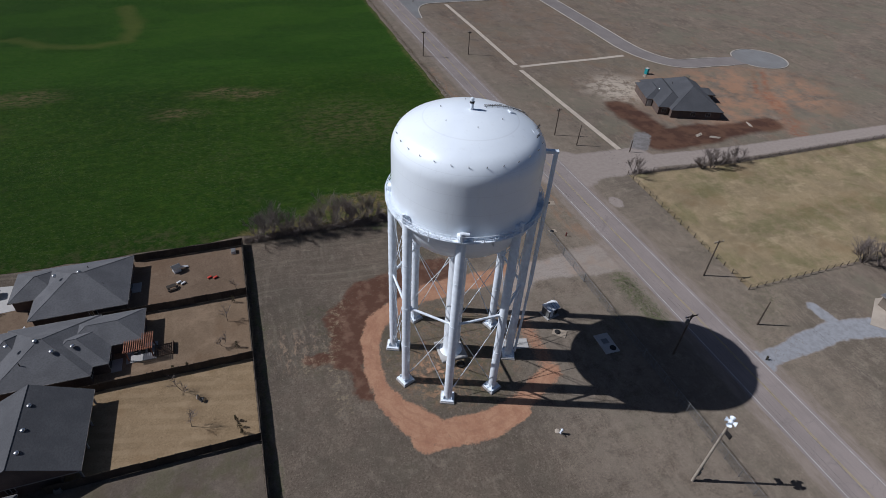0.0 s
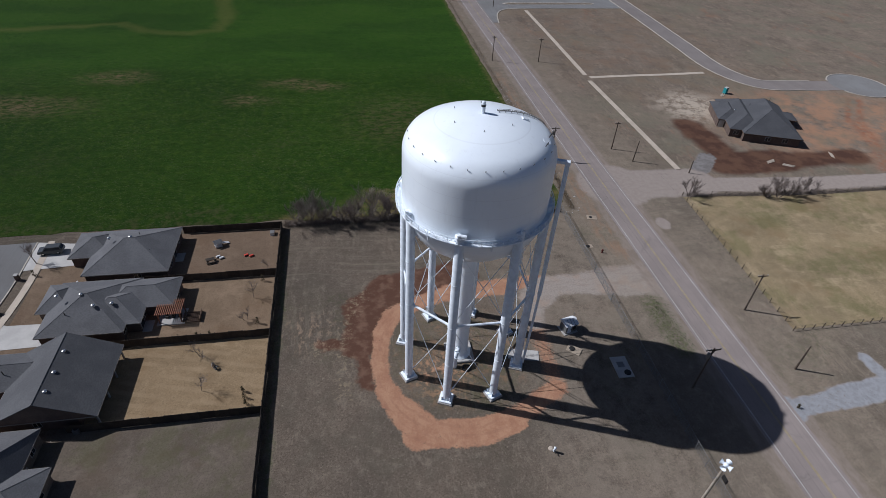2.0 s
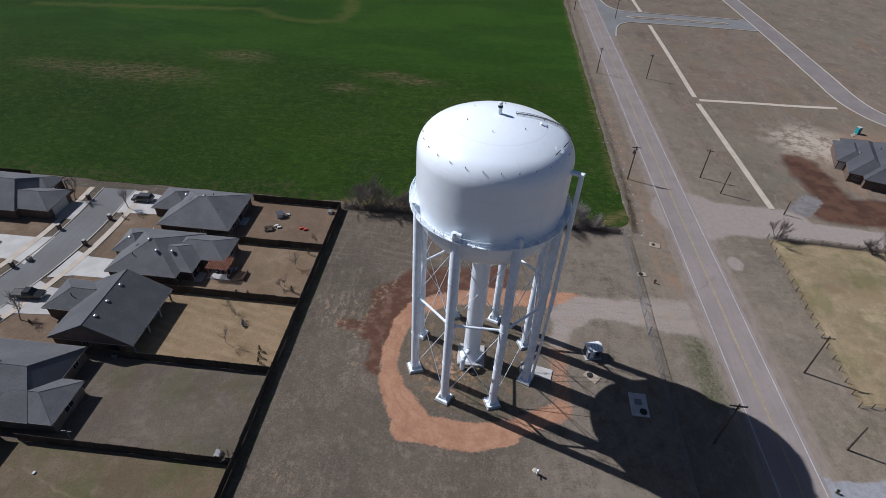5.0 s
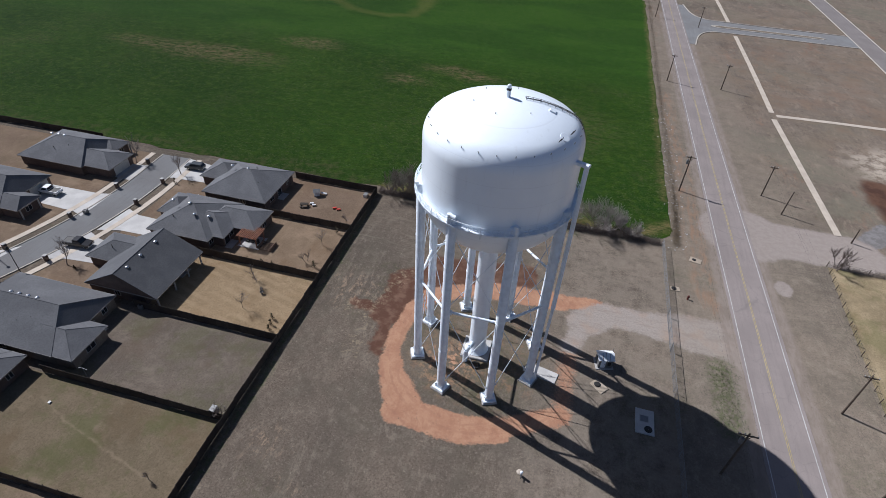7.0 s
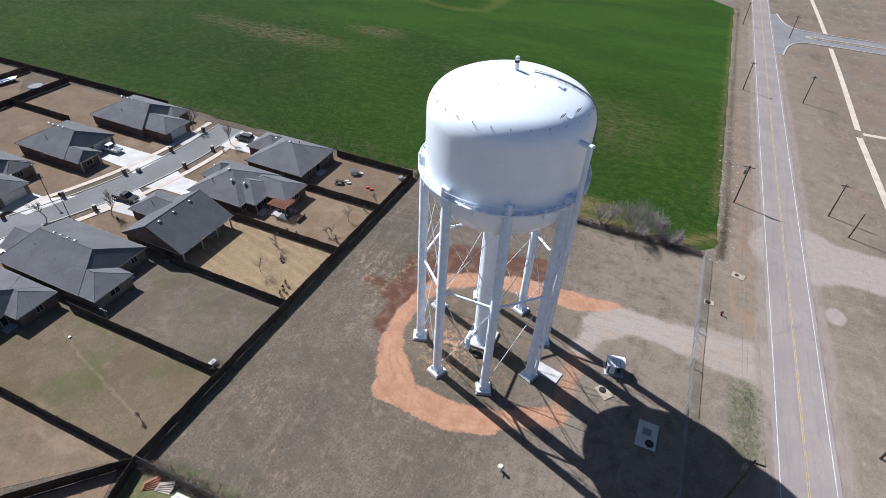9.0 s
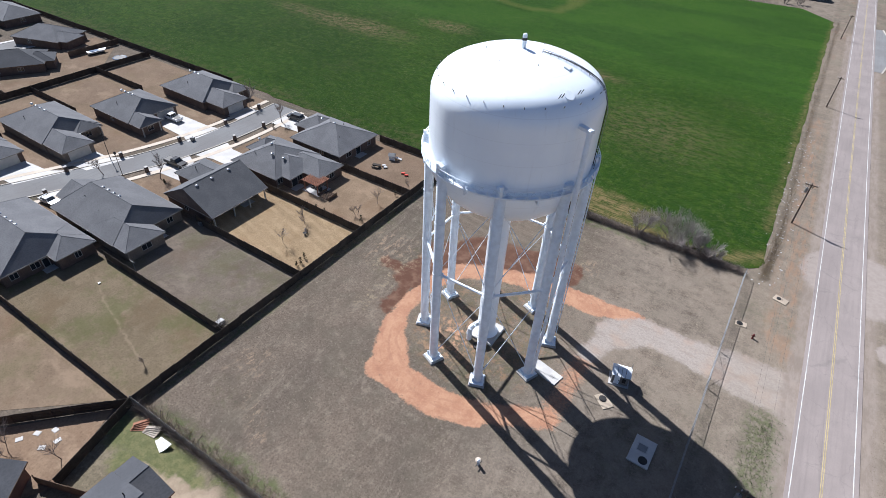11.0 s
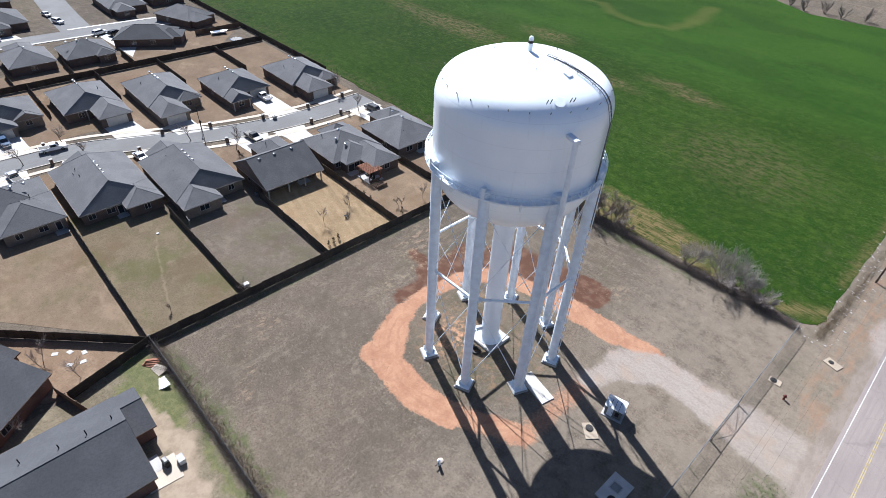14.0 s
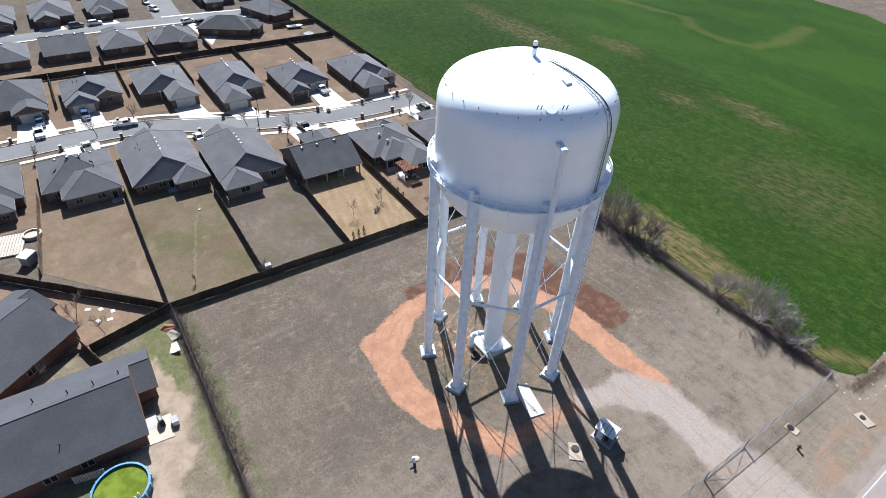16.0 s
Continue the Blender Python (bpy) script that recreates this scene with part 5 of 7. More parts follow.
# houses behind the tower's lot
house("dark-roofed red brick house with two round vents", [(0, 24, -7.4, 7.4, "x", "g", "g", 2.7, 0.4), (-2.6, 3, -7.2, 0.5, "x", "g", "g", 2.7, 0.4)], 2, 1, [("N", 7.4, 8, 1.5), ("N", 7.4, 14, 1.2), ("N", 7.4, 18, 1.2), ("W", 0, -4, 1.2)], [], [],
      [(4.5, -1.2, 5.3), (8.0, -2.0, 5.2)], [(9, 2, 4.8), (10, 3, 4.5)], x=-40.0, y=-59.0, turn=-51.5)
house("long dark-roofed brick house beside a round pool", [(-24.2, -9.6, -78, -49.2, "y", "g", "g", 2.7, 0.42), (-24.0, -16.8, -52, -46.6, "y", "g", "g", 2.7, 0.42)], 2, 1, [("E", -9.6, -56, 1.5), ("E", -9.6, -60, 1.5), ("E", -9.6, -66, 1.5)], [], [("N", -49.2, -13, 1.6)], [],
      [(-18.3, -53, 5.6, 0.7), (-18.6, -56, 5.5), (-20, -60, 5.0), (-19, -50, 5.2), (-12, -58, 3.8)])
# house under construction on the building land
nh = house("new dark-roofed house being built on bare red earth", [(-4.2, 12.3, -11.6, 13.0, "y", "h", "h", 2.8, 0.58), (-7.8, 2.2, -9.4, 12.6, "y", "h", "h", 2.8, 0.56), (-10.0, -2.6, -3.0, 10.0, "y", "h", "h", 2.8, 0.5), (8, 15, 2.5, 7.5, "x", "h", "h", 2.8, 0.45)], 2, 0, [("S", -11.6, 3, 1.6), ("S", -11.6, 8, 1.6), ("S", -9.4, -5.9, 1.6)], [("S", -3.0, -8.9, 1.6)], [], [(-5.0, 1.0, 4.6)], [(0, 4, 5.6), (7, 8, 6.4)], x=110.6, y=82.5, turn=-19)
rb = thing("rural_house", 96.0, -20.0, 0, "tan building corner beside a gravel yard", "house")
wing(rb, (-6.5, 10, -7, 6, "x", "h", "h", 2.8, 0.4), ROOFS[1], BRICKS[2])
part("apron", Mesh().prism([(-13.2, 2.2), (-5.2, 7.6), (0, 7), (0, -5), (-10, -1.2)], -0.05, 0.1), M_WALK, rb, "pale concrete apron")

# ---- lawns and drives ----
LAWNS = [
    (-60, -33.8, 24.9, 40.8, lawn_material("brown_lawn", (0.185, 0.143, 0.108), (0.155, 0.12, 0.09), (0.225, 0.178, 0.135)), "brown dormant back lawn with toys"),
    (-62, -33.8, 8.3, 24.7, lawn_material("tan_lawn", (0.215, 0.168, 0.122), (0.18, 0.14, 0.1), (0.26, 0.205, 0.15)), "tan dormant back lawn"),
    (-62, -33.8, -8.3, 8.1, lawn_material("straw_lawn", (0.275, 0.215, 0.138), (0.225, 0.175, 0.112), (0.34, 0.275, 0.185), 0.0, 0.4), "straw-coloured mown lawn with pale stripes"),
    (-66, -33.8, -25.0, -8.5, lawn_material("grey_lawn", (0.152, 0.134, 0.114), (0.122, 0.108, 0.093), (0.192, 0.17, 0.146), 0.3), "grey-brown patchy back lawn"),
    (-76, -33.8, -41.1, -25.2, lawn_material("green_tinged_lawn", (0.165, 0.14, 0.1), (0.135, 0.115, 0.08), (0.2, 0.168, 0.125), 0.5, 0.0, [(-62.5, -29.0), (-56, -31.6), (-50, -33.2), (-44, -34.6), (-38.5, -36.2)]), "green-tinged dry back lawn with a worn path"),
    (-80, -54.5, -56.6, -41.3, lawn_material("fawn_lawn", (0.2, 0.16, 0.12), (0.17, 0.135, 0.1), (0.25, 0.2, 0.15), 0.25), "fawn dormant back lawn"),
]
for i, (x0, x1, y0, y1, mat, lab) in enumerate(LAWNS):
    if i == 5:
        o = [(-80, -56.4), (-54, -57.8), (-35.4, -41.4), (-80, -41.4)]
        structure(f"lawn_{i + 1}", Mesh().prism(o, -0.02, 0.03), mat, lab, "lawn")
    else:
        structure(f"lawn_{i + 1}", Mesh().prism([(x0, y0), (x1, y0), (x1, y1), (x0, y1)], -0.02, 0.03), mat, lab, "lawn")
front = lawn_material("front_lawn", (0.205, 0.16, 0.12), (0.17, 0.132, 0.1), (0.25, 0.2, 0.15), 0.1)
structure("lawn_row", Mesh().prism([(-147.5, -70), (-112, -70), (-112, -26), (-99, -6), (-95, 20), (-95, 40), (-147.5, 40)], -0.02, 0.028), front, "tan front and back lawns of the far row", "lawn")
structure("lawn_front", Mesh().prism([(-97, -64), (-70, -64), (-70, 39), (-80, 39), (-79.5, 8), (-84, -2), (-90, -17), (-97, -33)], -0.02, 0.026), front, "tan front lawns along the street", "lawn")
structure("yard_south", Mesh().prism([(-33.2, -41.6), (-10, -41.0), (10, -40.8), (12, -50), (10, -80), (-30, -80), (-30.5, -53)], -0.02, 0.03), south_yard_material(), "weedy green and sandy back yard", "lawn")
structure("yard_corner", Mesh().prism([(-35, -43), (-30.5, -53.5), (-40, -70), (-56, -66)], -0.02, 0.03), lawn_material("bare_yard", (0.22, 0.165, 0.12), (0.18, 0.135, 0.1), (0.29, 0.23, 0.17)), "bare brown side yard", "lawn")
structure("yard_back", Mesh().prism([(-162, -62), (-149, -62), (-149, 24), (-166, 40), (-178, 40), (-178, 15), (-162, 0)], -0.02, 0.03), front, "tan back lawns of the back row", "lawn")


def drive(name, outline, lab="white concrete driveway to a garage", mat=M_CONC):
    return structure(name, Mesh().prism(outline, -0.03, 0.075), mat, lab, "driveway")


drive("driveway_1", [(-95.6, 27.4), (-91.2, 27.2), (-91.2, 34.4), (-95.6, 33.8)], mat=M_CONC2)
drive("driveway_2", [(-106.3, 13.2), (-94, 12.6), (-91.3, 11.6), (-91.0, 21), (-94, 20.2), (-106.3, 20)])
drive("driveway_3", [(-103.9, -11.0), (-97.5, -10.2), (-94.6, -0.5), (-97, -2.4), (-99, -4), (-103.9, -4.2)])
drive("driveway_4", [(-112.0, -23), (-104, -22.6), (-99.8, -12), (-104, -15.2), (-112, -16)])
drive("driveway_5", [(-119.6, -46.5), (-109.3, -46.5), (-109.1, -38.0), (-113, -39.4), (-119.6, -39.7)])
drive("driveway_6", [(-119.9, -58.3), (-108.8, -59), (-109.3, -50), (-119.9, -51.3)])
drive("driveway_7", [(-73.7, 32), (-83.6, 31.2), (-83.7, 40.5), (-73.7, 39)])
drive("driveway_8", [(-72, 10.1), (-80, 9.9), (-84.6, 8.6), (-83.5, 17.2), (-80, 15.8), (-72, 15.6)])
drive("driveway_9", [(-77.2, -0.6), (-84, -1.2), (-88.0, -2.6), (-85.2, 7.6), (-82, 6.2), (-77.2, 5.6)], mat=M_CONC2)
drive("driveway_10", [(-88, -20.5), (-95.4, -20), (-92.4, -13.2), (-88, -14)])
drive("driveway_11", [(-94, -36), (-101.3, -35.6), (-99.4, -28.8), (-94, -29.4)])
drive("driveway_12", [(-91.5, -49.5), (-101.4, -50), (-101.4, -42.5), (-91.5, -43)])
drive("driveway_13", [(-157.5, 0), (-184, -2), (-185.5, 12), (-176, 9)], "pale concrete drive in the back row")
for i, yy in enumerate((-60, -44, -27)):
    drive(f"driveway_{14 + i}", [(-199.5, yy - 3.5), (-195, yy - 4.5), (-195, yy + 4.5), (-199.5, yy + 3.5)])

# ---- tower site fittings ----
def rot_z(x, y, deg):
    return Matrix.Translation((x, y, 0)) @ Matrix.Rotation(radians(deg), 4, "Z")


M_TRIMW = plain("white_sheet_metal", (0.7, 0.72, 0.74), 0.4)
M_SLAB = concrete_material("stained_concrete", (0.34, 0.28, 0.215))


def control_cabinet():
    c = thing("control_cabinet", 21.7, 3.2, 0, "grey steel control shed with a bright sloped roof", "shed", turn=14)
    part("plinth", Mesh().box(-1.5, -1.3, -0.1, 1.5, 1.3, 0.15, None, 0.04), M_CONC2, c)
    part("body", Mesh().box(-1.2, -1.0, 0.15, 1.2, 1.0, 2.1, None, 0.04), M_GALV, c)
    part("roof", Mesh().add([(-1.4, -1.2, 2.1), (1.4, -1.2, 2.1), (1.4, 1.2, 2.1), (-1.4, 1.2, 2.1), (-1.4, 0.1, 2.75), (1.4, 0.1, 2.75)], [(3, 2, 1, 0), (0, 1, 5, 4), (2, 3, 4, 5), (0, 4, 3), (1, 2, 5)]), M_TRIMW, c, "bright sheet metal roof")
    for s in (-0.6, 0.0, 0.6):
        part("roof_seam", Mesh().tube((s, -1.2, 2.12), (s, 0.1, 2.77), 0.03, None, 4), M_DARK, c)
    d = part("door", Mesh().box(-0.85, -1.05, 0.25, -0.05, -1.0, 1.95), M_STEEL, c)
    part("handle", Mesh().box(-0.2, -1.1, 1.0, -0.12, -1.04, 1.2), M_DARK, d)
    part("meter_box", Mesh().box(0.3, -1.2, 0.9, 0.8, -1.0, 1.6, None, 0.03), M_DARK, c, "dark meter box")
    part("louvre", Mesh().box(1.2, -0.5, 1.2, 1.24, 0.5, 1.8), M_DARK, c)
    part("conduit", Mesh().pipe([(1.3, 0.7, 0.1), (1.3, 0.7, 3.4)], 0.04, 6), M_GALV, c)


control_cabinet()
vault = thing("concrete_vault", 28.45, -6.8, 0, "flat pale concrete valve vault with hatch and lid", "vault", turn=-1)
part("slab", Mesh().box(-1.45, -2.3, -0.1, 1.45, 2.3, 0.22, None, 0.05), M_CONC, vault)
part("hatch", Mesh().box(-0.7, -0.1, 0.2, 0.5, 1.0, 0.28, None, 0.02), M_GALV, vault, "square steel hatch")
part("hatch_rim", Mesh().box(-0.85, -0.25, 0.2, 0.65, 1.15, 0.25, None, 0.02), M_CONC2, vault)
part("round_lid", Mesh().lathe([(0.62, 0.2), (0.62, 0.3), (0.55, 0.33), (0.02, 0.34)], 20, 0.5, -1.4), M_DARK, vault, "round dark iron lid")
slab = thing("concrete_slab", 11.5, -1.9, 0, "long white concrete slab beside the tower leg", "slab", turn=-13)
part("slab", Mesh().box(-2.8, -1.15, -0.1, 2.8, 1.15, 0.16, None, 0.03), M_CONC, slab)
part("grate", Mesh().box(1.2, -0.35, 0.15, 1.9, 0.3, 0.2, None, 0.01), M_CONC2, slab)


def manhole(x, y, turn, size, label, r=0.5):
    m = thing("manhole", x, y, 0, label, "manhole", "manhole slabs", turn)
    part("slab", Mesh().box(-size, -size * 0.7, -0.1, size, size * 0.7, 0.12, None, 0.03), M_SLAB, m)
    part("lid", Mesh().lathe([(r, 0.1), (r, 0.2), (r * 0.9, 0.24), (0.02, 0.25)], 20, -size * 0.3, 0), M_DARK, m, "round iron lid")


manhole(21.2, -1.9, -40, 1.3, "tan concrete manhole slab with an iron lid", 0.55)
manhole(35.2, 27.2, 5, 0.9, "square tan manhole slab in grass")
manhole(40.1, 38.0, -15, 1.2, "cracked tan slab on the road verge", 0.4)
hyd = thing("marker_post", 11.0, -21.1, 0, "weathered white and tan marker post in dry grass", "marker")
part("post", Mesh().box(-0.14, -0.14, 0, 0.14, 0.14, 1.15, Matrix.Rotation(0.12, 4, "X"), 0.03), M_STEEL, hyd)
part("cap", Mesh().lathe([(0.2, 1.1), (0.22, 1.22), (0.1, 1.36), (0.02, 1.38)], 10, 0, -0.13), M_STEEL, hyd)
part("stone", Mesh().lathe([(0.45, -0.05), (0.4, 0.12), (0.2, 0.2), (0.02, 0.22)], 9, -0.3, 0.5), M_WALK, hyd, "lump of tan concrete")
part("arm", Mesh().box(-0.05, -0.75, 0.5, 0.05, 0.0, 0.62), M_DARK, hyd)
hy = thing("fire_hydrant", 37.4, 24.8, 0, "dark red fire hydrant on the verge", "hydrant")
M_HYD = plain("hydrant_paint", (0.12, 0.03, 0.025), 0.6)
part("barrel", Mesh().lathe([(0.2, 0), (0.2, 0.1), (0.14, 0.12), (0.14, 0.75), (0.19, 0.78), (0.16, 0.95), (0.03, 1.02)], 12), M_HYD, hy)
part("nozzle", Mesh().tube((-0.3, 0, 0.6), (0.3, 0, 0.6), 0.09, None, 8), M_HYD, hy)

# ---- chain-link fence ----
def wire_bay(w, h):
    m = Mesh()
    k = int((w + h) / 0.28)
    for i in range(k):
        x = i * 0.28
        a, b = max(0.0, x - h), min(w, x)
        if b > a:
            m.tube((a, 0, x - a + 0.05), (b, 0, x - b + 0.05), 0.009, None, 3, False)
            m.tube((w - a, 0, x - a + 0.05), (w - b, 0, x - b + 0.05), 0.009, None, 3, False)
    return m


BAY = wire_bay(3.0, 1.95).data("mesh_panel", M_GALV)
CL_POST = Mesh().tube((0, 0, 0), (0, 0, 2.12), 0.045, None, 6).data("post", M_GALV)
CL_RAIL = Mesh().tube((0, 0, 2.05), (3.0, 0, 2.05), 0.036, None, 6).data("top_rail", M_GALV)


CL_DARK = Mesh().tube((0, 0, 2.0), (3.0, 0, 2.0), 0.03, None, 6).data("top_rail", M_DARK)


def chain_fence(a, b, label, rail=CL_RAIL):
    a, b = Vector((*a, 0)), Vector((*b, 0))
    ln = (b - a).length
    root = thing("chain_link_fence", a.x, a.y, 0, label, "fence", "chain-link fences", math.degrees(math.atan2(b.y - a.y, b.x - a.x)))
    n = max(1, round(ln / 3.0))
    s = Matrix.Diagonal((ln / n / 3.0, 1, 1, 1))
    for i in range(n + 1):
        part("post", CL_POST, None, root).location = (ln * i / n, rng.uniform(-0.03, 0.03), rng.uniform(-0.05, 0.03))
        if i < n:
            part("mesh_panel", BAY, None, root).matrix_basis = pose(ln * i / n, 0, 0) @ s
            part("top_rail", rail, None, root).matrix_basis = pose(ln * i / n, 0, rng.uniform(-0.04, 0.02)) @ s
    return root


chain_fence((33.6, -75), (33.2, 9.6), "galvanised chain-link fence along the tower lot")
chain_fence((33.2, 18.6), (33.2, 41.0), "galvanised chain-link fence along the tower lot")
chain_fence((-33.4, -41.0), (-14, -40.7), "sagging chain-link fence with weeds behind the yards", CL_DARK)
chain_fence((-14, -40.7), (33.6, -40.4), "sagging chain-link fence with weeds behind the yards", CL_DARK)


def gate(x, y, length, turn):
    gt = thing("gate", x, y, 0, "closed tubular steel gate across the gravel drive", "gate", "drive gates", turn)
    fr = Mesh().pipe([(0.1, 0, 0.15), (length, 0, 0.15), (length, 0, 2.0), (0.1, 0, 2.0), (0.1, 0, 0.15)], 0.04, 6)
    part("gate_frame", fr, M_GALV, gt)
    part("gate_brace", Mesh().tube((0.1, 0, 0.15), (length, 0, 2.0), 0.03, None, 5), M_GALV, gt)
    part("gate_bar", Mesh().tube((length / 2, 0, 0.15), (length / 2, 0, 2.0), 0.03, None, 5), M_GALV, gt)
    q = part("mesh_panel", BAY, None, gt)
    q.matrix_basis = Matrix.Diagonal((length / 3.0, 1, 1, 1))
    part("gate_post", Mesh().tube((0, 0, 0), (0, 0, 2.3), 0.08, None, 8), M_GALV, gt)


gate(33.2, 9.6, 4.4, 90)
gate(33.2, 18.6, 4.4, -90)

# pasture fence across the road
def post_rail(a, b, label, gap=2.6, h=1.35):
    a, b = Vector((*a, 0)), Vector((*b, 0))
    ln = (b - a).length
    root = thing("pasture_fence", a.x, a.y, 0, label, "fence", "pasture fences", math.degrees(math.atan2(b.y - a.y, b.x - a.x)))
    n = round(ln / gap)
    for i in range(n + 1):
        j = rng.uniform(-0.06, 0.06)
        part("post", Mesh().tube((ln * i / n, 0, -0.1), (ln * i / n + j, j, h + rng.uniform(-0.12, 0.12)), 0.09, 0.075, 6), M_POLE, root)
    for z in (0.4, 0.8, 1.2):
        part("wire", Mesh().tube((0, 0.08, z), (ln, 0.08, z), 0.016, None, 4), M_DARK, root)
    return root


post_rail((67.8, 45.0), (66.2, -2.4), "leaning wooden posts and wire along a pasture")
post_rail((66.2, -2.4), (99, -2.2), "dark post and rail fence beside gravel yard", 2.2)
post_rail((67.8, 45.0), (104, 43.0), "old wooden posts and wire along the lane", 4.0)
post_rail((104, 43.0), (175, 43.9), "old wooden posts and wire along the lane", 4.0)

# ---- poles and wires ----
ENDS = {}


def utility_pole(key, x, y, h, label, arm=2.4, transformer=False, turn=0.0, lean=0.0):
    u = thing("utility_pole", x, y, 0, label, "utility pole", "roadside poles", turn)
    part("shaft", Mesh().tube((0, 0, -0.2), (lean, 0, h), 0.19, 0.12, 10), M_POLE, u)
    if arm:
        part("crossarm", Mesh().box(-arm / 2 + lean, -0.07, h - 0.55, arm / 2 + lean, 0.07, h - 0.38), M_POLE, u)
        for s in (-1, 1):
            part("brace", Mesh().tube((lean, 0.05, h - 1.2), (lean + s * arm * 0.3, 0.05, h - 0.5), 0.03, None, 4), M_DARK, u)
        for s in (-0.46, -0.2, 0.46):
            part("insulator", Mesh().lathe([(0.05, h - 0.38), (0.08, h - 0.3), (0.05, h - 0.22), (0.08, h - 0.15), (0.02, h - 0.1)], 8, lean + arm * s, 0), M_CONC2, u)
    if transformer:
        t = part("transformer", Mesh().lathe([(0.26, h - 2.3), (0.3, h - 2.25), (0.3, h - 1.3), (0.26, h - 1.22), (0.02, h - 1.18)], 14, lean - 0.48, 0), M_GALV, u, "grey drum transformer")
        part("bushing", Mesh().tube((lean - 0.48, 0, h - 1.2), (lean - 0.48, 0, h - 0.9), 0.05, None, 6), M_DARK, t)
        part("cutout", Mesh().tube((lean + 0.3, 0.1, h - 1.3), (lean + 0.45, 0.1, h - 0.8), 0.05, None, 6), M_DARK, u)
    m = pose(x, y, 0, 0, 0, turn)
    ENDS[key] = [m @ Vector((lean + arm * s, 0, h - 0.12)) for s in (-0.46, -0.2, 0.46)] if arm else [m @ Vector((lean, 0, h - 0.3))]


utility_pole("e1", 59.8, 4.1, 9.6, "dark wooden utility pole with crossarm by pasture", 2.2)
utility_pole("e2", 60.3, -11.1, 6.2, "short dark wooden pole without a crossarm", 0)
utility_pole("e3", 59.0, 71.0, 8.6, "dark wooden utility pole with a narrow crossarm", 1.8)
utility_pole("e4", 57.8, 141.2, 9.0, "dark wooden utility pole far along the road", 1.8)
utility_pole("e0", 61.0, -62, 9.6, "dark wooden utility pole south along the road", 2.2)
utility_pole("e5", 57, 215, 9.0, "dark wooden utility pole far along the road", 1.8)
utility_pole("w1", 39.1, -12.6, 10.3, "wooden utility pole with crossarm and grey transformer", 2.6, True, 0, 0.2)
utility_pole("w2", 38.6, 66.6, 10.0, "wooden utility pole with crossarm and grey transformer", 2.4, True)
utility_pole("w3", 39.6, 142.8, 9.5, "wooden utility pole beside the wheat field", 1.8)
utility_pole("w4", 38.6, 225, 9.5, "wooden utility pole beside the wheat field", 1.8)
utility_pole("w0", 41, -85, 10.0, "wooden utility pole south along the road", 2.4)
utility_pole("x1", 62.3, 63.5, 6.5, "thin leaning service pole beside the lane", 0, False, 0, 0.3)
utility_pole("x2", 75.8, 56.0, 4.0, "short post at the end of the footpath", 0)


def span(a, b, sag, label, r=0.008):
    w = thing("power_line", 0, 0, 0, label, "power line", "overhead wires")
    for p, q in zip(ENDS[a], ENDS[b]):
        pts = [p.lerp(q, k / 14) - Vector((0, 0, sag * 4 * k / 14 * (1 - k / 14))) for k in range(15)]
        part("wire", Mesh().pipe(pts, r, 4), M_DARK, w)


for a, b in (("e0", "e1"), ("e1", "e3"), ("e3", "e4"), ("e4", "e5"), ("w0", "w1"), ("w1", "w2"), ("w2", "w3"), ("w3", "w4")):
    span(a, b, 1.1, "thin overhead power wires between roadside poles")

siren = thing("siren_pole", 26.2, -34.1, 0, "tall pale pole carrying a white storm siren", "siren")
part("shaft", Mesh().tube((0, 0, -0.2), (0.1, 0, 14.7), 0.22, 0.16, 12), M_POLE2, siren)
hd = part("siren_head", Mesh().lathe([(0.2, 14.6), (0.3, 14.8), (0.3, 15.3), (0.15, 15.45), (0.02, 15.47)], 14, 0.1, 0), M_STEEL, siren, "white siren housing")
for k in range(4):
    m = Mesh().lathe([(0.15, 0.15), (0.2, 0.4), (0.38, 0.72), (0.41, 0.74), (0.22, 0.5)], 12)
    mm = Matrix.Translation((0.1, 0, 15.1)) @ Matrix.Rotation(k * math.pi / 2 + 0.5, 4, "Z") @ Matrix.Rotation(math.pi / 2, 4, "Y")
    m.v = [tuple(mm @ Vector(p)) for p in m.v]
    part("horn", m, M_STEEL, hd)
part("control_box", Mesh().box(0.15, -0.25, 1.6, 0.5, 0.25, 2.5, None, 0.03), M_GALV, siren, "grey control box")
part("control_box", Mesh().box(0.15, -0.2, 3.0, 0.45, 0.2, 3.6, None, 0.03), M_GALV, siren)
part("step", Mesh().tube((-0.6, 0, 12.2), (0.6, 0, 12.2), 0.05, None, 5), M_GALV, siren)
part("solar_panel", Mesh().box(0.3, -0.5, 11.0, 0.36, 0.5, 11.8, Matrix.Rotation(0.1, 4, "Y")), M_DARK, siren)

# ---- bare trees, bushes and brush ----
M_PALE_TWIG = mottled("ash_grey_twigs", (0.34, 0.305, 0.285), (0.24, 0.21, 0.195), 0.8, 0.95, grain=0.0)


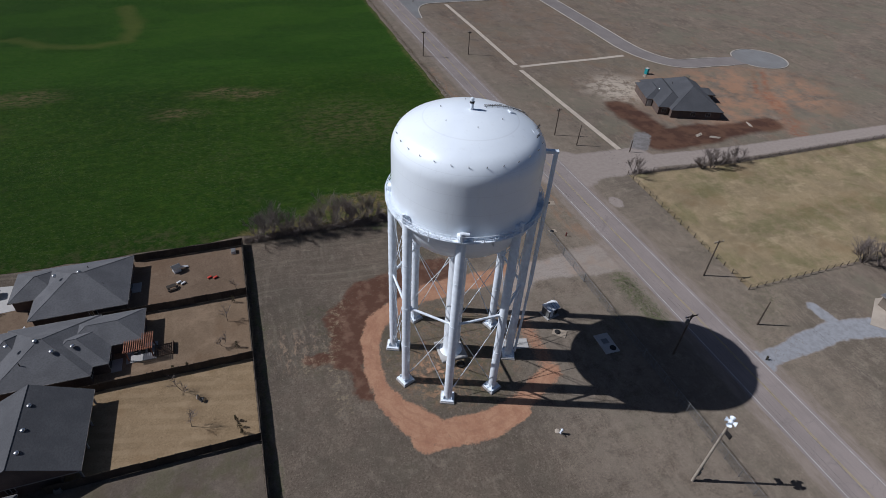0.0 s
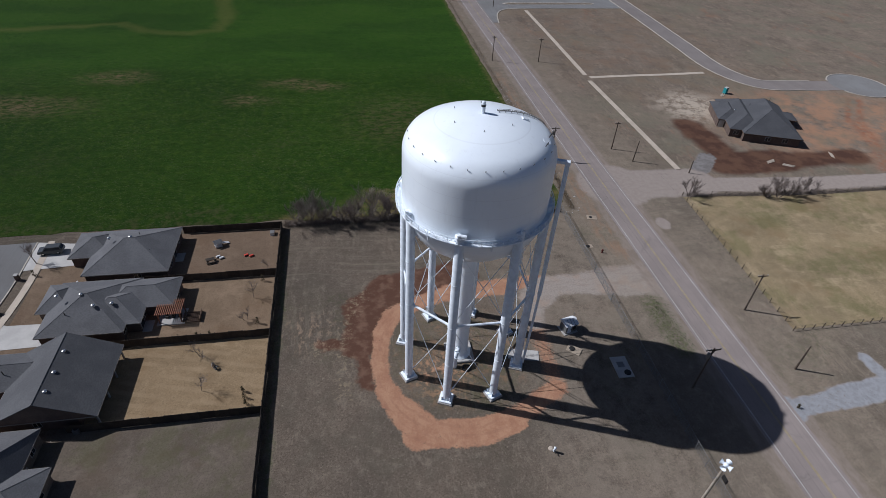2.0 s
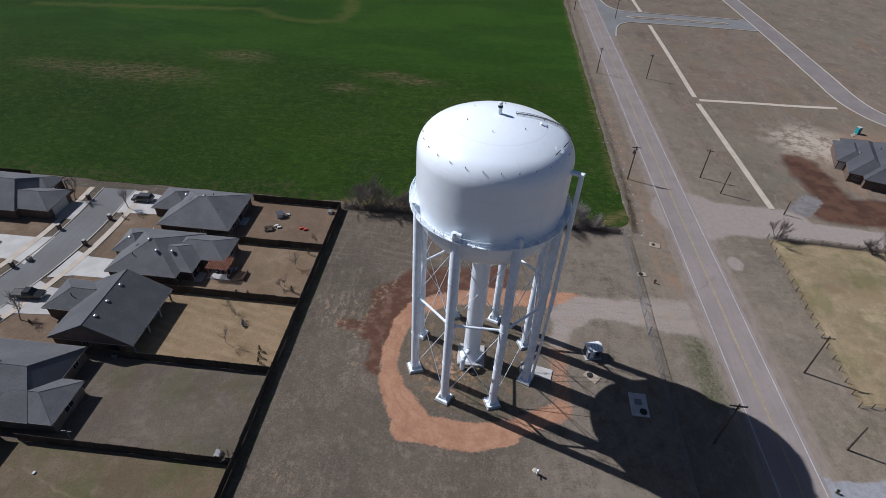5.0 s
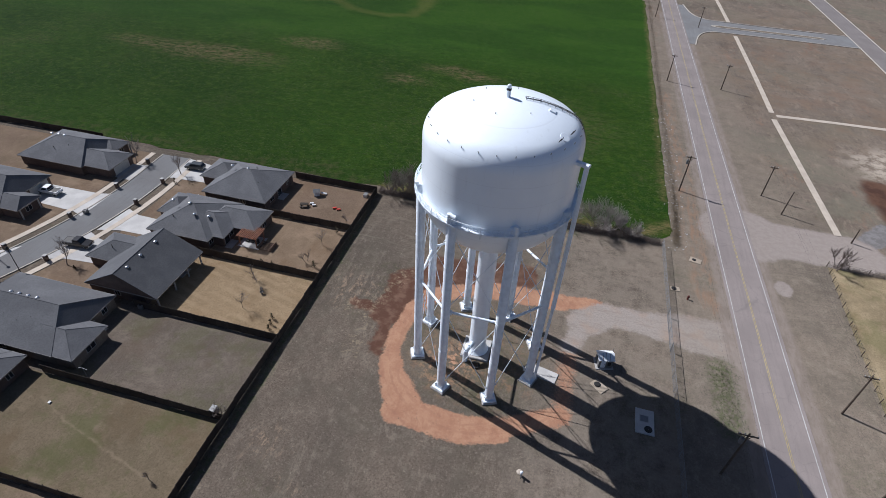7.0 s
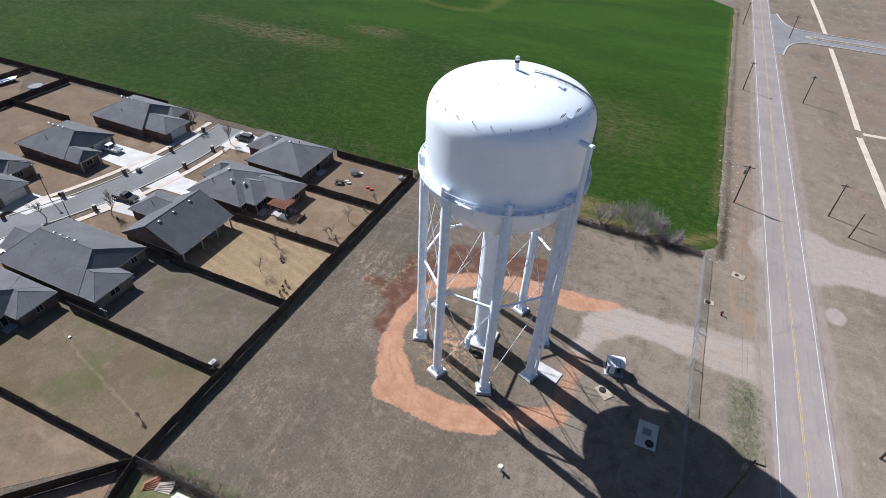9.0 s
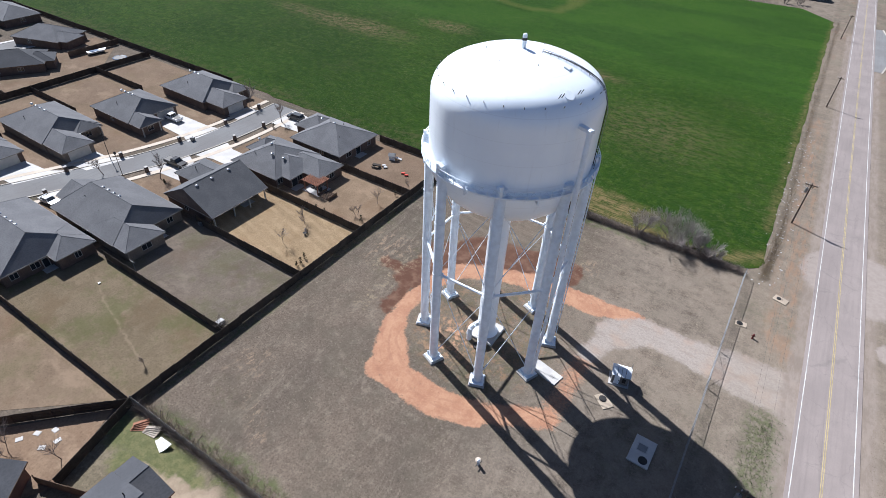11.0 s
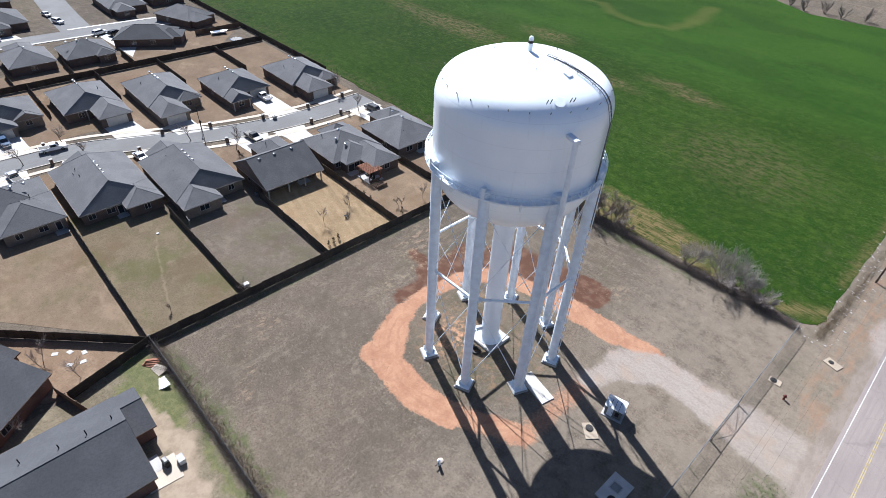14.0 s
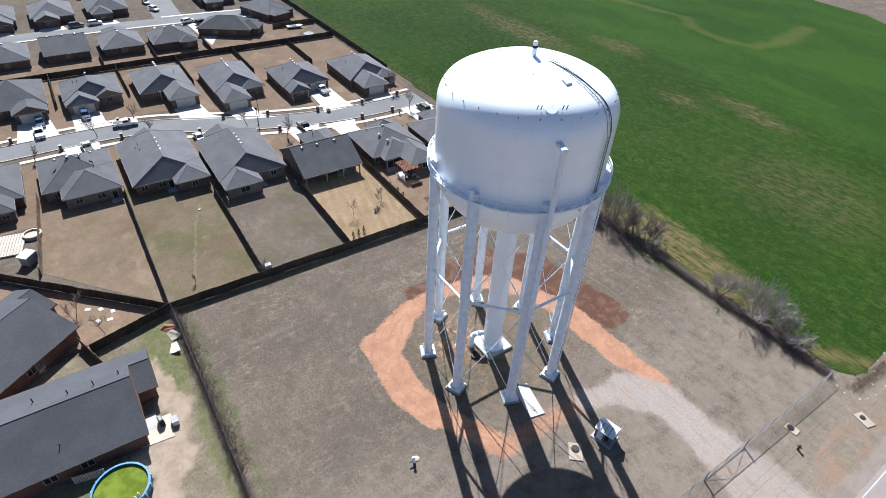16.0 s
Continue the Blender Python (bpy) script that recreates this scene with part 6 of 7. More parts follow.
def branch(out, twig, p, d, ln, r, depth, rn, up=0.15):
    n = 3
    q, seg = p.copy(), ln / n
    for k in range(n):
        d = (d + Vector((rn.uniform(-1, 1), rn.uniform(-1, 1), rn.uniform(-0.6, 1) * 1.0)) * 0.16 + Vector((0, 0, up * 0.3))).normalized()
        e = q + d * seg
        ra, rb = r * (1 - 0.4 * k / n), r * (1 - 0.4 * (k + 1) / n)
        (out if depth > 1 else twig).tube(q, e, ra, rb, 6 if depth > 2 else (4 if depth > 1 else 3), False)
        q = e
        if depth and (k or depth < 3):
            for _ in range(2 if depth > 1 else 3):
                s = (d + Vector((rn.uniform(-1, 1), rn.uniform(-1, 1), rn.uniform(-0.4, 0.8))) * 0.95).normalized()
                branch(out, twig, q, s, ln * rn.uniform(0.5, 0.75), r * 0.55, depth - 1, rn, up)


def bare_tree(x, y, h, label, seed, stems=1, depth=3, r=0.16, name="tree", category="tree", group="bare trees", spread=0.5, twigs=None):
    rn = random.Random(seed)
    t = thing(name, x, y, 0, label, category, group)
    a, b = Mesh(), Mesh()
    for k in range(stems):
        ang = rn.uniform(0, math.tau)
        s = spread if stems > 1 else 0.08
        d = Vector((math.cos(ang) * s, math.sin(ang) * s, 1)).normalized()
        branch(a, b, Vector((math.cos(ang) * 0.25 * (stems > 1), math.sin(ang) * 0.25 * (stems > 1), -0.1)), d, h * rn.uniform(0.42, 0.56), r, depth, rn)
    part("trunk", a, M_BARK, t)
    part("twig_crown", b, twigs or M_TWIG, t, "fine pale bare twigs")
    return t


for i, (x, y, h) in enumerate([(-30, 42.2, 4.4), (-27, 42.8, 5.0), (-24, 42.3, 4.0), (-20.5, 42.6, 4.6), (-17, 42.2, 4.2), (-14, 42.4, 5.6), (-11, 42.2, 3.8), (-8, 42.8, 5.2), (-5, 42.9, 4.2), (-1.5, 42.4, 2.2)]):
    bare_tree(x, y, h * 1.35, "grey leafless bush in the overgrown hedgerow", 20 + i, 7, 3, 0.09, "bush", "bush", "hedgerow bushes", 0.75)


for x, y, h, n, sp, lab, sd in ((19.2, 42.9, 7.0, 12, 1.05, "large pale grey leafless bush in the hedgerow", 41), (22.2, 43.4, 5.2, 9, 1.1, "mid-sized grey leafless bush in the hedgerow", 42), (25.0, 42.9, 4.2, 8, 1.0, "mid-sized grey leafless bush in the hedgerow", 45),
                                (12.2, 42.8, 5.2, 9, 0.7, "small pinkish leafless bush in the hedgerow", 43), (27.0, 42.4, 3.0, 8, 1.0, "small grey leafless bush in the hedgerow", 44)):
    bare_tree(x, y, h, lab, sd, n, 3, 0.075, "bush", "bush", "hedgerow bushes", sp, M_PALE_TWIG)
for i, (x, y, h, s) in enumerate([(69.6, 44.3, 5.2, 4), (94, 42.2, 6.0, 4), (97.5, 43, 5.0, 6), (91, 42.5, 4.4, 5), (103.5, 43.2, 4.0, 4), (99, -2.6, 5.5, 7), (102, -4.5, 5.5, 7)]):
    bare_tree(x, y, h, "gnarled dark leafless tree on the fence line", 60 + i, s, 3, 0.12, spread=0.8)
for i, (x, y, h) in enumerate([(-95.2, 34.6, 6.5), (-81.6, 33.4, 5.6), (-81.9, -2.6, 5.6), (-104.0, -42.5, 5.0), (-93, -9, 4.2), (-99.2, -31.5, 4.4), (-110.5, -33, 4.6), (-112.0, -64, 4.6), (-98, -56, 4.2)]):
    bare_tree(x, y, h, "young leafless street tree on a tan lawn", 80 + i, 1, 3, 0.11)
for i, (x, y, h) in enumerate([(-43.6, -2.9, 4.6), (-44.9, 4.4, 4.2), (-37.4, 18.4, 3.6), (-38.5, 12.8, 2.4), (-38.4, -36, 2.2), (-39.5, -54.5, 4.0), (-33.5, -51.0, 4.4), (-29.5, -60.5, 3.6), (-35.4, 27.0, 3.0), (-34.9, -24.2, 3.2)]):
    bare_tree(x, y, h, "slim leafless garden tree in a back yard", 110 + i, 1 + i % 2, 3, 0.055)


def conifer(x, y, h, label):
    t = thing("shrub", x, y, 0, label, "shrub", "garden shrubs")
    m = Mesh()
    for k in range(110):
        z = rng.uniform(0.05, 1) * h
        rr = (1 - z / h * 0.85) * h * 0.3
        a = rng.uniform(0, math.tau)
        p = Vector((math.cos(a) * rr * rng.uniform(0.3, 1), math.sin(a) * rr * rng.uniform(0.3, 1), z))
        q = Vector((rng.uniform(-1, 1), rng.uniform(-1, 1), rng.uniform(0, 1))) * 0.22
        s = Vector((rng.uniform(-1, 1), rng.uniform(-1, 1), rng.uniform(-1, 1))) * 0.16
        m.add([p, p + q, p + s], [(0, 1, 2)])
    part("foliage", m, M_SHRUB, t)
    part("stem", Mesh().tube((0, 0, 0), (0, 0, h * 0.7), 0.05, 0.02, 5), M_BARK, t)


M_SHRUB = mottled("dull_evergreen", (0.09, 0.06, 0.035), (0.05, 0.05, 0.022), 3.0, 0.9, grain=0.2)
for x, y, h in ((-36.2, -6.6, 1.5), (-36.6, -5.2, 1.4), (-37.0, -3.9, 1.4), (-36.0, 11.4, 1.6), (-44.2, 9.4, 1.1), (-46.4, 9.3, 1.2), (-36.2, 23.2, 1.8), (-49.5, 9.2, 1.0), (-80.5, 29.5, 1.6), (-100, 36.2, 1.6), (-79.8, -3.0, 0.8), (55.2, -18.8, 0.9)):
    conifer(x, y, h, "small dark evergreen shrub beside a yard fence")

# low brush along fence lines
def brush(name, pts, count, label, hmax=0.9, wid=0.8, mat=M_TWIG):
    m = Mesh()
    line = curve_pts(pts, 6)
    for k in range(count):
        f = rng.random() * (len(line) - 1.001)
        i = int(f)
        p = line[i].lerp(line[i + 1], f - i) + Vector((rng.gauss(0, wid / 2), rng.gauss(0, wid / 2), 0))
        h = rng.uniform(0.25, 1) * hmax
        q = p + Vector((rng.gauss(0, 0.4) * h, rng.gauss(0, 0.4) * h, h))
        m.tube(p, q, 0.018, 0.008, 3, False)
        m.tube(p.lerp(q, 0.5), q + Vector((rng.gauss(0, 0.4), rng.gauss(0, 0.4), 0)), 0.012, 0.006, 3, False)
    return tagged(part(name, m, mat), label, "brush", kind="stuff")


M_STRAW = mottled("dry_weeds", (0.2, 0.15, 0.09), (0.13, 0.1, 0.065), 1.0, 1.0, grain=0.0)
M_WEED = mottled("green_weeds", (0.05, 0.068, 0.024), (0.036, 0.05, 0.02), 1.0, 1.0, grain=0.0)
brush("hedgerow_brush", [(-33, 41.6), (-10, 41.7), (12, 41.5), (33, 41.7)], 6500, "tangled dead brush along the hedgerow", 1.5, 0.75, M_BARK)
brush("roadside_brush", [(36.5, 42), (37.0, 70), (36.4, 140), (36.3, 250)], 2600, "dead weeds along the field edge", 0.9, 1.0, M_STRAW)
brush("fence_weeds", [(-33, -40.9), (-20, -40.8), (-5, -40.7), (8, -40.7), (20, -40.6), (33, -40.5)], 3400, "dead vines on the chain-link fence", 1.8, 0.3, M_BARK)
brush("yard_weeds", [(-33, -40.4), (-15, -40), (0, -40)], 1200, "straw weeds along the fence foot", 0.6, 1.2, M_STRAW)
brush("lane_brush", [(69, 45), (104, 43.2), (140, 43.6), (175, 44)], 4200, "dead brush along the lane", 0.9, 0.7, M_BARK)
brush("lot_weeds", [(-32.8, -40), (-32.8, 0), (-32.6, 40)], 1500, "dry weeds at the foot of the privacy fence", 0.55, 0.5, M_STRAW)
brush("verge_weeds", [(42.0, -4.5), (41.8, 2), (41.4, 9)], 450, "green weeds on the road verge", 0.35, 2.6, M_WEED)

# tufts of dead grass over the tower lot
def tufts(name, boxes, count, mat, label, size=0.35, keep=None):
    m = Mesh()
    for _ in range(count):
        x0, y0, x1, y1 = boxes[rng.randrange(len(boxes))]
        x, y = rng.uniform(x0, x1), rng.uniform(y0, y1)
        if keep and not keep(x, y):
            continue
        s = size * rng.uniform(0.5, 1.3)
        a = rng.uniform(0, math.tau)
        c, d = math.cos(a) * s, math.sin(a) * s
        m.add([(x - c, y - d, 0), (x + c, y + d, 0), (x + rng.uniform(-s, s), y + rng.uniform(-s, s), s * rng.uniform(0.12, 0.35))], [(0, 1, 2)])
    return tagged(part(name, m, mat), label, "grass", kind="stuff")


def off_track(x, y):
    r = math.hypot(x, y)
    return not (11.5 < r < 20.5) and not (14 < x < 48 and 9.5 < y < 21) and not (26.5 < x < 30.5 and -9.6 < y < -4)


M_TUFT = mottled("dead_grass_tufts", (0.2, 0.165, 0.12), (0.12, 0.1, 0.075), 0.6, 1.0, grain=0.0)
tufts("grass_tufts", [(-33, -40, 33, 41), (-33, -40, 33, 41), (34, -60, 44, 60), (55, -40, 66, 42)], 24000, M_TUFT, "dead grass tufts across the tower lot", 0.1, off_track)
# scattered stones and litter on the verge
m = Mesh()
for _ in range(160):
    x, y, s = rng.gauss(37.0, 1.2), rng.uniform(40, 120), rng.uniform(0.05, 0.2)
    m.box(x - s, y - s * 0.7, -0.02, x + s, y + s * 0.7, s * 0.5, None, s * 0.2)
tagged(part("verge_stones", m, M_CONC), "pale broken stones along the field edge", "stones", kind="stuff")

# ---- vehicles ----
def vehicle(kind, x, y, turn, paint, label, name="pickup_truck", category="car"):
    v = thing(name, x, y, 0.07, label, category, "parked vehicles", turn)
    L, W = (5.7, 1.95) if kind == "pickup" else (4.7, 1.85)
    h = L / 2
    if kind == "pickup":
        side = [(-h, 0.5), (h - 0.1, 0.45), (h, 0.7), (h - 0.05, 1.0), (h - 1.5, 1.15), (-h, 1.15)]
        cab = [(-0.55, 1.14), (-0.45, 1.82), (0.75, 1.85), (1.45, 1.15)]
    elif kind == "suv":
        side = [(-h, 0.42), (h - 0.1, 0.4), (h, 0.65), (h - 0.05, 0.95), (h - 1.2, 1.1), (-h, 1.12)]
        cab = [(-h + 0.05, 1.1), (-h + 0.4, 1.72), (0.6, 1.75), (1.3, 1.1)]
    else:
        side = [(-h, 0.4), (h - 0.1, 0.35), (h, 0.6), (h - 0.1, 0.8), (h - 1.2, 0.95), (-h + 0.7, 0.98), (-h, 0.9)]
        cab = [(-h + 0.6, 0.96), (-h + 1.4, 1.42), (0.4, 1.45), (1.2, 0.95)]

    def slab(prof, w, top=None):
        n = len(prof)
        w2 = top or w
        zs = [p[1] for p in prof]
        lo, hi = min(zs), max(zs)
        vv = [(px, s * (w + (w2 - w) * (pz - lo) / (hi - lo)) / 2, pz) for s in (-1, 1) for px, pz in prof]
        return Mesh().add(vv, [tuple(range(n)), tuple(range(2 * n - 1, n - 1, -1))] + [(k, n + k, n + (k + 1) % n, (k + 1) % n) for k in range(n)])

    body = part("body", slab(side, W), paint, v)
    cb = part("cab", slab(cab, W - 0.1, W - 0.4), paint, v)
    part("windshield", Mesh().add([(cab[3][0] - 0.08, -W / 2 + 0.16, cab[3][1] + 0.06), (cab[3][0] - 0.08, W / 2 - 0.16, cab[3][1] + 0.06), (cab[2][0] + 0.08, W / 2 - 0.26, cab[2][1] - 0.06), (cab[2][0] + 0.08, -W / 2 + 0.26, cab[2][1] - 0.06)], [(0, 1, 2, 3)]).add([(p[0] + 0.03, p[1], p[2] + 0.03) for p in [(cab[3][0] - 0.08, -W / 2 + 0.16, cab[3][1] + 0.06), (cab[3][0] - 0.08, W / 2 - 0.16, cab[3][1] + 0.06), (cab[2][0] + 0.08, W / 2 - 0.26, cab[2][1] - 0.06), (cab[2][0] + 0.08, -W / 2 + 0.26, cab[2][1] - 0.06)]], [(0, 1, 2, 3)]), M_GLASS, cb)
    for s in (-1, 1):
        x0, x1, z0, z1 = cab[0][0] + 0.15, cab[3][0] - 0.35, cab[0][1] + 0.08, cab[1][1] - 0.12
        o0, o1 = s * ((W - 0.1) / 2 - 0.0), s * ((W - 0.4) / 2 + 0.035)
        part("side_window", Mesh().add([(x0, o0, z0), (x1, o0, z0), (cab[2][0] - 0.05, o1, z1), (cab[1][0] + 0.15, o1, z1)], [(0, 1, 2, 3)]), M_GLASS, cb)
    part("rear_window", Mesh().add([(cab[0][0] - 0.02, -W / 2 + 0.2, cab[0][1] + 0.1), (cab[0][0] - 0.02, W / 2 - 0.2, cab[0][1] + 0.1), (cab[1][0] - 0.03, W / 2 - 0.3, cab[1][1] - 0.08), (cab[1][0] - 0.03, -W / 2 + 0.3, cab[1][1] - 0.08)], [(0, 1, 2, 3)]), M_GLASS, cb)
    if kind == "pickup":
        part("truck_bed", Mesh().box(-h + 0.12, -W / 2 + 0.14, 1.12, -0.65, W / 2 - 0.14, 1.165), M_DARK, v, "dark open truck bed")
    for wx in (-h + 0.95, h - 1.0):
        for s in (-1, 1):
            wy = s * (W / 2 - 0.12)
            wh = part("wheel", Mesh().tube((wx, wy - 0.13, 0.36), (wx, wy + 0.13, 0.36), 0.37, None, 14), M_TYRE, v)
            part("rim", Mesh().tube((wx, wy + s * 0.1, 0.36), (wx, wy + s * 0.145, 0.36), 0.21, None, 10), M_CHROME, wh)
    part("bumper", Mesh().box(h - 0.12, -W / 2 + 0.05, 0.42, h + 0.06, W / 2 - 0.05, 0.66, None, 0.04), M_CHROME, v)
    part("bumper", Mesh().box(-h - 0.08, -W / 2 + 0.05, 0.5, -h + 0.08, W / 2 - 0.05, 0.7, None, 0.04), M_CHROME, v)
    for s in (-1, 1):
        part("headlight", Mesh().box(h - 0.09, s * W * 0.36 - 0.18, 0.7, h - 0.0, s * W * 0.36 + 0.18, 0.88), M_LAMP, v)
    return v


P_WHITE, P_BLACK, P_BLUE, P_SILVER = plain("white_car_paint", (0.75, 0.75, 0.75), 0.25), plain("black_car_paint", (0.015, 0.015, 0.017), 0.2), plain("blue_car_paint", (0.05, 0.09, 0.16), 0.25), plain("silver_car_paint", (0.4, 0.41, 0.43), 0.3)
P_DARKG = plain("grey_car_paint", (0.06, 0.065, 0.07), 0.25)
vehicle("pickup", -104.3, 17.0, 182, P_WHITE, "white pickup truck parked on a driveway")
vehicle("pickup", -107.3, -35.5, 83, P_WHITE, "white pickup truck parked at the kerb")
vehicle("pickup", -84.2, 3.2, 5, P_BLACK, "black pickup truck parked beside the grey house")
vehicle("suv", -79.8, 36.8, 185, P_DARKG, "dark grey car parked by the field", "parked_car")
vehicle("suv", -117.3, -53.4, 2, P_BLUE, "blue car parked before a garage", "parked_car")
vehicle("pickup", -111.4, -54.0, 2, P_WHITE, "white pickup truck parked on a driveway")
vehicle("suv", -117.0, -43.3, 2, P_BLUE, "dark blue car parked before a garage", "parked_car")
vehicle("pickup", -98.2, -45.2, 185, P_SILVER, "silver pickup truck parked on a driveway")
vehicle("sedan", -91.2, -21.5, 5, P_SILVER, "silver car parked before a garage", "parked_car")
vehicle("suv", -205.9, -8.6, 20, P_WHITE, "white car parked on the side street", "parked_car")
vehicle("sedan", -217, -9.6, 10, P_SILVER, "silver car parked on the side street", "parked_car")
vehicle("suv", -196.5, -36.5, 95, P_DARKG, "dark car parked on the far street", "parked_car")
vehicle("suv", -182, 3.0, 110, P_BLACK, "black car parked on a far drive", "parked_car")
vehicle("suv", -185.5, -1.0, 110, P_WHITE, "white car parked on a far drive", "parked_car")
vehicle("suv", -196.5, -30.5, 95, P_WHITE, "white car parked on the far street", "parked_car")
boat = thing("boat", -163.2, 31.8, 0.35, "white motor boat on a trailer in a yard", "boat", turn=80)
part("hull", Mesh().add([(-2.8, -1, 0.6), (2.0, -1, 0.7), (3.2, 0, 0.9), (2.0, 1, 0.7), (-2.8, 1, 0.6), (-2.6, -0.5, 0), (1.8, -0.4, 0), (2.4, 0, 0.1), (1.8, 0.4, 0), (-2.6, 0.5, 0)], [(0, 1, 6, 5), (1, 2, 7, 6), (2, 3, 8, 7), (3, 4, 9, 8), (4, 0, 5, 9), (5, 6, 7, 8, 9), (0, 4, 3, 2, 1)]), M_STEEL, boat)
part("cockpit", Mesh().box(-2.0, -0.7, 0.62, 1.0, 0.7, 0.76, None, 0.05), P_BLUE, boat)
part("trailer", Mesh().box(-2.5, -0.8, -0.3, 2.2, 0.8, -0.02, None, 0.04), M_DARK, boat)

# ---- street furniture ----
def mailbox(x, y, turn=0.0):
    b = thing("mailbox", x, y, 0, "dark brick mailbox pillar on a kerbside verge", "mailbox", "kerbside mailboxes", turn)
    part("pillar", Mesh().box(-0.32, -0.32, 0, 0.32, 0.32, 1.3, None, 0.02), BRICKS[0], b)
    part("cap", Mesh().box(-0.38, -0.38, 1.3, 0.38, 0.38, 1.42, None, 0.04), M_CONC2, b)
    part("letter_box", Mesh().box(0.28, -0.14, 0.95, 0.4, 0.14, 1.2), M_DARK, b)


for x, y in ((-83.2, 19.3), (-83.1, 28.6), (-92.2, 35.3), (-92.9, 10.6), (-96.8, -2.2), (-86.6, -2.6), (-100.4, -13), (-94.6, -20.5), (-109.8, -36.8), (-100.6, -37.5), (-110, -60), (-100.8, -50.5), (-91.6, 23.5)):
    mailbox(x, y)
for x, y, hh in ((-87.4, -7.6, 6.4), (-98.0, -4.2, 6.0)):
    lp = thing("street_lamp", x, y, 0, "dark metal street lamp beside the kerb", "street lamp", "street lamps")
    part("post", Mesh().tube((0, 0, 0), (0, 0, hh), 0.09, 0.06, 8), M_DARK, lp)
    part("lantern", Mesh().lathe([(0.12, hh), (0.26, hh + 0.15), (0.28, hh + 0.45), (0.1, hh + 0.65), (0.02, hh + 0.7)], 10), M_DARK, lp)
pt = thing("portable_toilet", 118.3, 108.0, 0, "teal plastic portable toilet on bare earth", "portable toilet", turn=20)
M_TEAL = plain("teal_plastic", (0.03, 0.26, 0.28), 0.5)
part("cabin", Mesh().box(-0.6, -0.6, 0, 0.6, 0.6, 2.1, None, 0.06), M_TEAL, pt)
part("roof", Mesh().box(-0.64, -0.64, 2.1, 0.64, 0.64, 2.3, None, 0.1), M_CONC, pt)
part("door", Mesh().box(-0.4, -0.64, 0.1, 0.4, -0.6, 1.95), M_TEAL, pt)
for x, y, t in ((116.5, 106.5, 40), (104, 60, 20), (108, 57.5, -30), (126, 62, 70)):
    lum = thing("lumber_pile", x, y, 0, "scrap pile of pale building timber", "lumber", "building debris", t)
    for k in range(3):
        part("plank", Mesh().box(-1.6 + k * 0.2, -0.5 + k * 0.35, k * 0.05, 1.4 + k * 0.25, -0.25 + k * 0.35, k * 0.05 + 0.12), M_WALK, lum)

# ---- yard things ----
def pergola():
    p = thing("pergola", -51.6, 14.8, 0, "red-stained wooden pergola with slatted roof by a deck", "pergola", turn=0)
    for x in (-1.9, 1.9):
        for y in (-1.5, 1.5):
            part("post", Mesh().box(x - 0.09, y - 0.09, 0, x + 0.09, y + 0.09, 2.5), M_REDWOOD, p)
    for y in (-1.5, 1.5):
        part("beam", Mesh().box(-2.3, y - 0.06, 2.45, 2.3, y + 0.06, 2.65), M_REDWOOD, p)
    for k in range(14):
        part("slat", Mesh().box(-2.2 + k * 0.335, -2.0, 2.655, -2.08 + k * 0.335, 2.0, 2.78), M_REDWOOD, p)
    part("deck", Mesh().box(-2.4, -2.0, -0.05, 2.4, 2.0, 0.2, None, 0.02), M_CONC2, p)
    for s in (0, 1, 2):
        part("chair", Mesh().box(-1.2 + s * 1.1, -0.4, 0.2, -0.6 + s * 1.1, 0.2, 0.65).box(-1.2 + s * 1.1, 0.15, 0.6, -0.6 + s * 1.1, 0.25, 1.1), M_DARK, p)


pergola()
dk = thing("ground_deck", -48.0, 14.4, 0, "low dark slatted wooden deck on the lawn", "deck", turn=0)
for k in range(8):
    part("board", Mesh().box(-1.5, -1.3 + k * 0.34, 0.05, 1.5, -1.06 + k * 0.34, 0.22), M_FENCE2, dk)
for s in (-1.4, 1.4):
    part("rail", Mesh().box(s - 0.06, -1.35, 0.0, s + 0.06, 1.4, 0.75), M_FENCE2, dk)
play = thing("play_house", -46.5, 35.6, 0, "white and grey plastic play house with slide", "playset", turn=25)
M_PLAST, M_RED, M_YEL = plain("white_plastic", (0.6, 0.6, 0.6), 0.5), plain("red_plastic", (0.5, 0.06, 0.04), 0.5), plain("yellow_plastic", (0.55, 0.45, 0.05), 0.5)
part("body", Mesh().box(-0.7, -0.6, 0.0, 0.7, 0.6, 1.2, None, 0.06), M_PLAST, play)
part("roof", Mesh().add([(-0.85, -0.8, 1.2), (0.85, -0.8, 1.2), (0.85, 0.8, 1.2), (-0.85, 0.8, 1.2), (-0.85, 0, 1.75), (0.85, 0, 1.75)], [(3, 2, 1, 0), (0, 1, 5, 4), (2, 3, 4, 5), (0, 4, 3), (1, 2, 5)]), M_GALV, play)
part("slide", Mesh().box(0.7, -0.3, 0.0, 2.2, 0.3, 0.12, Matrix.Rotation(0.35, 4, "Y") @ Matrix.Translation((-0.1, 0, 0.9))), M_PLAST, play)
tb = thing("picnic_bench", -47.3, 30.4, 0, "dark wooden picnic bench on a bare lawn", "bench", turn=15)
part("top", Mesh().box(-0.9, -0.4, 0.68, 0.9, 0.4, 0.75), M_FENCE, tb)
for s in (-0.75, 0.75):
    part("seat", Mesh().box(-0.9, s - 0.14, 0.4, 0.9, s + 0.14, 0.46), M_FENCE, tb)
    part("leg", Mesh().box(s - 0.05, -0.75, 0.0, s + 0.05, 0.75, 0.42), M_FENCE, tb)
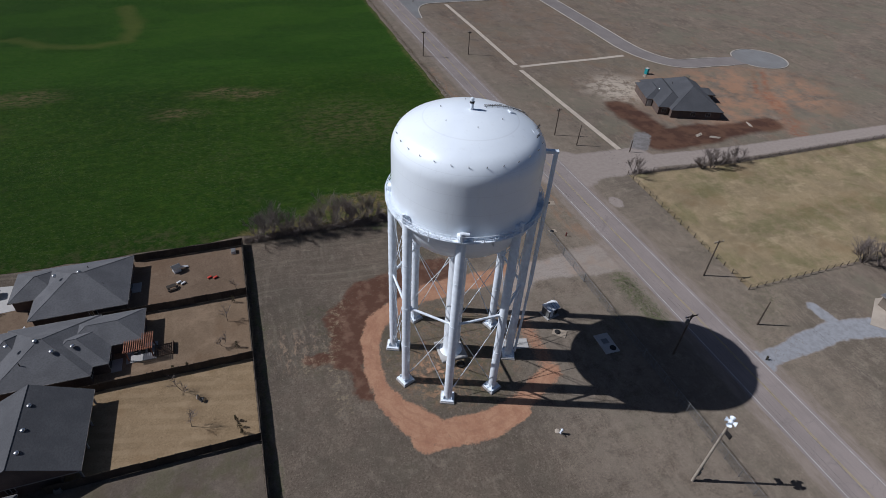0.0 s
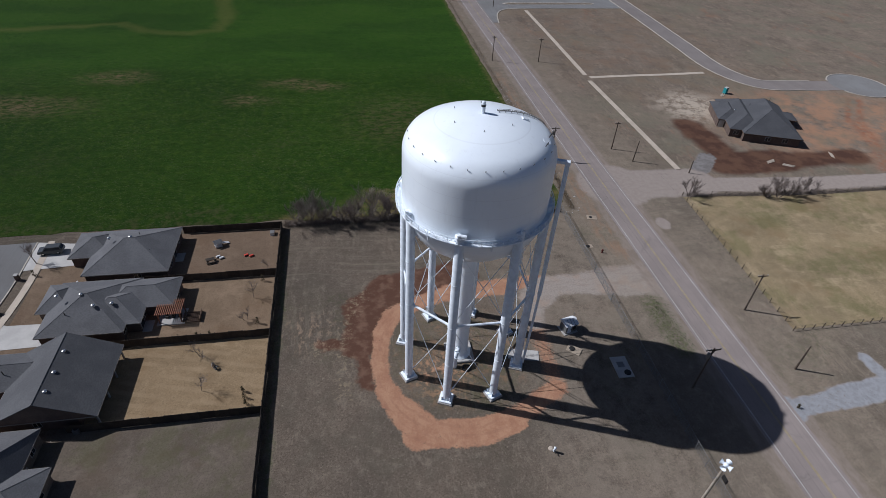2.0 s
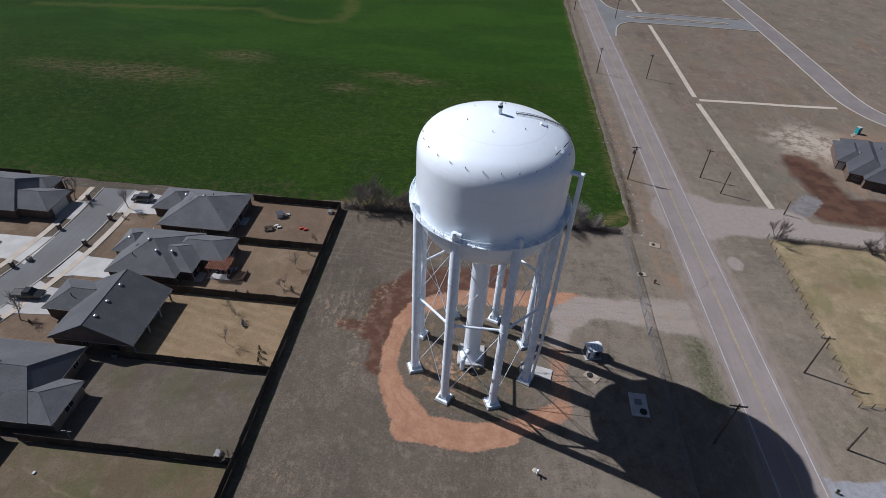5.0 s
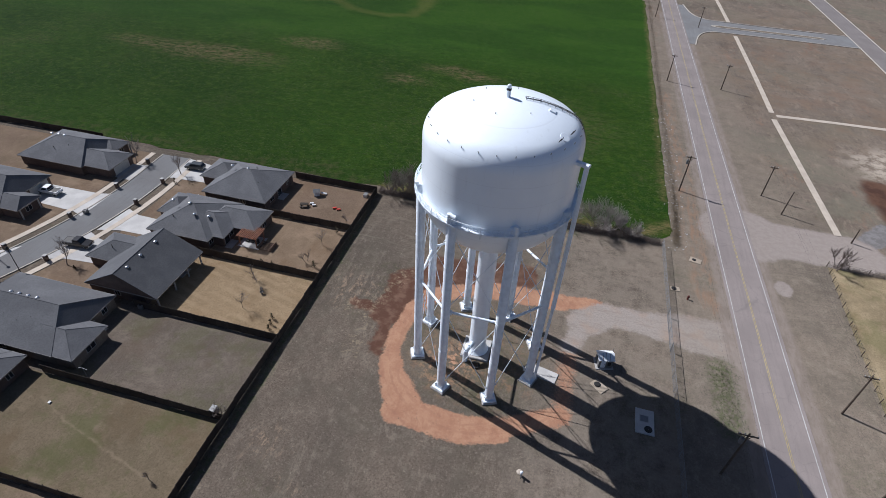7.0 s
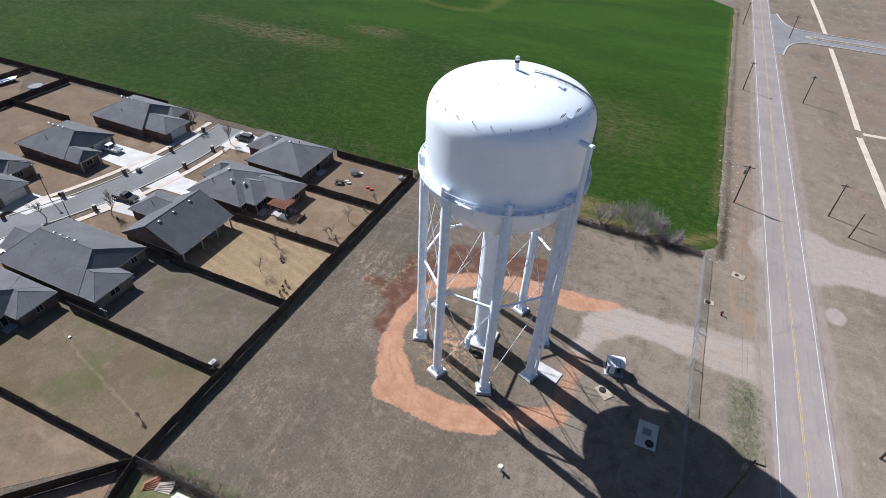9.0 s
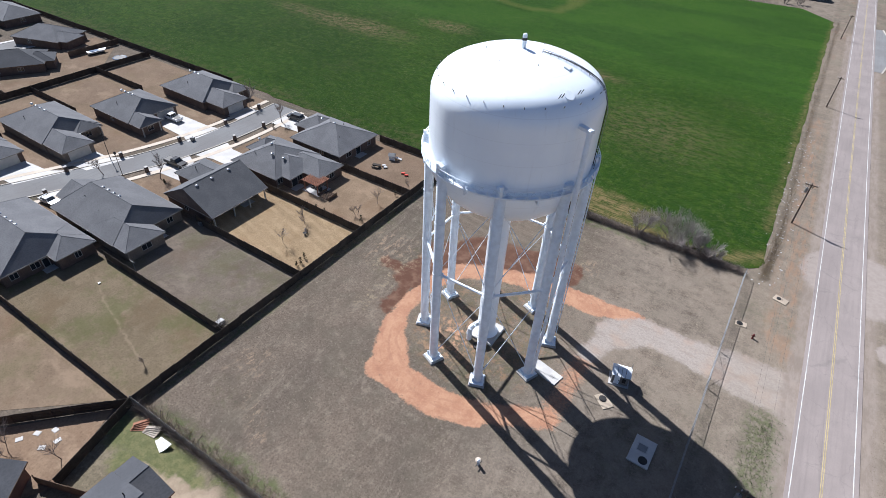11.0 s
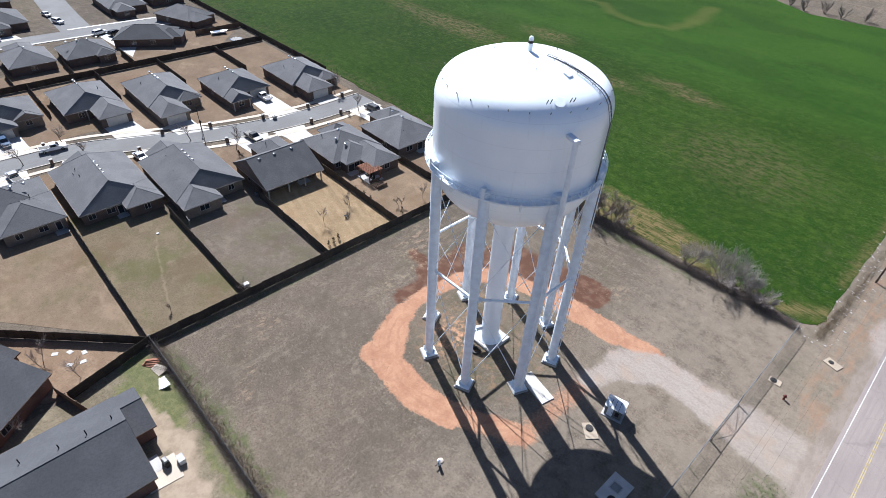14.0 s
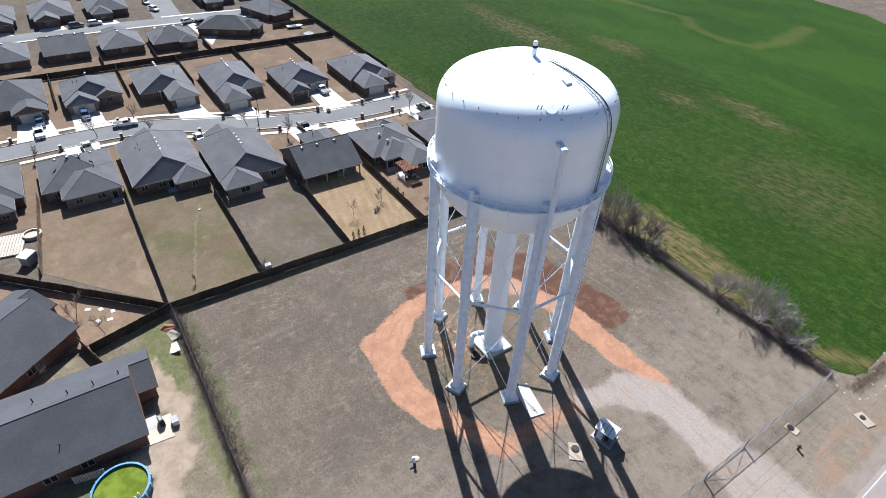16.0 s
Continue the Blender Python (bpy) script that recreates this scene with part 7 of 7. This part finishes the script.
for x, y, mt, nm in ((-39.2, 31.4, M_RED, "red"), (-40.3, 31.7, M_RED, "red"), (-46.0, 31.8, M_PLAST, "white"), (-45.2, 31.3, M_PLAST, "white")):
    ty = thing("toy", x, y, 0, f"small {nm} plastic toy on a bare lawn", "toy", "lawn toys", 30)
    part("body", Mesh().box(-0.45, -0.25, 0.12, 0.45, 0.25, 0.42, None, 0.08), mt, ty)
    for wx in (-0.3, 0.3):
        part("wheel", Mesh().tube((wx, -0.28, 0.12), (wx, 0.28, 0.12), 0.13, None, 8), M_DARK, ty)
gn = thing("garden_ornament", -42.6, 2.2, 0, "pale garden ornament on straw lawn", "ornament")
part("figure", Mesh().lathe([(0.3, 0), (0.26, 0.4), (0.16, 0.6), (0.2, 0.75), (0.03, 0.95)], 10), M_WALK, gn)
part("basin", Mesh().lathe([(0.3, 0), (0.12, 0.1), (0.1, 0.5), (0.38, 0.6), (0.3, 0.62)], 12, 0.6, -0.8), M_DARK, gn)
bn = thing("planter_barrel", -62.0, 7.2, 0, "dark wheeled bin by the fence", "bin")
part("body", Mesh().lathe([(0.32, 0), (0.42, 0.9), (0.44, 0.95)], 12), M_DARK, bn)
part("lid", Mesh().lathe([(0.46, 0.95), (0.44, 1.02), (0.02, 1.08)], 12), M_GALV, bn)
for x, y, s in ((-36.2, -23.8, 0.8), (-35.4, 38.8, 0.9), (-60.5, -29.6, 0.3)):
    bx = thing("utility_box", x, y, 0, "pale plastic utility box by the fence", "box", "yard boxes")
    part("body", Mesh().box(-s / 2, -s * 0.7, 0, s / 2, s * 0.7, s * 0.7, None, 0.05), M_PLAST, bx)
    part("lid", Mesh().box(-s / 2 - 0.03, -s * 0.72, s * 0.7, s / 2 + 0.03, s * 0.72, s * 0.78, None, 0.02), M_GALV, bx)
cl = thing("clothes_post", -58.6, -24.0, 0, "thin crossed clothes post on the lawn", "post")
part("pole", Mesh().tube((0, 0, 0), (0, 0, 2.3), 0.05, None, 6), M_GALV, cl)
part("arm", Mesh().tube((-0.8, 0, 2.2), (0.8, 0, 2.2), 0.04, None, 6), M_GALV, cl)
for x, y in ((-56.6, 24.6), (-79.0, -25.6), (-60.6, -9.3), (-91, 12)):
    ac = thing("air_conditioner", x, y + 0.9, 0, "grey outdoor air conditioner beside a house wall", "air conditioner", "outdoor units")
    part("case", Mesh().box(-0.42, -0.42, 0.08, 0.42, 0.42, 0.95, None, 0.04), M_GALV, ac)
    part("fan_grille", Mesh().lathe([(0.34, 0.95), (0.34, 0.98), (0.02, 0.99)], 14), M_DARK, ac)

# pool yard
pool = thing("round_pool", -4.4, -53.2, 0, "round blue above-ground pool with green water", "pool")
part("wall", Mesh().lathe([(3.25, 0), (3.25, 1.25), (3.1, 1.27), (3.1, 0.6)], 40), plain("blue_pool_wall", (0.03, 0.16, 0.32), 0.4), pool, "blue pool wall")
nw = Nodes("green_water", 0.05)
part("water", Mesh().lathe([(3.1, 0.98), (0.02, 0.99)], 40), nw.done(nw.mix(nw.step(nw.noise(0.5), 0.4, 0.65), (0.08, 0.11, 0.01), (0.13, 0.17, 0.02))), pool, "still green water")
part("rim", Mesh().lathe([(3.3, 1.24), (3.3, 1.3), (3.06, 1.31), (3.06, 1.24)], 40), plain("pale_blue_rim", (0.08, 0.22, 0.38), 0.4), pool)
for k in range(16):
    a = k / 16 * math.tau
    part("upright", Mesh().box(-0.08, -0.06, 0, 0.08, 0.06, 1.26, Matrix.Translation((3.3 * math.cos(a), 3.3 * math.sin(a), 0)) @ Matrix.Rotation(a, 4, "Z")), M_PLAST, pool)
pl = part("ladder", Mesh().pipe([(2.6, 1.9, 0.2), (2.5, 1.8, 1.9), (2.2, 1.6, 1.9), (2.1, 1.5, 0.5)], 0.05, 6).pipe([(2.9, 1.5, 0.2), (2.8, 1.4, 1.9), (2.5, 1.2, 1.9), (2.4, 1.1, 0.5)], 0.05, 6), M_PLAST, pool, "white pool ladder")
pf = thing("picket_screen", -8.2, -56.0, 0, "pale wooden screen beside the pool", "fence", turn=78)
for k in range(12):
    part("slat", Mesh().box(k * 0.3 - 2, -0.02, 0, k * 0.3 - 1.78, 0.02, 1.5), M_WALK, pf)
patio = thing("patio", -11.6, -47.4, 0, "small concrete patio with grill and boxes", "patio", turn=-5)
part("slab", Mesh().box(-1.6, -2.6, -0.05, 2.4, 1.4, 0.1, None, 0.02), M_WALK, patio)
gr = thing("grill", -12.0, -47.2, 0.1, "covered dark barbecue grill on the patio", "grill", turn=10)
part("cart", Mesh().box(-0.6, -0.3, 0.0, 0.6, 0.3, 0.85, None, 0.04), M_DARK, gr)
part("hood", Mesh().box(-0.5, -0.3, 0.85, 0.5, 0.3, 1.2, None, 0.12), M_GALV, gr)
fz = thing("storage_box", -11.2, -45.6, 0.1, "grey storage box on the patio", "box")
part("body", Mesh().box(-0.6, -0.4, 0, 0.6, 0.4, 0.75, None, 0.05), M_PLAST, fz)
part("lid", Mesh().box(-0.63, -0.43, 0.75, 0.63, 0.43, 0.83, None, 0.02), M_GALV, fz)
for x, y, t, lab, mt in ((-24.8, -42.6, -20, "white plastic crates by the fence", M_PLAST), (-27.6, -42.2, 10, "stack of old timber boards by the fence", M_WALK), (-29.5, -42.6, 35, "stack of old timber boards by the fence", M_REDWOOD)):
    jk = thing("junk_pile", x, y, 0, lab, "junk", "fence junk", t)
    for k in range(5):
        part("board", Mesh().box(-1.1 + 0.1 * k, -0.6 + 0.2 * k, 0.04 + 0.12 * k, 1.0 + 0.08 * k, -0.3 + 0.22 * k, 0.14 + 0.12 * k, Matrix.Rotation(0.1 * k, 4, "Z")), mt, jk)
sh = thing("garden_shed", -58.6, -59.4, 0, "small pale garden shed by the fence", "shed", turn=-45)
part("body", Mesh().box(-1.1, -0.9, 0, 1.1, 0.9, 1.9, None, 0.03), M_CONC2, sh)
part("roof", Mesh().box(-1.25, -1.05, 1.9, 1.25, 1.05, 2.1, Matrix.Rotation(0.06, 4, "Y"), 0.04), M_PLAST, sh)
part("door", Mesh().box(-0.4, -0.94, 0.05, 0.4, -0.9, 1.75), M_GALV, sh)
wd = thing("wooden_deck", -65.5, -62.0, 0, "tan wooden deck with curved raised bed", "deck", turn=-10)
for k in range(9):
    part("board", Mesh().box(-3.4, -2.2 + k * 0.48, 0.1, 3.4, -1.78 + k * 0.48, 0.32), M_WALK, wd)
part("raised_bed", Mesh().lathe([(1.6, 0), (1.6, 0.7), (1.3, 0.72), (1.3, 0.4), (0.02, 0.42)], 20, -2.2, 3.2), M_WALK, wd, "round tan raised bed")
for k, (x, y) in enumerate(((-38.2, -49.2), (-39.6, -50.8), (-37.0, -51.6), (-40.6, -52.6), (-36.4, -49.9))):
    st = thing("stepping_stone", x, y, 0, "pale flat stepping stone in a side yard", "paving stone", "stepping stones", 20 * k)
    part("stone", Mesh().box(-0.45, -0.35, -0.02, 0.45, 0.35, 0.09, None, 0.04), M_CONC, st)
dish = thing("satellite_dish", -70.5, 24.2, 0, "white satellite dish on a short post", "satellite dish", turn=200)
part("post", Mesh().tube((0, 0, 0), (0, 0, 1.4), 0.05, None, 6), M_GALV, dish)
dd = Mesh().lathe([(0.02, 0.0), (0.5, 0.08), (0.8, 0.22)], 16)
dmm = Matrix.Translation((0, 0, 1.5)) @ Matrix.Rotation(0.9, 4, "Y")
dd.v = [tuple(dmm @ Vector(p)) for p in dd.v]
part("reflector", dd, M_PLAST, dish)
tr = thing("trampoline", -152.5, 33.0, 0, "round dark trampoline in a far yard", "trampoline")
part("frame", Mesh().lathe([(2.0, 0.8), (2.1, 0.85), (2.0, 0.92), (1.8, 0.9)], 24), P_BLUE, tr)
part("mat", Mesh().lathe([(1.8, 0.86), (0.02, 0.85)], 24), M_DARK, tr)
for k in range(6):
    a = k / 6 * math.tau
    part("leg", Mesh().tube((1.9 * math.cos(a), 1.9 * math.sin(a), 0), (1.95 * math.cos(a), 1.95 * math.sin(a), 0.85), 0.04, None, 6), M_GALV, tr)

structure("pasture", Mesh().prism([(68.0, 44.6), (66.5, -2.0), (99, -1.9), (125, -6), (230, -10), (230, 41), (170, 43.3), (104, 42.4)], -0.02, 0.025), lawn_material("tan_pasture", (0.255, 0.215, 0.14), (0.19, 0.162, 0.108), (0.315, 0.27, 0.185), 0.4), "tan dry pasture across the road", "pasture")
# buildings and vehicles at the far end of the field
yard_n = structure("gravel_lot_north", Mesh().prism([(-40, 258), (-12, 263), (22, 267), (30, 330), (-60, 340)], -0.02, 0.05), M_GROUND, "brown dirt lot beyond the field", "lot")
for x, y, w, d, lab in ((-4, 300, 16, 9, "low metal shed beyond the field"), (22, 292, 10, 8, "low metal shed beyond the field")):
    fb = thing("metal_shed", x, y, 0, lab, "shed", "far sheds", 8)
    part("wall", Mesh().box(-w / 2, -d / 2, 0, w / 2, d / 2, 3.4), M_GALV, fb)
    part("roof", Mesh().add([(-w / 2 - 0.3, -d / 2 - 0.3, 3.4), (w / 2 + 0.3, -d / 2 - 0.3, 3.4), (w / 2 + 0.3, d / 2 + 0.3, 3.4), (-w / 2 - 0.3, d / 2 + 0.3, 3.4), (-w / 2 - 0.3, 0, 4.8), (w / 2 + 0.3, 0, 4.8)], [(3, 2, 1, 0), (0, 1, 5, 4), (2, 3, 4, 5), (0, 4, 3), (1, 2, 5)]), M_CHROME, fb)
    part("door", Mesh().box(-1.5, -d / 2 - 0.05, 0, 1.5, -d / 2, 2.8), M_DARK, fb)
vehicle("pickup", -8, 284, 20, P_BLUE, "blue pickup truck in the gravel lot")
vehicle("suv", 6, 280, 200, P_WHITE, "white car in the gravel lot", "parked_car")
for i, (x, y) in enumerate(((-44, 261), (-36, 264), (-28, 262), (-20, 266), (-52, 266), (12, 270), (18, 272))):
    bare_tree(x, y, 6.5, "dark leafless tree beyond the field", 150 + i, 4, 2, 0.14, spread=0.7)
